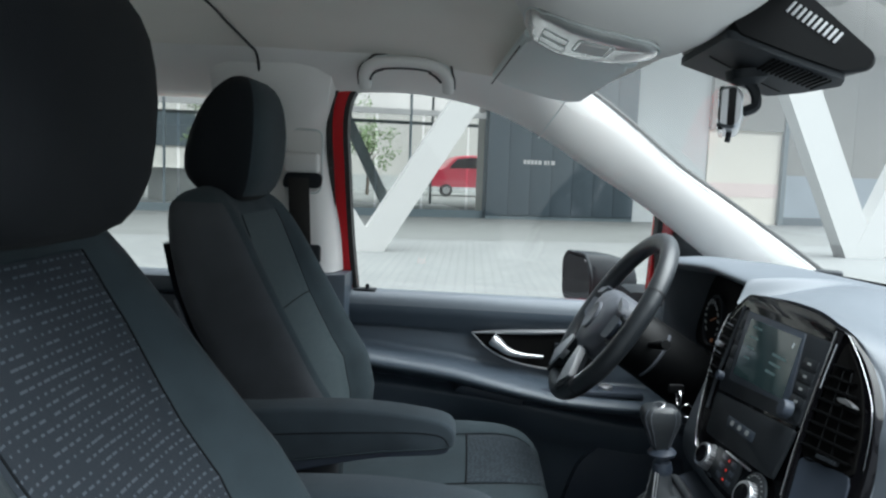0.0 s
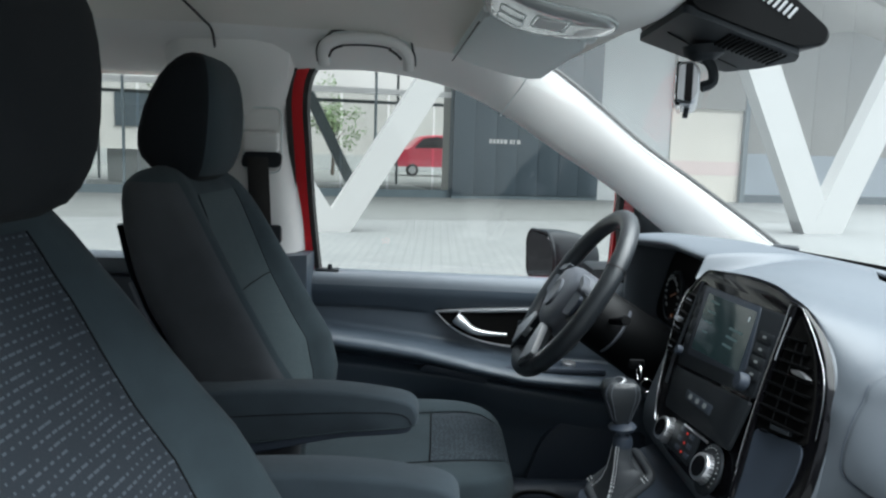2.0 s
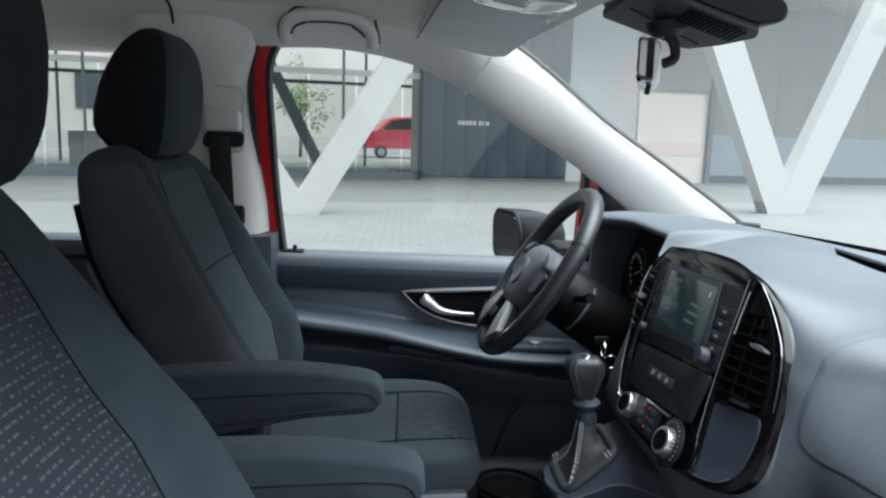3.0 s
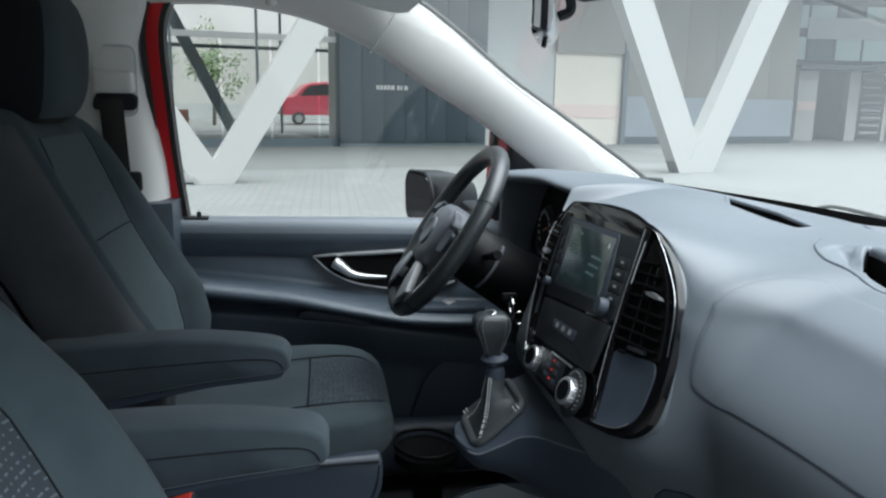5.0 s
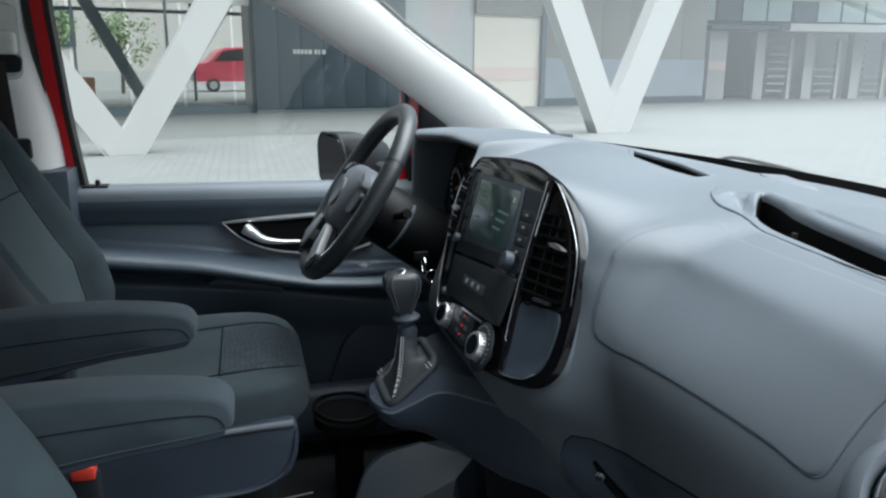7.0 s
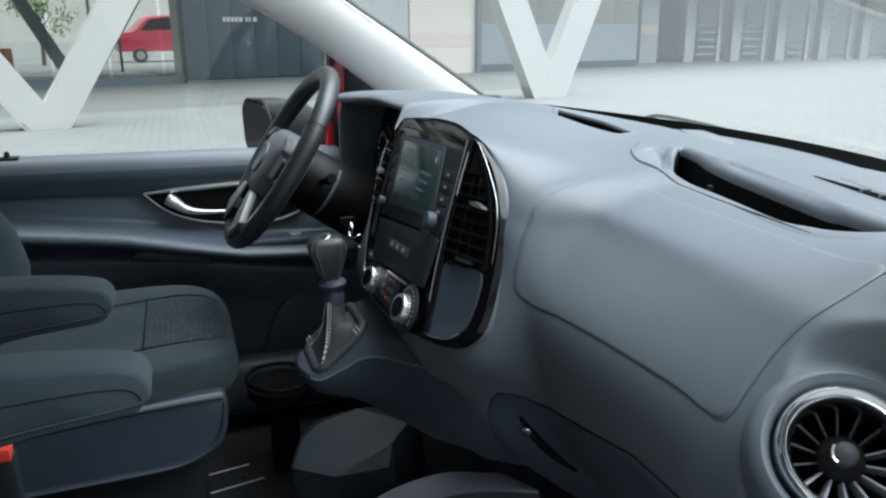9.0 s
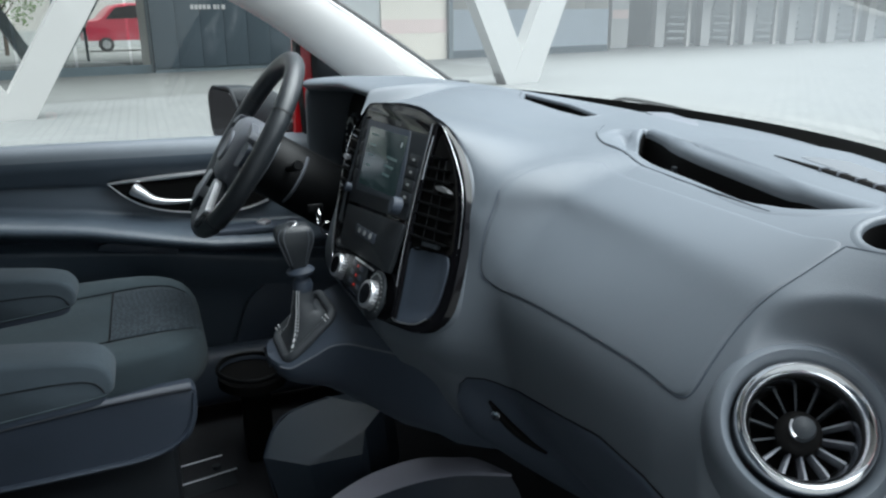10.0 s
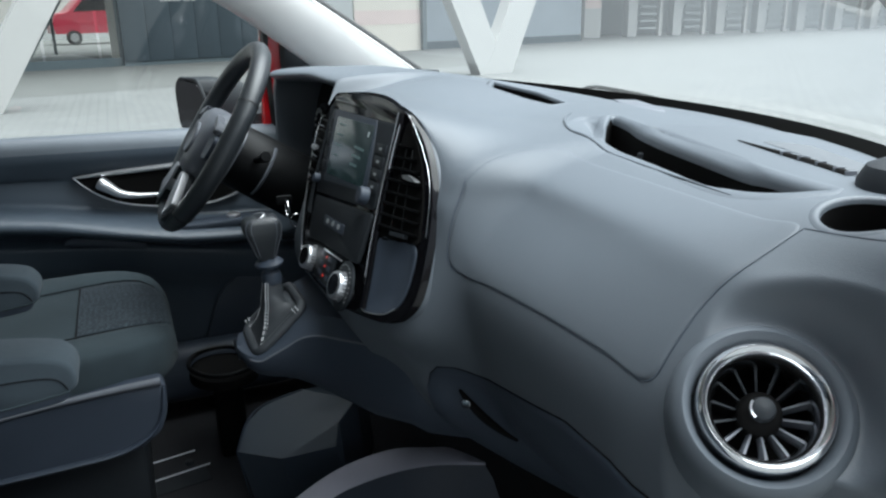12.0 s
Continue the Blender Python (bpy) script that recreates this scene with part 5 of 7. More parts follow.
rings = [[on_wheel(r * 1.15 * math.cos(a), r * math.sin(a) - 0.012, d) for a in np.linspace(-0.9, 0.9, 14)] for d, r in ((-0.098, 0.0592), (-0.100, 0.0622), (-0.104, 0.0596))]
bm = bmesh.new()
grid(bm, rings)
part("shroud_edge", bm, TRIMGREY, column)
part("wiper_stalk", tube(catmull([on_wheel(0.06, 0.0, -0.075), on_wheel(0.12, 0.012, -0.07), on_wheel(0.175, 0.022, -0.06)], 5), [0.006, 0.006, 0.006, 0.0065, 0.007, 0.0075, 0.008, 0.009, 0.0095, 0.0095, 0.008], 10), BLACKP, column)
part("turn_stalk", tube(catmull([on_wheel(-0.06, 0.0, -0.075), on_wheel(-0.12, 0.012, -0.07), on_wheel(-0.175, 0.022, -0.06)], 5), [0.006, 0.006, 0.006, 0.0065, 0.007, 0.0075, 0.008, 0.009, 0.0095, 0.0095, 0.008], 10), BLACKP, column)
keyset = thing("ignition_key", (1.0, 0.235, 1.01), "car key in the ignition with a steel key ring", "key")
part("key_head", box(0.975, 1.002, 0.234, 0.242, 0.998, 1.014, 0.003), BLACKP, keyset)
part("ring", tube([(0.992, 0.232 + 0.014 * math.cos(a), 0.992 + 0.014 * math.sin(a)) for a in np.linspace(0, 2 * math.pi, 24, endpoint=False)], 0.0013, 6, True), STEEL, keyset, "bright steel key ring")
part("ring", tube([(1.005 + 0.011 * math.cos(a), 0.225, 0.972 + 0.011 * math.sin(a)) for a in np.linspace(0, 2 * math.pi, 20, endpoint=False)], 0.0012, 6, True), STEEL, keyset, "bright steel key ring")


# ---- gear console ----
console = thing("gear_console", (1.0, 0.09, 0.7), "dark plastic gear console jutting out under the centre panel", "console")
rings = []
for x in (0.868, 0.872, 0.880, 0.893, 0.91, 0.93, 0.95, 0.97, 0.99, 1.01, 1.03, 1.05, 1.065, 1.09, 1.14, 1.24):
    nose = (1 - max(0, (0.893 - x) / 0.025) ** 2) ** 0.5 if x > 0.868 else 0.15
    near = straight([(0.868, 0.02), (0.90, 0.004), (0.96, -0.022), (1.00, -0.085), (1.035, -0.170), (1.06, -0.205), (1.10, -0.21), (1.24, -0.21)], x)
    far = straight([(0.868, 0.14), (0.93, 0.148), (1.00, 0.17), (1.05, 0.19), (1.24, 0.19)], x)
    mid = 0.078
    near, far = lerp(mid, near, nose), lerp(mid, far, nose)
    edge = straight([(0.868, 0.822), (0.895, 0.826), (0.96, 0.868), (1.00, 0.876), (1.035, 0.892), (1.06, 0.888), (1.10, 0.90), (1.24, 0.92)], x)
    top = straight([(0.868, 0.824), (0.893, 0.828), (0.965, 0.888), (1.01, 0.90), (1.05, 0.91), (1.24, 0.95)], x)
    foot = straight([(0.868, 0.815), (0.88, 0.795), (0.90, 0.782), (0.938, 0.775), (0.98, 0.765), (1.02, 0.762), (1.06, 0.77), (1.10, 0.74), (1.24, 0.70)], x)
    sec = [(near, edge), (near + 0.001, edge - 0.006), (near + 0.010, lerp(edge, foot, 0.5)), (near + 0.030, lerp(edge, foot, 0.85)), (near + 0.055, foot), (far - 0.04, foot), (far - 0.01, foot + 0.02), (far, lerp(edge, foot, 0.4)), (far - 0.004, edge), (far - 0.02, top), (mid, top), (near + 0.035, top), (near + 0.006, edge + 0.004)]
    rings.append([Vector((x, y, z)) for y, z in sec])
part("body", loft(rings), LOWER, console, "", 32)
# highlight along the near edge, made as a paler bead
part("edge_bead", tube(catmull([r[0] + Vector((0, 0.001, 0)) for r in rings[2:13]], 3), 0.0016, 6), TRIMGREY, console, "paler bead for the highlight along the edge")

# ---- gear lever with its stitched boot on a slanting pad ----
lever = thing("gear_lever", (0.93, 0.08, 0.85), "gear lever with black leather knob and stitched grey boot", "gear lever")
GC, GX, GY = Vector((0.930, 0.078, 0.860)), Vector((0, -1, 0)), Vector((0.748, 0, 0.664))
GN = GX.cross(GY).normalized()
GN = GN if GN.z > 0 else -GN
GT = Vector((0.931, 0.080, 0.928))
pad = [(p[0], p[1]) for p in rounded([(-0.056, -0.050), (0.056, -0.050), (0.056, 0.050), (-0.056, 0.050)], 0.022, 8)]
part("boot_rim", tube([GC + GX * a * 0.97 + GY * b * 0.97 + GN * 0.002 for a, b in pad], 0.0075, 10, True, up=GN), BOOT, lever, "padded grey leather rim", 70)
rings = []
for k in range(19):
    t = k / 18
    r = straight([(0, 1.0), (0.08, 0.86), (0.2, 0.62), (0.4, 0.43), (0.6, 0.345), (0.8, 0.30), (1.0, 0.265)], t)
    ring = []
    for j, (a, b) in enumerate(pad):
        ang = math.atan2(b, a)
        fold = 1 + 0.13 * (1 - t) * min(1, t * 6) * math.cos(4 * ang) + 0.05 * min(1, t * 5) * (1 - 0.6 * t) * math.sin(7 * ang + 9 * t) + 0.03 * math.sin(26 * t + 2 * ang) * min(1, t * 5) * (1 - t)
        c = GC.lerp(GT, t)
        flat = smooth_step(t * 1.4)
        up = GY.lerp(Vector((1, 0, 0)), flat)
        round_r = 0.052
        aa, bb = lerp(a, round_r * math.cos(ang), flat), lerp(b, round_r * math.sin(ang), flat)
        ring.append(c + (GX * aa + up * bb) * r * fold)
    rings.append(ring)
part("boot", loft(rings), BOOT, lever, "grey leather boot in loose folds", 70)
for j0, side in ((5, -1), (5, 1), (13, -1), (13, 1), (50, 1)):
    line = []
    for k, ring in enumerate(rings[1:-1]):
        p = ring[j0 % len(pad)]
        c = GC.lerp(GT, (k + 1) / 18)
        out = (p - c).normalized()
        across = out.cross(Vector((0, 0, 1))).normalized()
        line.append(p + out * 0.0012 + across * side * 0.0024)
    fine = catmull(line, 4)
    part("stitching", merged(*[tube([fine[i], fine[i + 1], fine[i + 2]], 0.0008, 4) for i in range(0, len(fine) - 3, 3)]), THREAD, lever, "pale stitching")
for b in (0.034, 0.040):
    part("rim_stitching", tube([GC + GX * 0.047 + GY * b + GN * 0.010, GC + GX * 0.054 + GY * b + GN * 0.0128, GC + GX * 0.062 + GY * b + GN * 0.008], 0.0008, 4), THREAD, lever, "pale stitching")
    part("rim_stitching", tube([GC - GX * 0.047 - GY * b + GN * 0.010, GC - GX * 0.054 - GY * b + GN * 0.0128, GC - GX * 0.062 - GY * b + GN * 0.008], 0.0008, 4), THREAD, lever, "pale stitching")
part("collar", turned([(0.0145, -0.006), (0.0155, 0.0), (0.014, 0.010), (0.0095, 0.014), (0.0095, 0.018), (0.020, 0.022), (0.0215, 0.026), (0.019, 0.029), (0.0115, 0.033), (0.011, 0.04)], GT - Vector((0, 0, 0.003)), (-0.08, 0, 1), 28), SHELL, lever, "dark reverse-lock collar")
rings = []
for z, x0, x1, b in ((0.957, 0.914, 0.937, 0.0105), (0.963, 0.911, 0.940, 0.0125), (0.975, 0.906, 0.943, 0.0160), (0.988, 0.901, 0.947, 0.0195), (0.998, 0.8965, 0.950, 0.0220), (1.008, 0.894, 0.951, 0.0228), (1.016, 0.8955, 0.9495, 0.0220), (1.0215, 0.900, 0.946, 0.0195), (1.024, 0.909, 0.938, 0.0120)):
    rings.append([Vector(((x0 + x1) / 2 + (x1 - x0) / 2 * math.copysign(abs(math.cos(t)) ** 0.42, math.cos(t)), 0.08 + b * math.copysign(abs(math.sin(t)) ** 0.42, math.sin(t)), z)) for t in np.linspace(0, 2 * math.pi, 36, endpoint=False)])
part("knob", loft(rings), LEATHER, lever, "black leather knob with piped seams", 60)
for j in (22, 25, 29, 32):
    part("knob_seam", tube(catmull([r[j] + (r[j] - sum(r, Vector()) / 36).normalized() * 0.0004 for r in rings[1:-1]], 3), 0.0006, 5), TRIMGREY, lever)
part("knob_cap", turned([(0.0150, -0.004), (0.0150, 0.0012), (0.0138, 0.002), (0.0125, 0.0016), (0.0, 0.0018)], (0.915, 0.078, 1.0215), (-0.38, -0.05, 0.92), 28), SILVER, lever, "silver shift pattern cap")
part("cap_plate", turned([(0.0115, 0.0), (0.0115, 0.0024), (0.0, 0.0026)], (0.915, 0.078, 1.0213), (-0.38, -0.05, 0.92), 24), MATT, lever)

# ---- floor between the seats ----
floor_bin = thing("floor_bin", (1.0, 0.3, 0.4), "dark plastic storage moulding with faceted sides on the cab floor", "storage bin")
top = [(0.875, 0.32, 0.50), (0.901, 0.345, 0.545), (0.943, 0.378, 0.558), (1.026, 0.404, 0.56), (1.16, 0.40, 0.56), (1.115, 0.315, 0.56), (1.061, 0.252, 0.555), (1.055, 0.26, 0.50), (0.950, 0.26, 0.50)]
bm = bmesh.new()
vt = [bm.verts.new(p) for p in top]
bm.faces.new((vt[0], vt[1], vt[2], vt[3], vt[5], vt[6], vt[7], vt[8]))
bm.faces.new((vt[3], vt[4], vt[5]))
foot = [bm.verts.new((lerp(1.02, p[0], 0.97) + 0.02, p[1] + 0.005 if p[1] > 0.3 else p[1] + 0.02, 0.385)) for p in top]
for i in range(len(top)):
    j = (i + 1) % len(top)
    bm.faces.new((vt[i], foot[i], foot[j], vt[j]))
part("moulding", bm, DOORP, floor_bin, "", 10)
part("edge", tube(catmull(top[:4], 5), 0.0022, 6), SHELL, floor_bin, "slim rounded edge bead")
part("edge", tube([top[0], (0.893, 0.325, 0.385)], 0.0018, 6), SHELL, floor_bin, "slim rounded edge bead")
part("edge", tube([top[5], top[6]], 0.0018, 6), SHELL, floor_bin, "slim rounded edge bead")
HUMP = material("lilac_grey_vinyl", (0.44, 0.44, 0.51), 0.7, grain=0.5, grain_size=700, mottle=0.12)
outer = catmull([(0.90, 0.06, 0), (0.939, 0.104, 0), (1.035, 0.162, 0), (1.139, 0.182, 0), (1.211, 0.158, 0), (1.248, 0.137, 0), (1.283, 0.063, 0)], 6)
inner = catmull([(0.93, 0.02, 0), (1.001, 0.076, 0), (1.057, 0.095, 0), (1.123, 0.103, 0), (1.18, 0.098, 0), (1.22, 0.085, 0), (1.279, 0.058, 0)], 6)
rows = [[(p.x, p.y + 0.008, 0.385) for p in outer], [(p.x, p.y + 0.004, 0.50) for p in outer], [(p.x, p.y, 0.515) for p in outer], [(*p.lerp(q, 0.12).xy, 0.520) for p, q in zip(outer, inner)], [(*p.lerp(q, 0.9).xy, 0.522) for p, q in zip(outer, inner)], [(*q.xy, 0.518) for q in inner], [(q.x + 0.01, q.y - 0.012, 0.495) for q in inner], [(q.x + 0.03, q.y - 0.06, 0.385) for q in inner]]
step = thing("floor_step", (1.1, 0.08, 0.39), "lilac grey curved step moulding in the footwell", "floor step")
for name, first, last in (("back_face", 0, 3), ("tread", 2, 6), ("riser", 5, 8)):
    bm = bmesh.new()
    grid(bm, [[Vector(p) for p in r] for r in rows[first:last]])
    part(name, bm, SHELL if name == "riser" else HUMP, step, "", 50)
holder = thing("cup_holder", (0.86, 0.50, 0.55), "dark plastic cup holder tray low between seat and pedals", "cup holder")
loop = catmull([(0.815, 0.53, 0.6), (0.84, 0.475, 0.6), (0.882, 0.454, 0.6), (0.92, 0.462, 0.6), (0.952, 0.494, 0.6), (0.95, 0.55, 0.6), (0.90, 0.60, 0.6), (0.84, 0.59, 0.6)], 5, True)
part("cup_ring", tube(loop, 0.0045, 8, True, flat=1.2), BLACKP, holder)
part("tray", slab([(p.x, p.y) for p in loop], (0, 0, 0.585), (1, 0, 0), (0, 1, 0), 0.02), VOID, holder)
part("stand", box(0.86, 0.92, 0.50, 0.56, 0.38, 0.57, 0.01), VOID, holder)
rail = thing("seat_rail", (0.55, 0.45, 0.4), "black steel seat runner on the floor, with bright lips for its highlights", "seat rail")
part("channel", slab([(0.30, 0.352), (0.829, 0.436), (0.822, 0.500), (0.30, 0.412)], (0, 0, 0.382), (1, 0, 0), (0, 1, 0), 0.034), MATT, rail)
# thin bright tubes imitate the highlights on the runner's edges
part("highlight_lip", tube([Vector((0.40, 0.427, 0.420)), Vector((0.632, 0.467, 0.420)), Vector((0.805, 0.497, 0.420))], 0.0018, 6), SATIN, rail)
part("highlight_lip", tube([Vector((0.70, 0.408, 0.420)), Vector((0.768, 0.421, 0.420)), Vector((0.829, 0.433, 0.420))], 0.0018, 6), SATIN, rail)
part("bolt", turned([(0.009, 0), (0.009, 0.008), (0, 0.008)], (0.79, 0.455, 0.416), (0, 0, 1), 6), MATT, rail)


# ---- front seats ----
def front_seat(y0, m, dx, hx, label, front, cloth, cushion_x=0.0, cushion_z=0.0, cushion_w=1.0):
    """m: the side of the seat (along y) that faces the middle of the van. dx: how far the seat is slid forward; hx: the headrest's shift.
    front: (z, x) of the bolsters' ridge, from the cushion up. cloth: that of the backrest's centre panel."""
    seat = thing("front_seat", (0.5 + dx, y0, 0.4), label, "car seat", "front seats")

    def at(x, w, z):
        return Vector((x + dx, y0 + m * w, z))

    rear = [(0.72, 0.30), (0.90, 0.255), (1.033, 0.190), (1.079, 0.162), (1.145, 0.134), (1.229, 0.112), (1.284, 0.104), (1.30, 0.107), (1.312, 0.120), (1.320, 0.142)]
    half = [(0.72, 0.215), (0.85, 0.232), (1.00, 0.236), (1.12, 0.232), (1.20, 0.224), (1.26, 0.210), (1.29, 0.192), (1.31, 0.16), (1.322, 0.12)]
    dent = [(0.72, 0.040), (0.9, 0.055), (1.1, 0.045), (1.22, 0.024), (1.29, 0.008), (1.322, 0.0)]
    zs = list(np.linspace(0.72, 1.25, 24)) + [1.262, 1.274, 1.285, 1.295, 1.304, 1.311, 1.317, 1.321]

    def section(z):
        xf, xr, hw, dn = straight(front, z), straight(rear, z), straight(half, z), straight(dent, z)
        th = max(0.02, xf - xr)
        xf = xr + th
        pts = [(xr, -hw * 0.80), (xr + 0.010, -hw * 0.94), (xr + th * 0.25, -hw), (xr + th * 0.60, -hw * 1.0), (xf - th * 0.16, -hw * 0.985), (xf - 0.006, -hw * 0.93), (xf, -hw * 0.83), (xf - dn * 0.30, -hw * 0.70), (xf - dn * 0.85, -hw * 0.58), (xf - dn, -hw * 0.45), (xf - dn, -hw * 0.22)]
        pts = pts + [(xf - dn - 0.002, 0)] + [(x, -w) for x, w in pts[::-1]]
        return catmull([(x, w, 0) for x, w in pts], 3) + [Vector((xr - 0.008, hw * 0.4, 0)), Vector((xr - 0.010, 0, 0)), Vector((xr - 0.008, -hw * 0.4, 0))]

    rows = [section(z) for z in zs]
    part("backrest", loft([[at(p.x, p.y, z) for p in row] for row, z in zip(rows, zs)]), CLOTH_FRONT, seat, "dark green-grey cloth backrest", 70)
    # the flanks, from the rear edge to the ridge of the bolster
    last = len(rows[0]) - 4
    for name, ids in (("flank", range(2, 17)), ("flank", range(last - 16, last - 1))):
        bm = bmesh.new()
        grid(bm, [[at(row[i].x + (0.0012 if i in (ids[0], ids[-1]) else 0.0) * -1, row[i].y * (1.006 if i not in (ids[0], ids[-1]) else 0.995), z) for i in ids] for row, z in zip(rows[:-4], zs[:-4])])
        part(name, bm, CLOTH, seat, "dark cloth flank of the backrest", 70)
    # woven centre panel between the bolsters
    panel_rows = []
    woven_back = cloth is INSERT_BACK
    for z in np.linspace(0.80, 1.272, 28):
        slim = straight([(0.80, 0.66), (0.97, 0.76), (1.10, 0.90), (1.20, 1.0)], z) if woven_back else 1.0
        xf, hw, dn = max(straight(front, z), straight(rear, z) + 0.02), straight(half, z), straight(dent, z)
        panel_rows.append([at(xf - dn * k + d, hw * f * slim, z) for f, k, d in ((-0.60, 0.80, -0.003), (-0.575, 0.86, 0.0022), (-0.52, 0.95, 0.0025), (-0.4, 1.0, 0.0026), (-0.2, 1.0, 0.0026), (0, 1.02, 0.0022), (0.2, 1.0, 0.0026), (0.4, 1.0, 0.0026), (0.52, 0.95, 0.0025), (0.575, 0.86, 0.0022), (0.60, 0.80, -0.003))])
    bm = bmesh.new()
    grid(bm, panel_rows)
    part("back_insert", bm, cloth, seat, "dark cloth centre panel with woven pale dashes" if woven_back else "plain dark green-grey cloth centre panel", 70)
    for k in (1, -2):
        part("seam", tube([row[k] + Vector((0.0004, 0, 0)) for row in panel_rows], 0.0011, 5), CLOTH_HEAD, seat)
    cross = panel_rows[17] if not woven_back else panel_rows[9]
    part("cross_seam", tube([p + Vector((0.0004, 0, 0)) for p in cross[1:-1]], 0.0014, 5), CLOTH_HEAD, seat)
    # hard rear shell with its paler edge
    part("back_shell", tube([at(straight(rear, z) - 0.008, straight(half, z) * 0.90, z) for z in np.linspace(0.80, 1.13, 16)], 0.0045, 6), TRIMGREY, seat, "pale grey plastic edge of the rear shell")
    part("shell_panel", loft([[at(straight(rear, z) - 0.012 - e, w * straight(half, z), z) for e, w in ((0, -0.84), (0.012, -0.7), (0.016, 0), (0.012, 0.7), (0, 0.84), (-0.01, 0))] for z in np.linspace(0.74, 1.22, 12)]), SHELL, seat, "dark plastic rear shell")

    # headrest: upright front, rear falling forwards to a narrow crown
    keys = [(1.292, 0.178, 0.212, 0.086), (1.303, 0.150, 0.231, 0.104), (1.318, 0.130, 0.243, 0.116), (1.335, 0.115, 0.251, 0.124), (1.352, 0.109, 0.256, 0.129), (1.380, 0.110, 0.260, 0.131), (1.420, 0.121, 0.262, 0.130), (1.450, 0.134, 0.260, 0.126), (1.475, 0.148, 0.256, 0.120), (1.494, 0.163, 0.249, 0.111), (1.508, 0.179, 0.240, 0.099), (1.517, 0.193, 0.229, 0.084), (1.5215, 0.204, 0.217, 0.062)]
    rings = []
    for z, r, f, wide in keys:
        ring = []
        for a in np.linspace(0, 2 * math.pi, 44, endpoint=False):
            c, s = math.cos(a), math.sin(a)
            x = (r + f) / 2 + (f - r) / 2 * math.copysign(abs(c) ** 0.62, c)
            ring.append(at(x + hx - 0.006 * abs(s) ** 3, wide * math.copysign(abs(s) ** 0.55, s), z))
        rings.append(ring)
    part("headrest", loft(rings), CLOTH_HEAD, seat, "padded black headrest", 75)
    bm = bmesh.new()
    grid(bm, [[ring[k % 44] + Vector((0.0014 if abs(k) < 6 else -0.001, 0, 0)) for k in range(-6, 7)] for ring in rings[1:-1]])
    part("headrest_front", bm, CLOTH_HEAD if woven_back else CLOTH_FRONT, seat, "dark cloth front of the headrest", 75)
    for w in (-0.06, 0.06):
        part("headrest_post", tube([at(0.150, w, 1.285), at(0.146, w, 1.345)], 0.0055, 10), STEEL, seat, "bright steel post")

    # cushion, rounded in plan at its front
    def seat_at(x, w, z):
        return at(x + cushion_x, w * cushion_w, z + cushion_z)

    outline = [(0.34, 0.775, 0.70, 0.205), (0.40, 0.786, 0.70, 0.222), (0.50, 0.792, 0.70, 0.230), (0.58, 0.797, 0.705, 0.231), (0.64, 0.802, 0.708, 0.227), (0.69, 0.805, 0.71, 0.219), (0.72, 0.805, 0.713, 0.208), (0.745, 0.802, 0.716, 0.193), (0.765, 0.796, 0.720, 0.174), (0.779, 0.786, 0.725, 0.153), (0.788, 0.773, 0.731, 0.132), (0.792, 0.757, 0.738, 0.115)]
    rings = []
    for x, zt, zb, hw in outline:
        side = 0.010 * (1 - smooth_step((x - 0.55) / 0.2))
        pts = [(-hw * 0.95, zb), (-hw, zb + 0.02), (-hw, zt - 0.022), (-hw * 0.965, zt - 0.004 + side * 0.5), (-hw * 0.85, zt + side), (-hw * 0.64, zt + side * 0.4), (-hw * 0.55, zt - 0.003), (-hw * 0.3, zt)]
        pts = pts + [(0, zt + 0.001)] + [(-w, z) for w, z in pts[::-1]]
        rings.append([seat_at(x, p.x, p.y) for p in catmull([(w, z, 0) for w, z in pts], 3)])
    part("cushion", loft(rings), CLOTH_FRONT, seat, "dark green-grey cloth seat cushion", 70)
    top = [(x, zt) for x, zt, _, _ in outline]
    rows = []
    for x in np.linspace(0.638, 0.786, 16):
        wide = straight([(0.638, 0.128), (0.70, 0.128), (0.745, 0.118), (0.77, 0.098), (0.786, 0.07)], x)
        rows.append([seat_at(x, wide * f, straight(top, x) + 0.0040 - (0.006 if abs(f) > 0.97 else 0) - 0.0035 * abs(f)) for f in (-1, -0.96, -0.8, -0.4, 0, 0.4, 0.8, 0.96, 1)])
    bm = bmesh.new()
    grid(bm, rows)
    part("cushion_insert", bm, INSERT_SEAT, seat, "dark woven cushion panel", 70)
    part("cushion_seam", tube([seat_at(0.636, 0.13 * f, 0.8005 + 0.002 * (1 - abs(f))) for f in np.linspace(-1, 1, 10)], 0.0018, 5), CLOTH_HEAD, seat)
    for s in (-1, 1):
        part("cushion_seam", tube([seat_at(x, s * straight([(0.42, 0.131), (0.70, 0.131), (0.745, 0.121), (0.77, 0.10)], x), straight(top, x) + 0.0005) for x in np.linspace(0.42, 0.77, 14)], 0.0012, 5), CLOTH_HEAD, seat)

    # plastic side covers with a raised rim along the lower edge
    out = rounded([(0.22, 0.622), (0.48, 0.624), (0.603, 0.627), (0.672, 0.631), (0.716, 0.641), (0.747, 0.663), (0.760, 0.697), (0.763, 0.735), (0.757, 0.752), (0.62, 0.7455), (0.45, 0.7285), (0.22, 0.705)], 0.012)
    low_rim = [(0.30, 0.630), (0.48, 0.632), (0.603, 0.635), (0.668, 0.638), (0.708, 0.648), (0.738, 0.668), (0.752, 0.700), (0.757, 0.740)]
    top_rim = [(0.30, 0.7135), (0.45, 0.7285), (0.54, 0.7375), (0.62, 0.7455), (0.70, 0.7500), (0.755, 0.7515)]
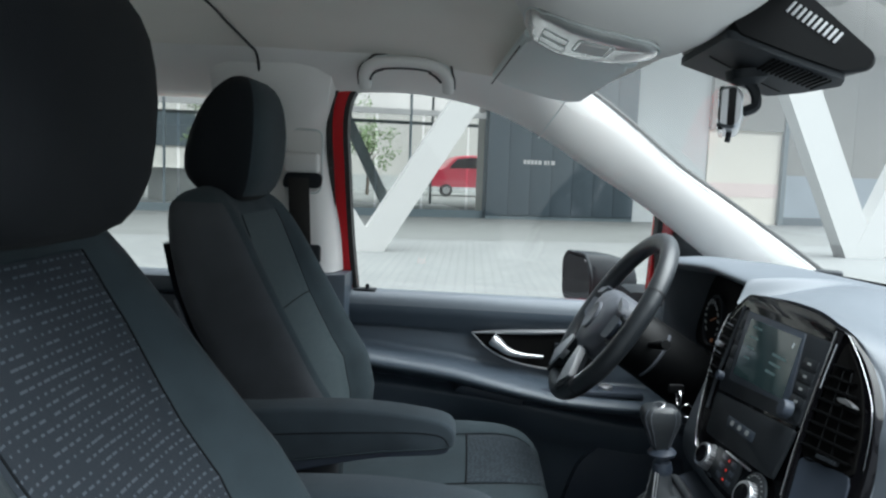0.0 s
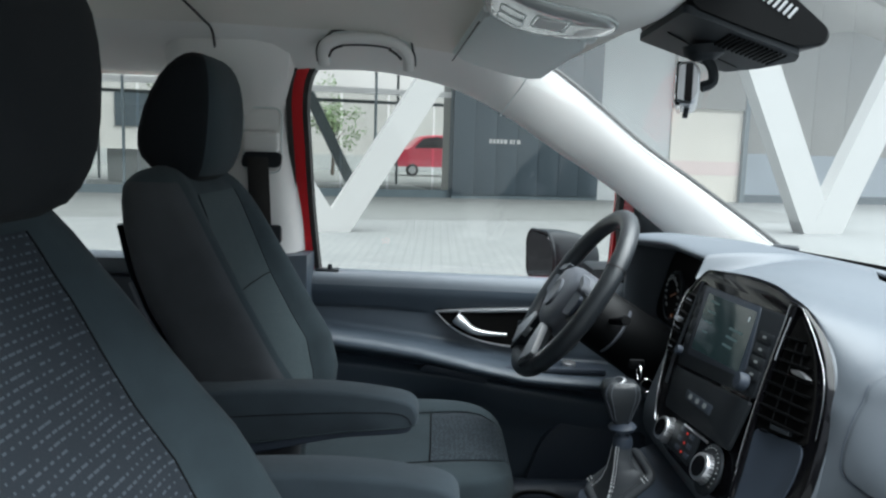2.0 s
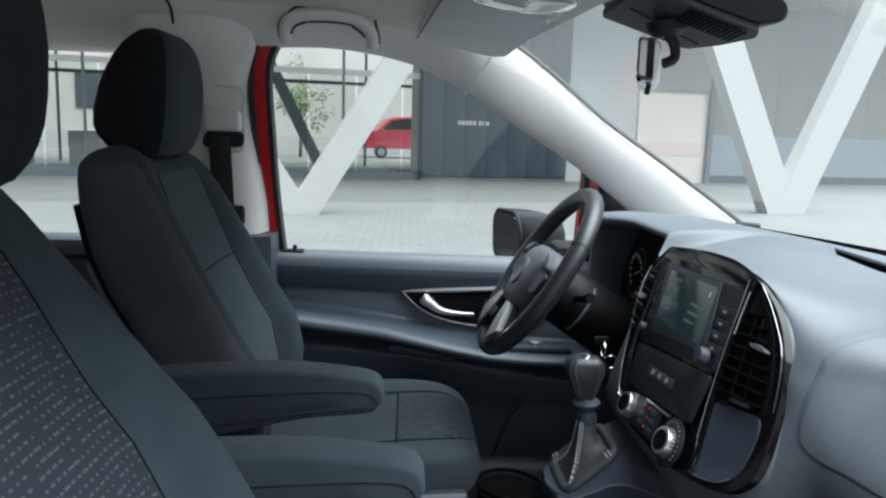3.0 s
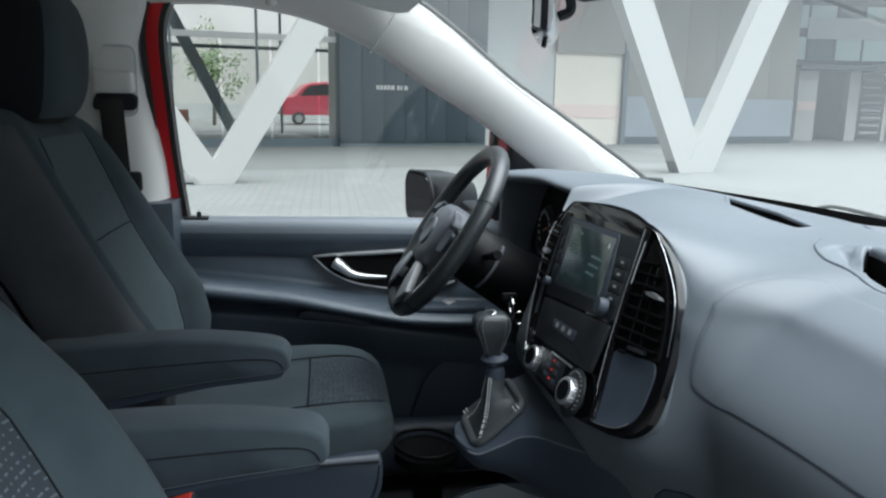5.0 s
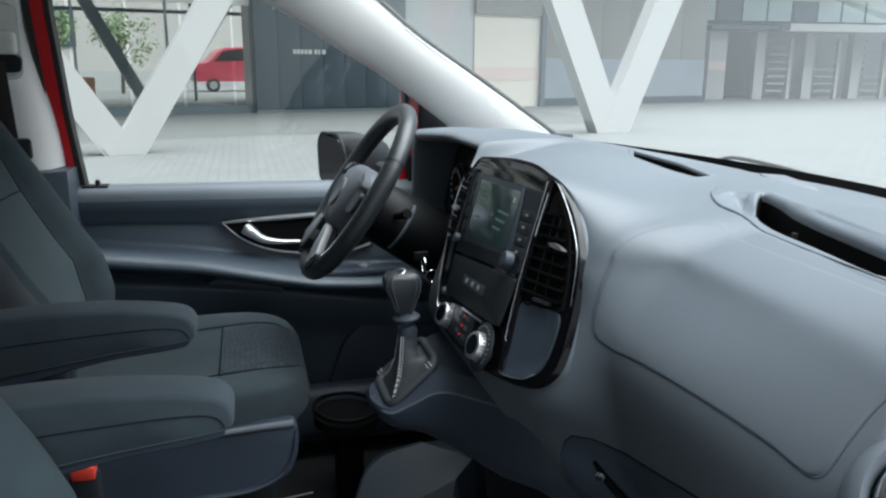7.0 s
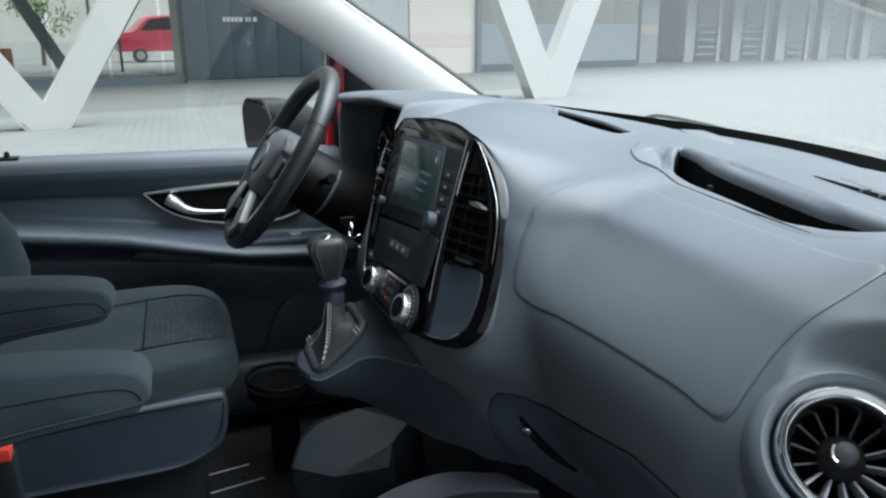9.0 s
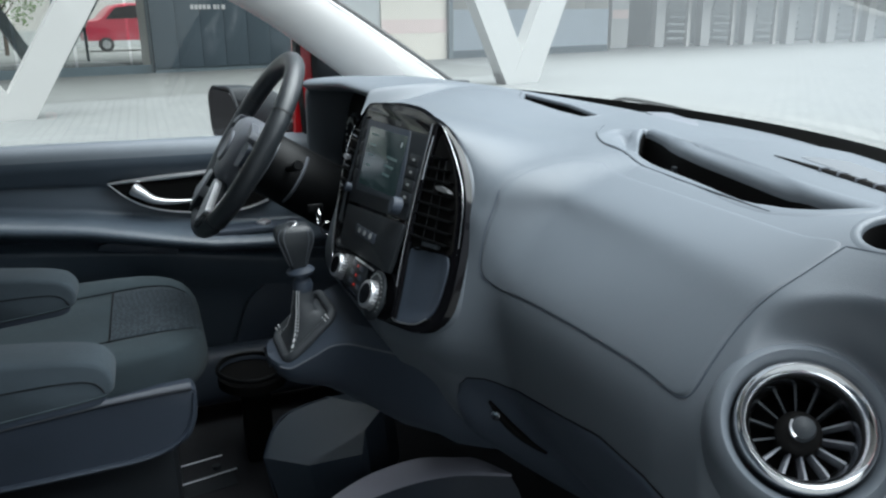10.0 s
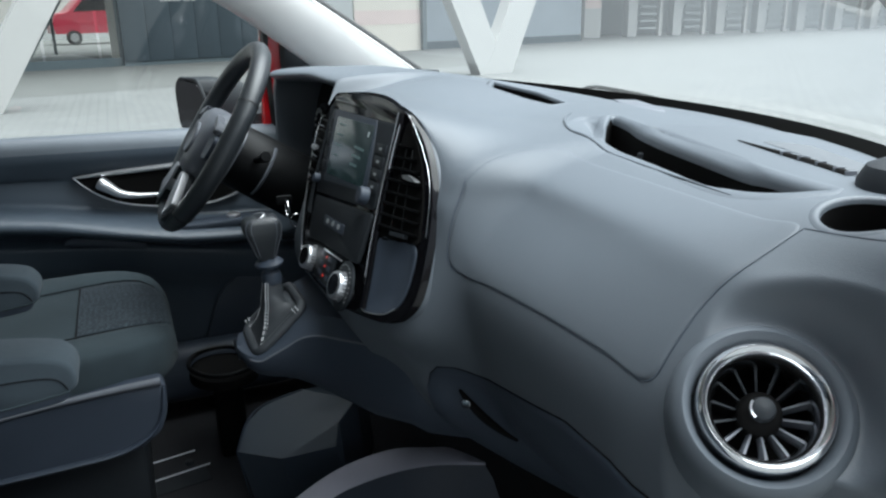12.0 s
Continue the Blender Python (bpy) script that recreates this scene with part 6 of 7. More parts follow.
    for flip in (1, -1):
        sgn, y = m * flip, y0 + m * flip * 0.245 * cushion_w
        bm = slab(out if sgn < 0 else [(-x, z) for x, z in out], (dx + cushion_x, y, cushion_z), (1, 0, 0) if sgn < 0 else (-1, 0, 0), (0, 0, 1), 0.03, 0.006)
        cover = part("side_cover", bm, SHELL, seat, "dark plastic side cover")
        part("lower_rim", tube([Vector((p.x + dx + cushion_x, y + sgn * 0.0015, p.z + cushion_z)) for p in catmull([(x, 0, z) for x, z in low_rim], 5)], [0.0075] * 24 + [0.0075 - 0.0005 * i for i in range(12)], 8, flat=0.6), SHELL, cover, "raised rim of the cover", 60)
        # pale strip paints the soft highlight along the cover's top
        part("upper_rim", tube([Vector((p.x + dx + cushion_x, y + sgn * 0.0010, p.z + cushion_z)) for p in catmull([(x, 0, z) for x, z in top_rim], 5)], [0.0015 + 0.00022 * i for i in range(26)], 8), TRIMGREY, cover, "upper edge, coloured pale for its highlight", 60)
    part("pedestal", box(0.30 + dx, 0.72 + dx + cushion_x, y0 - 0.19, y0 + 0.19, 0.382, 0.705 + cushion_z, 0.02), MATT, seat, "black seat base")

    # padded armrest folded down on the inner side
    pad = [(0.235, 0.962), (0.302, 0.975), (0.40, 0.981), (0.48, 0.981), (0.555, 0.974), (0.596, 0.966), (0.611, 0.954), (0.615, 0.938), (0.608, 0.926), (0.58, 0.922), (0.48, 0.911), (0.36, 0.893), (0.235, 0.874)]
    foot = [(0.28, 0.884), (0.36, 0.897), (0.48, 0.915), (0.58, 0.926), (0.604, 0.929), (0.605, 0.922), (0.594, 0.9135), (0.55, 0.9085), (0.477, 0.900), (0.36, 0.873), (0.28, 0.855)]

    def arm_body(shape, w0, w1, r):
        outline = [(p.x, p.y) for p in catmull([(a, b, 0) for a, b in shape], 4, True)]
        seq = [(w0, r), (w0 + 0.25 * r, 0.3 * r), (w0 + r, 0.0), (w1 - r, 0.0), (w1 - 0.25 * r, 0.3 * r), (w1, r)]
        return loft([[at(0.45 + (x - 0.45) * (1 - ins / 0.19), w, 0.93 + (z - 0.93) * (1 - ins / 0.045)) for x, z in outline] for w, ins in seq])

    armrest = part("armrest", arm_body(pad, 0.226, 0.292, 0.007), CLOTH_ARM, seat, "padded grey cloth armrest", 50)
    part("armrest_base", arm_body(foot, 0.229, 0.289, 0.005), SHELL, armrest, "dark plastic armrest underside", 50)
    for w in (0.2256, 0.2924):
        part("armrest_seam", tube(catmull([at(x, w, z) for x, z in ((0.26, 0.930), (0.40, 0.941), (0.52, 0.9475), (0.575, 0.9475), (0.596, 0.942), (0.604, 0.930))], 4), 0.0009, 5), CLOTH_HEAD, armrest)
        part("welt", tube(catmull([at(x, w, z) for x, z in ((0.28, 0.882), (0.36, 0.8945), (0.48, 0.9125), (0.58, 0.9235), (0.606, 0.9275))], 4), 0.0013, 5), CLOTH_FRONT, armrest, "piped lower edge")
    part("armrest_pivot", turned([(0.035, -0.02), (0.035, 0.02), (0.03, 0.026), (0, 0.026)], at(0.27, 0.225, 0.915), (0, m, 0), 24), SHELL, armrest)
    return seat


DRIVER_RIDGE = [(0.72, 0.41), (0.82, 0.420), (0.884, 0.425), (0.957, 0.408), (1.006, 0.376), (1.082, 0.334), (1.167, 0.287), (1.241, 0.246), (1.28, 0.220), (1.30, 0.200), (1.313, 0.182), (1.321, 0.168)]
PASSENGER_RIDGE = [(0.72, 0.46), (0.82, 0.462), (0.882, 0.447), (0.94, 0.421), (1.00, 0.386), (1.045, 0.358), (1.087, 0.322), (1.139, 0.281), (1.20, 0.236), (1.25, 0.200), (1.28, 0.180), (1.30, 0.168), (1.321, 0.160)]
front_seat(0.41, -1, 0.0, -0.012, "dark grey cloth driver's seat with a folded-down armrest", DRIVER_RIDGE, INSERT_PLAIN)
front_seat(-0.42, 1, 0.058, 0.010, "dark grey patterned passenger seat with a folded-down armrest", PASSENGER_RIDGE, INSERT_BACK, -0.09, -0.065, 0.85)
buckle = thing("belt_buckle", (0.456, 0.05, 0.38), "black seat belt buckle with a red release button", "belt buckle")
part("case", box(0.436, 0.476, 0.036, 0.061, 0.60, 0.768, 0.006), MATT, buckle)
part("stalk", tube([(0.452, 0.049, 0.38), (0.454, 0.049, 0.50), (0.456, 0.049, 0.61)], 0.008, 8), MATT, buckle)
part("button", box(0.440, 0.472, 0.034, 0.058, 0.760, 0.780, 0.003), REDBTN, buckle, "red release button")

# ---- roof things ----
grab = thing("grab_handle", (0.47, 0.62, 1.58), "pale grey folding grab handle above the door", "grab handle")
pts = catmull([(0.383, 0.640, 1.538), (0.384, 0.618, 1.566), (0.405, 0.600, 1.584), (0.47, 0.592, 1.589), (0.53, 0.594, 1.583), (0.562, 0.610, 1.563), (0.566, 0.635, 1.533)], 6)
part("grip", tube(pts, [0.0125] * len(pts), 10, flat=0.8), TRIM, grab, "", 70)
# dark tubes stand for the shadow round the handle and behind its grip
part("gap", tube([(p.x - 0.013 * (p.x < 0.40) + 0.013 * (p.x > 0.55), p.y + 0.002, p.z + 0.0145 * (0.40 <= p.x <= 0.56) + 0.004) for p in pts[1:-1]], 0.0027, 6), RUBBER, grab, "dark strip for the shadow round the handle")
part("inner_shade", tube([(p.x + 0.012 * (p.x < 0.42) - 0.012 * (p.x > 0.53), p.y + 0.006, p.z - 0.0125) for p in pts[6:-6]], 0.0028, 6), RUBBER, grab, "dark strip for the shade behind the grip")
part("plate", tube([(p.x, p.y + 0.012, p.z + 0.007) for p in pts], 0.0135, 8, flat=0.8), VISOR, grab, "grey backing plate")
visor = thing("sun_visor", (0.75, 0.4, 1.58), "grey vinyl sun visor folded up against the roof", "sun visor")
rows = []
vis = rounded([(0.0, 0.0), (0.44, 0.0), (0.45, 0.165), (0.03, 0.172)], 0.055)
VO, VX, VY = Vector((0.662, 0.600, 1.553)), Vector((0.035, -0.33, 0.019)).normalized(), Vector((0.155, -0.0, -0.044)).normalized()
part("pad", slab([(a, b) for a, b in vis] if VX.cross(VY).z < 0 else [(a, b) for a, b in vis][::-1], VO, VX, VY, 0.016 * (1 if VX.cross(VY).z < 0 else -1), 0.005), VISOR, visor)
part("edge_gap", tube([VO + Vector((-0.003, 0.003, -0.002)), VO + VX * 0.18 + Vector((-0.004, 0, -0.002)), VO + VX * 0.36 + Vector((-0.005, 0, -0.001))], 0.0016, 6), RUBBER, visor, "dark gap along the hinge edge")
part("hinge", tube([VO + VX * 0.02 + Vector((0, 0, 0.012)), VO + VX * 0.40 + Vector((0, 0, 0.012))], 0.006, 8), VISOR, visor)
part("clip", box(0.845, 0.875, 0.165, 0.20, 1.536, 1.56, 0.005), VISOR, visor)

over = thing("roof_console", (0.82, 0.0, 1.58), "pale grey roof console with a clear reading lamp", "roof console")
rings = []
for k in range(15):
    t = k / 14
    y = lerp(0.185, -0.24, t)
    e = max(0.12, (1 - abs(2 * t - 1) ** 3.0) ** 0.6)
    prof = [(0.655, 1.63), (0.675, 1.60), (0.700, 1.558), (0.75, 1.531), (0.82, 1.521), (0.89, 1.530), (0.95, 1.560), (0.99, 1.60), (0.99, 1.64)]
    rings.append([Vector((lerp(0.83, p.x, 0.55 + 0.45 * e), y, 1.64 + (p.y - 1.64) * e)) for p in catmull([(x, z, 0) for x, z in prof], 4)])
part("pod", loft(rings), TRIM, over, "pale plastic pod", 60)
LENS = material("clear_lamp_plastic", (0.38, 0.39, 0.385), 0.12, spec=0.7, coat=0.6, mottle=0.1, mottle_size=20)


def pod_under(x, y, drop):
    return Vector((x, y, straight([(0.680, 1.590), (0.688, 1.575), (0.70, 1.558), (0.733, 1.5385), (0.764, 1.5285), (0.81, 1.5210), (0.84, 1.520)], x) + 0.9 * max(0, -y - 0.10) ** 1.5 - drop))


lens_edge = [(p.x, p.y) for p in catmull([(0.688, 0.03, 0), (0.689, -0.05, 0), (0.702, -0.105, 0), (0.742, -0.130, 0), (0.812, -0.128, 0), (0.843, -0.100, 0), (0.848, -0.035, 0), (0.800, 0.012, 0), (0.738, 0.045, 0), (0.702, 0.06, 0)], 5, True)]
rows = [[pod_under(lerp(0.750, x, r), lerp(-0.04, y, r), d) for x, y in lens_edge] for r, d in ((1.0, -0.004), (0.985, 0.0035), (0.95, 0.0055), (0.8, 0.006), (0.5, 0.006), (0.2, 0.006))]
bm = bmesh.new()
vs = grid(bm, rows, close_u=True)
bm.faces.new(vs[-1])
lens = part("lamp_lens", bm, LENS, over, "glossy clear reading lamp lens", 50)
part("lens_gap", tube([p - Vector((0, 0, 0.001)) for p in [pod_under(lerp(0.750, x, 1.012), lerp(-0.04, y, 1.012), 0.0) for x, y in lens_edge]], 0.0012, 5, True), VISOR, over)
for x0, x1, y0, y1 in ((0.708, 0.740, 0.028, -0.012), (0.708, 0.738, -0.018, -0.060), (0.748, 0.790, -0.020, -0.095)):
    frame_pts = rounded([(x0, y0), (x1, y0 - 0.012), (x1, y1 - 0.012), (x0, y1)], 0.006, 3)
    part("lens_facet", tube([pod_under(x, y, 0.0063) for x, y in frame_pts], 0.0009, 4, True), VISOR, lens)
part("lamp_bulb", loft([[pod_under(x, y, d) for x, y in rounded([(0.752, -0.026), (0.786, -0.036), (0.786, -0.098), (0.752, -0.088)], 0.01, 3)] for d in (0.003, 0.0072)]), TRIM, lens, "pale lamp plate")
part("pod_joint", tube(catmull([pod_under(0.817, -0.02, 0.0008), pod_under(0.824, -0.06, 0.0008), pod_under(0.832, -0.09, 0.0008), pod_under(0.845, -0.105, 0.0008)], 6), 0.0009, 5), VISOR, over)

house = thing("sensor_housing", (1.03, 0.0, 1.55), "black plastic camera and sensor housing on the windscreen top", "sensor housing")
wedge = rounded([(0.905, 1.605), (0.925, 1.538), (1.000, 1.512), (1.058, 1.494), (1.092, 1.500), (1.096, 1.516), (1.016, 1.580), (0.975, 1.615)], [0.004, 0.012, 0.004, 0.01, 0.008, 0.01, 0.006, 0.004], 4)
rings = [[Vector((lerp(1.0, x, f), y, lerp(1.56, z, f))) for x, z in wedge] for y, f in ((-0.121, 0.95), (-0.117, 0.99), (-0.108, 1.0), (0.09, 1.0), (0.10, 0.98), (0.105, 0.92))]
part("cover", loft(rings), BLACKP, house, "matt black angular cover", 40)
def under_plate(x, y, lift=0.0):
    """A place on the slanting underside of the housing."""
    return Vector((x, y, 1.4885 + 0.325 * max(0, 1.062 - x) - lift))


foot_plate = rounded([(0.920, -0.118), (1.060, -0.118), (1.082, -0.060), (1.072, 0.020), (1.052, 0.108), (0.924, 0.108)], 0.010, 4)
part("lower_plate", loft([[under_plate(x, y, l) for x, y in foot_plate] for l in (-0.008, 0.0, 0.0015)]), MATT, house, "dark grey lower plate", 40)
for k in range(13):
    x = lerp(0.984, 1.054, k / 12)
    part("vent_slat", tube([under_plate(x, -0.094, 0.0018), under_plate(x + 0.006, -0.026, 0.0018)], 0.0017, 5), VOID, house)
part("plate_joint", tube([under_plate(0.935, 0.0, 0.0018), under_plate(0.99, 0.03, 0.0018), under_plate(1.05, 0.05, 0.0018)], 0.0008, 4), VOID, house)
for k in range(10):
    t = k / 9
    p = Vector((0.984, -0.1212, 1.5635)).lerp(Vector((1.041, -0.1212, 1.5295)), t)
    part("vent_slat", tube([p, p + Vector((0.0095, -0.0004, 0.0115))], 0.0019, 6), SILVER, house, "pale vent slat")
rear_mirror = thing("rear_view_mirror", (0.97, 0.0, 1.455), "slim silver-edged rear view mirror on a black arm", "rear view mirror")
rings = []
for w, f in ((-0.105, 0.82), (-0.100, 0.95), (-0.09, 1.0), (0.10, 1.0), (0.11, 0.95), (0.115, 0.82)):
    rings.append([Vector((0.966 + f * a, w, 1.453 + f * b)) for a, b in rounded([(-0.012, -0.024), (0.010, -0.026), (0.016, -0.015), (0.015, 0.018), (0.006, 0.028), (-0.012, 0.026)], 0.006)])
part("housing", loft(rings), SILVER, rear_mirror, "silver grey housing", 50)
part("rim", slab(rounded([(-0.106, -0.026), (0.106, -0.026), (0.106, 0.027), (-0.106, 0.027)], 0.01), (0.9535, 0.005, 1.453), (0, -1, 0), (0, 0, 1), 0.006, 0.002), GLOSS, rear_mirror, "black rim")
part("mirror_glass", slab(rounded([(-0.103, -0.023), (0.103, -0.023), (0.103, 0.024), (-0.103, 0.024)], 0.009), (0.9525, 0.005, 1.453), (0, -1, 0), (0, 0, 1), 0.001), MIRROR, rear_mirror, "mirror glass")
part("dark_band", slab(rounded([(-0.004, -0.022), (0.005, -0.022), (0.005, 0.024), (-0.004, 0.024)], 0.003), (0.968, -0.1055, 1.453), (1, 0, 0), (0, 0, 1), 0.002), GLOSS, rear_mirror)
part("toggle", tube([(0.968, -0.02, 1.43), (0.966, -0.022, 1.415)], 0.0035, 8), MATT, rear_mirror)
part("arm", tube(catmull([(0.985, 0.0, 1.50), (0.998, 0.0, 1.483), (1.000, 0.0, 1.465), (0.985, 0.0, 1.457)], 6), 0.007, 8), MATT, rear_mirror, "black mirror arm")
part("arm_foot", turned([(0.028, 0), (0.026, 0.012), (0.014, 0.02), (0, 0.02)], (0.985, 0.0, 1.512), (0.1, 0, -1), 20), MATT, rear_mirror)

for o in rear_mirror.children:
    if o.name.split(".")[0] in ("housing", "rim", "mirror_glass", "dark_band", "toggle"):
        o.data.transform(Matrix.Translation((0.968, 0, 0)) @ Matrix.Rotation(radians(-18), 4, "Z") @ Matrix.Translation((-0.968, 0, 0)))

# ---- outside: forecourt, white V columns, facade ----
TURN_B = radians(13.8)
BD, BN = Vector((math.cos(TURN_B), math.sin(TURN_B), 0)), Vector((-math.sin(TURN_B), math.cos(TURN_B), 0))


def by_wall(u, v, z):
    """A place by the facade: u along it, v behind it."""
    return Vector((0, 20.9, 0)) + BD * u + BN * v + Vector((0, 0, z))


def wall_box(u0, u1, v0, v1, z0, z1, bevel=0.0):
    bm = box(u0, u1, v0, v1, z0, z1, bevel)
    for v in bm.verts:
        v.co = by_wall(v.co.x, v.co.y, v.co.z)
    return bm


def v_column(base, left, right, wide, deep0, apart=0.0):
    col = thing("v_column", base, "white painted steel V-shaped column standing on the forecourt", "column", "white V columns")
    for lean in (left, right):
        n = 2
        rings = []
        for z in (-0.05, 7.5):
            c = Vector(base) + BD * (lean * z + math.copysign(apart, lean)) + Vector((0, 0, z))
            w, deep = wide, (deep0 if lean < 0 else deep0 * 1.04)
            rings.append([c + BD * w / 2 + BN * deep / 2, c - BD * w / 2 + BN * deep / 2, c - BD * w / 2 - BN * deep / 2, c + BD * w / 2 - BN * deep / 2])
        part("leg", loft(rings), WHITE, col)
    part("foot", loft([[Vector(base) + BD * (a * (wide * 0.5 + apart) + lean * z) + BN * b * deep0 * 0.54 + Vector((0, 0, z)) for a, b, lean in ((1, 1, right), (-1, 1, left), (-1, -1, left), (1, -1, right))] for z in (-0.02, 0.55 * (apart + wide * 0.5))]), WHITE, col)
    return col


v_column((-1.07, 11.35, 0), -0.64, 0.63, 0.53, 0.30, -0.03)
v_column((8.0, 13.54, 0), -0.500, 0.465, 0.72, 0.30, 0.06)
v_column((-10.0, 9.2, 0), -0.66, 0.73, 0.36, 0.42)
bm = wall_box(-40, 30, -3.5, 8, 7.4, 8.2)
tagged(link("backdrop_soffit", bm, GREYWALL), "grey underside of the building above the columns", "building", kind="structure")

# cobbled strip before the facade
bm = bmesh.new()
grid(bm, [[by_wall(u, v, 0.004) for u in np.linspace(-30, 9, 14)] for v in (-6.9, 0.0)])
tagged(link("pavement", bm, COBBLE), "grey cobbled strip before the facade", "pavement", kind="structure")

facade = thing("glass_facade", by_wall(-8, 0, 0), "ground floor glass front with dark frames", "building")
part("plinth", wall_box(-30, 1.05, -0.05, 0.1, 0, 0.22), FRAMEM, facade)
for u in np.arange(-14.36, 1.2, 2.2):
    part("mullion", wall_box(u - 0.03, u + 0.03, -0.06, 0.06, 0.22, 7.4), FRAMEM, facade)
part("transom", wall_box(-30, 1.05, -0.05, 0.05, 2.86, 3.02), WHITE, facade, "white cross rail")
for u in np.arange(-14.0, 0.9, 1.32):
    p = part("pane", wall_box(u + 0.035, min(u + 1.285, 1.05), -0.006, 0.006, 0.22, 2.86), FACADE_GLASS, facade)
    p.visible_shadow = False
dark = thing("dark_wall", by_wall(4, 0, 0), "dark grey panelled wall block with vertical joints", "building")
for u in np.arange(1.05, 5.5, 0.65):
    part("panel", wall_box(u, u + 0.642, -0.25, 0.2, 0.12, 7.4, 0.006), PANEL, dark)
part("base", wall_box(1.05, 5.6, -0.22, 0.2, 0, 0.12), FRAMEM, dark)
sign = thing("wall_sign", by_wall(2.6, -0.26, 1.62), "small white sign lettering on the dark wall", "sign")
for k, (a, b) in enumerate(((2.12, 2.20), (2.23, 2.31), (2.34, 2.42), (2.45, 2.53), (2.56, 2.66), (2.74, 2.82), (2.85, 2.90), (2.96, 3.06))):
    part("letter_bar", wall_box(a, b, -0.27, -0.25, 1.61, 1.73), WHITE, sign)
hall = thing("hall_interior", by_wall(-6, 6, 0), "bright hall behind the glass with a second glass front", "building")
part("floor", wall_box(-30, 1.25, 0.2, 7.0, 0.0, 0.05), GREYWALL, hall)
part("side_wall", wall_box(1.05, 1.25, 0.25, 1.0, 0, 7.4), PALEWALL, hall)
for u in np.arange(-20.0, 1.2, 5.2):
    part("rear_mullion", wall_box(u - 0.04, u + 0.04, 7.0, 7.1, 0.0, 7.4), FRAMEM, hall)
part("rear_transom", wall_box(-30, 6, 7.0, 7.1, 3.0, 3.12), FRAMEM, hall)
for u, w, h, m in ((-9, 1.6, 1.1, GREYWALL), (-6.3, 0.5, 2.4, FRAMEM), (-3.9, 1.3, 0.9, ORANGE), (-11.5, 1.4, 1.6, TAUPE)):
    part("display", wall_box(u, u + w, 5.0, 5.7, 0.05, h, 0.03), m, hall)
yard = thing("rear_building", by_wall(0, 26, 0), "pale building across the yard behind the hall", "building")
part("wall", wall_box(-60, 9, 26, 27, 0, 9), PALEWALL, yard)
part("base", wall_box(-60, 9, 25.9, 26, 0, 0.9), GREYWALL, yard)
for u in np.arange(-40, 0, 4.0):
    part("window", wall_box(u, u + 2.2, 25.92, 26, 2.2, 4.2), PANEL, yard)
diag = thing("inner_brace", by_wall(-3.4, 2, 0), "dark slanting steel brace behind the glass", "brace")
part("brace", loft([[by_wall(-4.3 + a, 2.0 + b, 5.5) for a, b in ((0, 0), (0.35, 0), (0.35, 0.3), (0, 0.3))], [by_wall(-1.6 + a, 2.0 + b, 0.05) for a, b in ((0, 0), (0.35, 0), (0.35, 0.3), (0, 0.3))]]), FRAMEM, diag)


def parked_car(u, v, mat, label):
    car = thing("parked_car", by_wall(u, v, 0), label, "car")
    side = [(-2.1, 0.35), (-2.15, 0.70), (-2.0, 0.95), (-1.5, 1.02), (-0.9, 1.40), (-0.2, 1.50), (0.6, 1.46), (1.3, 1.10), (2.0, 0.92), (2.15, 0.65), (2.1, 0.35)]
    o = [(p.x, p.y) for p in catmull([(a, b, 0) for a, b in side], 4)]
    rings = [[by_wall(u + a * (1 if f < 0.9 else 1), v + w, 0.3 + (z * 1.42 - 0.3) * (1 - 0.03 * f)) for a, z in o] for w, f in ((-0.85, 1), (-0.75, 0), (0.75, 0), (0.85, 1))]
    part("body", loft(rings), mat, car, "", 40)
    win = [(-1.25, 1.02), (-0.8, 1.36), (-0.1, 1.43), (0.55, 1.39), (1.05, 1.06)]
    part("window", loft([[by_wall(u + a, v + w, z * 1.42) for a, z in win] for w in (-0.862, -0.84)]), GLOSS, car, "dark side windows")
    for a in (-1.35, 1.35):
        wh = part("wheel", turned([(0.32, -0.1), (0.32, 0.1), (0.2, 0.11), (0, 0.1)], by_wall(u + a, v - 0.80, 0.32), -BN, 28), TYRE, car)
        part("wheel_disc", turned([(0.2, 0.0), (0.19, 0.015), (0, 0.02)], by_wall(u + a, v - 0.90, 0.32), -BN, 20), SILVER, wh)
    return car


parked_car(4.9, 18.0, CARRED, "dark red car parked behind the glass front")

# behind the windscreen view: beige bay, taupe wall, low blue-grey wall, and the far entrance
bay = thing("beige_bay", by_wall(9.3, 0, 0), "pale beige wall bay with a faint reddish band", "building")
part("wall", wall_box(8.1, 10.6, 0.0, 0.3, 0, 2.9), BEIGE, bay)
part("band", wall_box(8.1, 10.6, -0.012, 0.0, 0.85, 1.28), PINKISH, bay, "faint reddish band")
# pale strip added where the windscreen mirrors the pale cabin trim
part("reflection_strip", wall_box(5.6, 8.1, 0.05, 0.3, 0, 7.4), GREYWALL, bay, "pale grey strip in place of a windscreen reflection")
part("lintel", wall_box(8.1, 10.6, -0.1, 0.3, 2.9, 7.4), TAUPE, bay, "taupe upper wall")
part("post", wall_box(10.6, 10.76, -0.15, 0.3, 0, 7.4), FRAMEM, bay, "dark slim post")
taupe = thing("grey_wall_block", by_wall(14, 0, 0), "taupe wall over a blue-grey base", "building")
for u in np.arange(10.76, 17.6, 1.24):
    part("panel", wall_box(u, u + 1.232, 0.02, 0.4, 1.57, 7.4, 0.01), TAUPE, taupe)
part("base", wall_box(10.76, 18.2, 0.0, 0.4, 0.25, 1.57), BASEWALL, taupe, "blue-grey base wall")
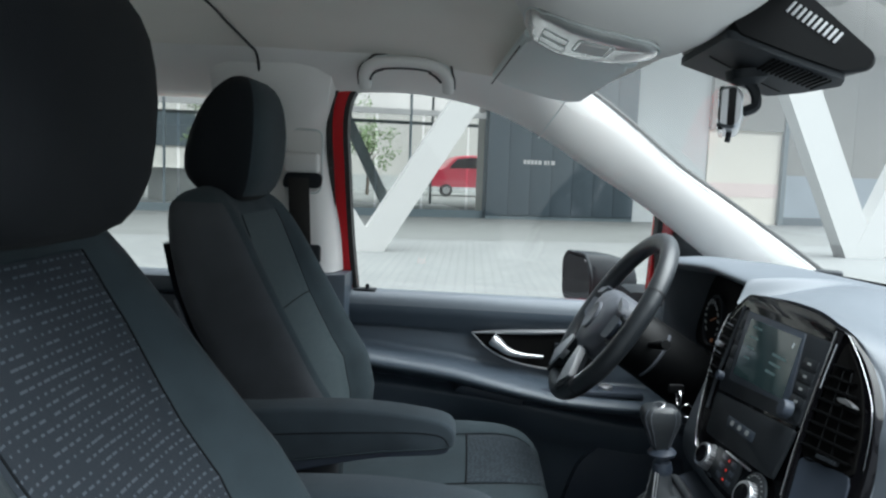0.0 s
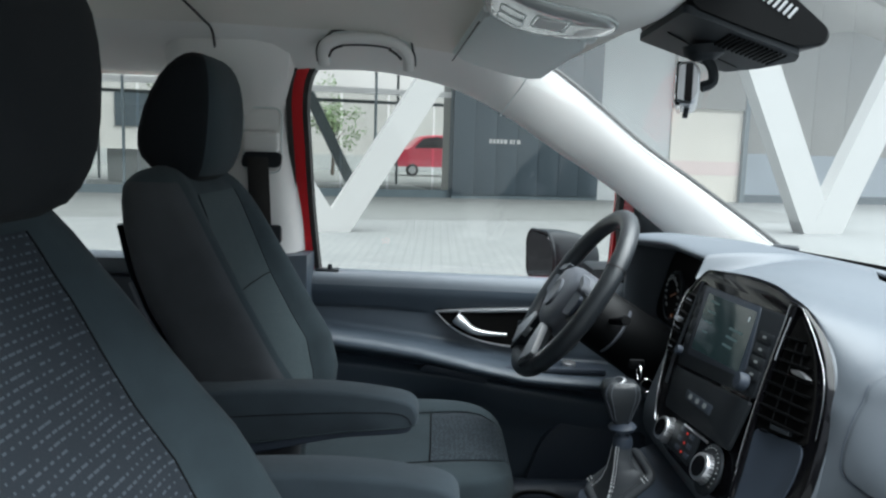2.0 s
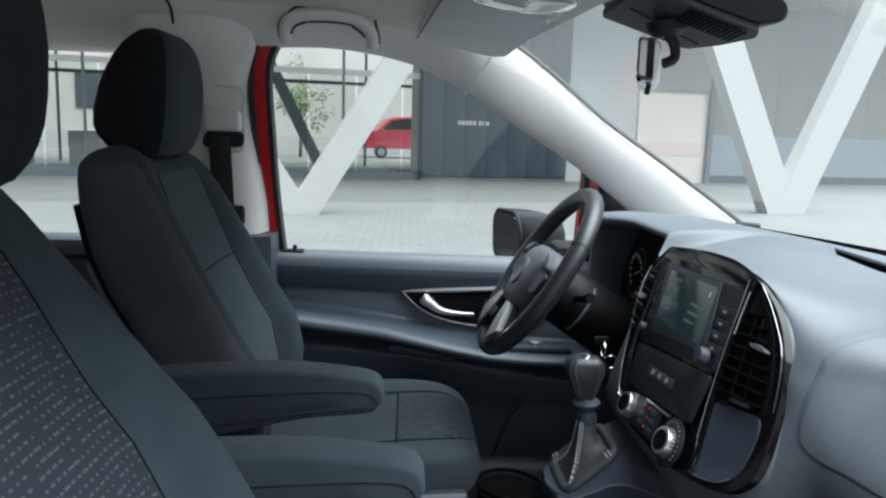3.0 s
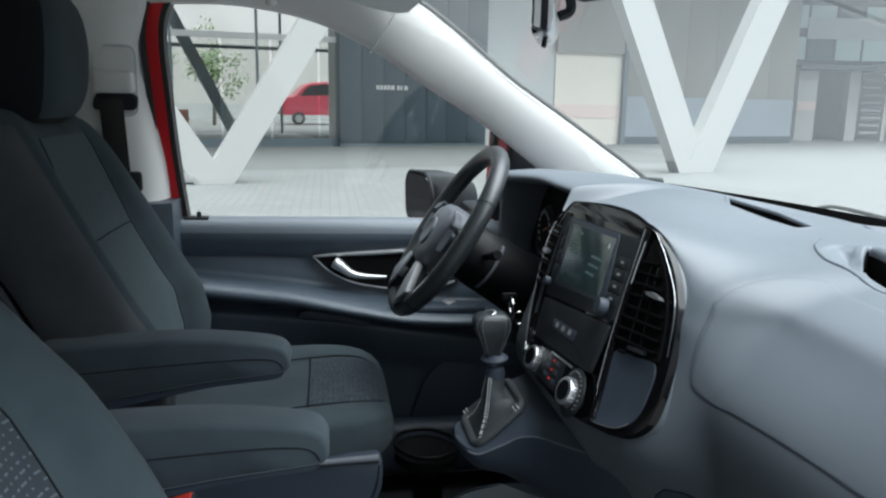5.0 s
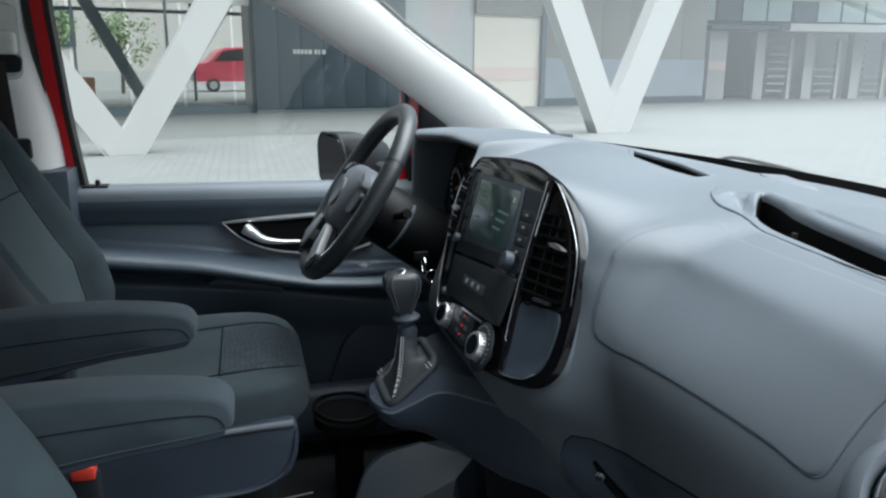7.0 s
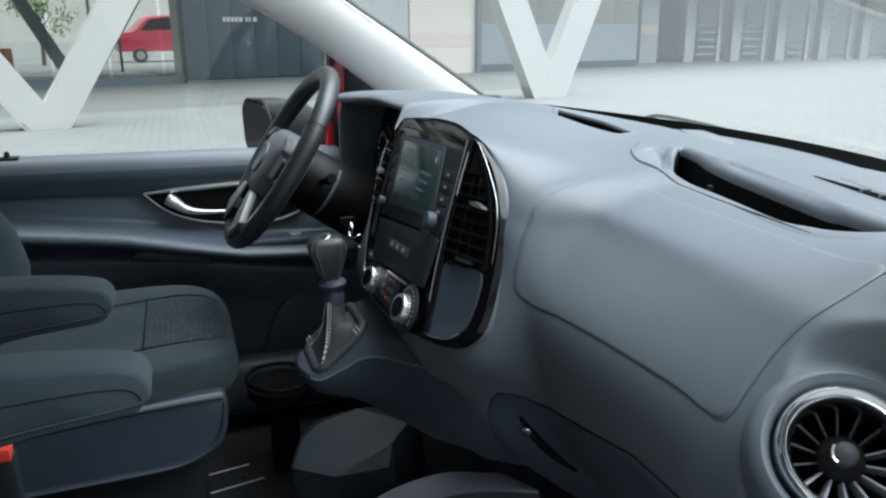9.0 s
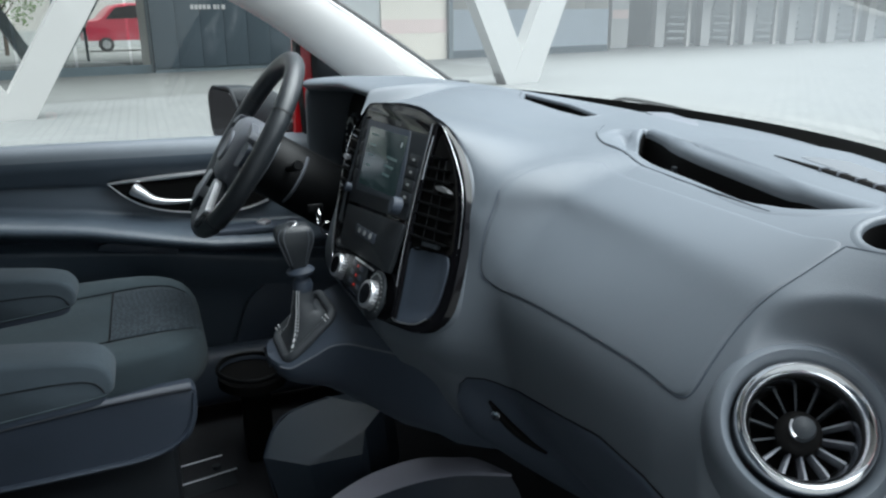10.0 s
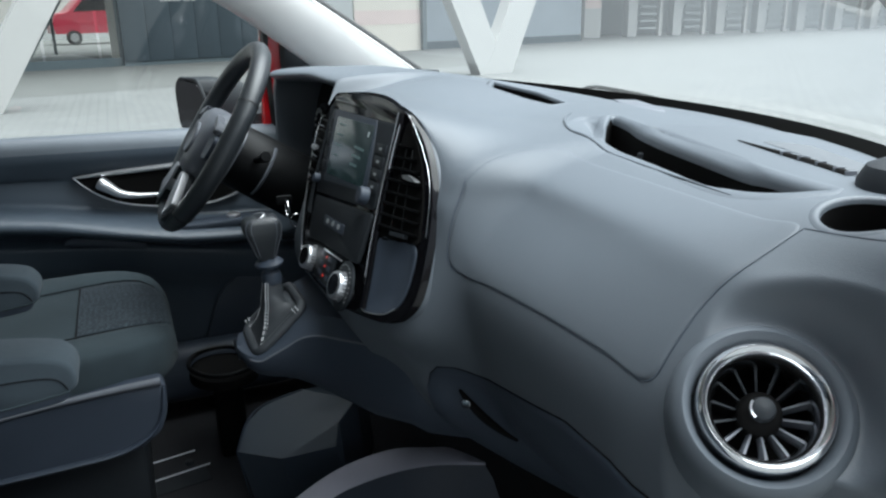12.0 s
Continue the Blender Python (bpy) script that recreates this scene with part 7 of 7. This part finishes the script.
part("plinth", wall_box(10.76, 18.2, -0.03, 0.4, 0, 0.25), PANEL, taupe)
far = thing("far_entrance", (24, 26, 0), "far entrance front with white posts and a white canopy beam", "building")
FD = Vector((1, -0.05, 0)).normalized()
FN = Vector((0.05, 1, 0)).normalized()


def far_box(a0, a1, b0, b1, z0, z1):
    bm = box(a0, a1, b0, b1, z0, z1)
    for v in bm.verts:
        v.co = Vector((18.0, 27.6, 0)) + FD * v.co.x + FN * v.co.y + Vector((0, 0, v.co.z))
    return bm


part("back_wall", far_box(-1, 40, 3.0, 3.3, 0, 3.0), GREYWALL, far)
part("canopy", far_box(4.1, 40, -1.2, 0.3, 2.72, 3.02), WHITE, far, "white canopy beam")
part("upper_wall", far_box(-1, 40, -0.2, 0.5, 3.02, 9), PANEL, far, "blue-grey glazed upper front")
for z in (3.15, 4.35, 5.6, 6.9):
    for a in np.arange(-0.9, 22, 1.15):
        part("pane", far_box(a, a + 1.05, -0.24, -0.2, z, z + 0.85), FRAMEM if (int(a * 7) + int(z * 3)) % 3 == 0 else GLASSY, far)
part("corner_post", far_box(1.2, 2.0, -0.2, 0.4, 0, 2.72), WHITE, far)
part("brick_band", far_box(1.22, 1.98, -0.215, -0.2, 1.2, 1.55), PINKISH, far)
part("eave", far_box(1.0, 4.1, -0.6, 0.2, 2.78, 2.95), FRAMEM, far, "dark eave")
part("spandrel", far_box(1.3, 22, -0.3, -0.2, 3.95, 4.75), GREYWALL, far, "pale grey floor band")
for a in (3.4, 5.7, 8.0, 10.3, 12.6, 14.9, 17.2):
    part("post", far_box(a, a + 0.45, -0.1, 0.3, 0, 2.72), WHITE, far, "white post")
    for z in np.arange(0.3, 2.5, 0.3):
        part("gate_bar", far_box(a + 0.75, a + 1.65, 0.1, 0.16, z, z + 0.07), GREYWALL, far)
    part("gate_post", far_box(a + 1.65, a + 1.80, 0.0, 0.2, 0, 2.5), PALEWALL, far)

# unseen walls, added behind the open passenger side to cut skylight on the dashboard
bm = merged(box(-110, 120, -62, -60, 0, 7.5), box(-40, -5, -9, -8, 0, 11))
tagged(link("unseen_sky_block", bm, DARKFRONT), "unseen plain walls added to cut skylight on the open passenger side", "building", kind="structure")


# ---- small trees in the yard behind the hall ----
def yard_tree(u, v, tall, seed):
    rnd = random.Random(seed)
    tree = thing("tree", by_wall(u, v, 0), "small green broadleaf tree in the yard behind the hall", "tree", "yard trees")
    base = by_wall(u, v, 0)
    part("trunk", tube([base, base + Vector((0.05, 0, tall * 0.3)), base + Vector((0.0, 0.08, tall * 0.62))], [0.09, 0.075, 0.045], 8), BARK, tree)
    for k in range(5):
        a = rnd.random() * 6.28
        p = base + Vector((0, 0, tall * (0.35 + 0.06 * k)))
        part("limb", tube([p, p + Vector((math.cos(a) * 0.4, math.sin(a) * 0.4, 0.35)), p + Vector((math.cos(a) * 0.75, math.sin(a) * 0.75, 0.8))], [0.04, 0.028, 0.012], 6), BARK, tree)
    bm = bmesh.new()
    clumps = [(rnd.gauss(0, 0.55), rnd.gauss(0, 0.55), tall * 0.68 + rnd.gauss(0, tall * 0.13)) for _ in range(16)]
    for _ in range(900):
        c = clumps[rnd.randrange(16)]
        p = base + Vector((c[0] + rnd.gauss(0, 0.22), c[1] + rnd.gauss(0, 0.22), c[2] + rnd.gauss(0, 0.2)))
        d = Vector((rnd.gauss(0, 1), rnd.gauss(0, 1), rnd.gauss(0, 0.6))).normalized()
        e = d.orthogonal().normalized() * 0.05
        d = d * 0.09
        bm.faces.new([bm.verts.new(q) for q in (p - d, p + e, p + d, p - e)])
    part("crown", bm, LEAF, tree, "loose leafy crown")


yard_tree(-0.6, 16.5, 4.2, 1)
yard_tree(-3.4, 17.5, 4.4, 2)
yard_tree(-8.0, 16.5, 4.8, 3)
part("brace", loft([[by_wall(1.09 + a, 2.0 + b, 3.6) for a, b in ((0, 0), (0.36, 0), (0.36, 0.3), (0, 0.3))], [by_wall(-1.22 + a, 2.0 + b, 0.05) for a, b in ((0, 0), (0.36, 0), (0.36, 0.3), (0, 0.3))]]), FRAMEM, diag)
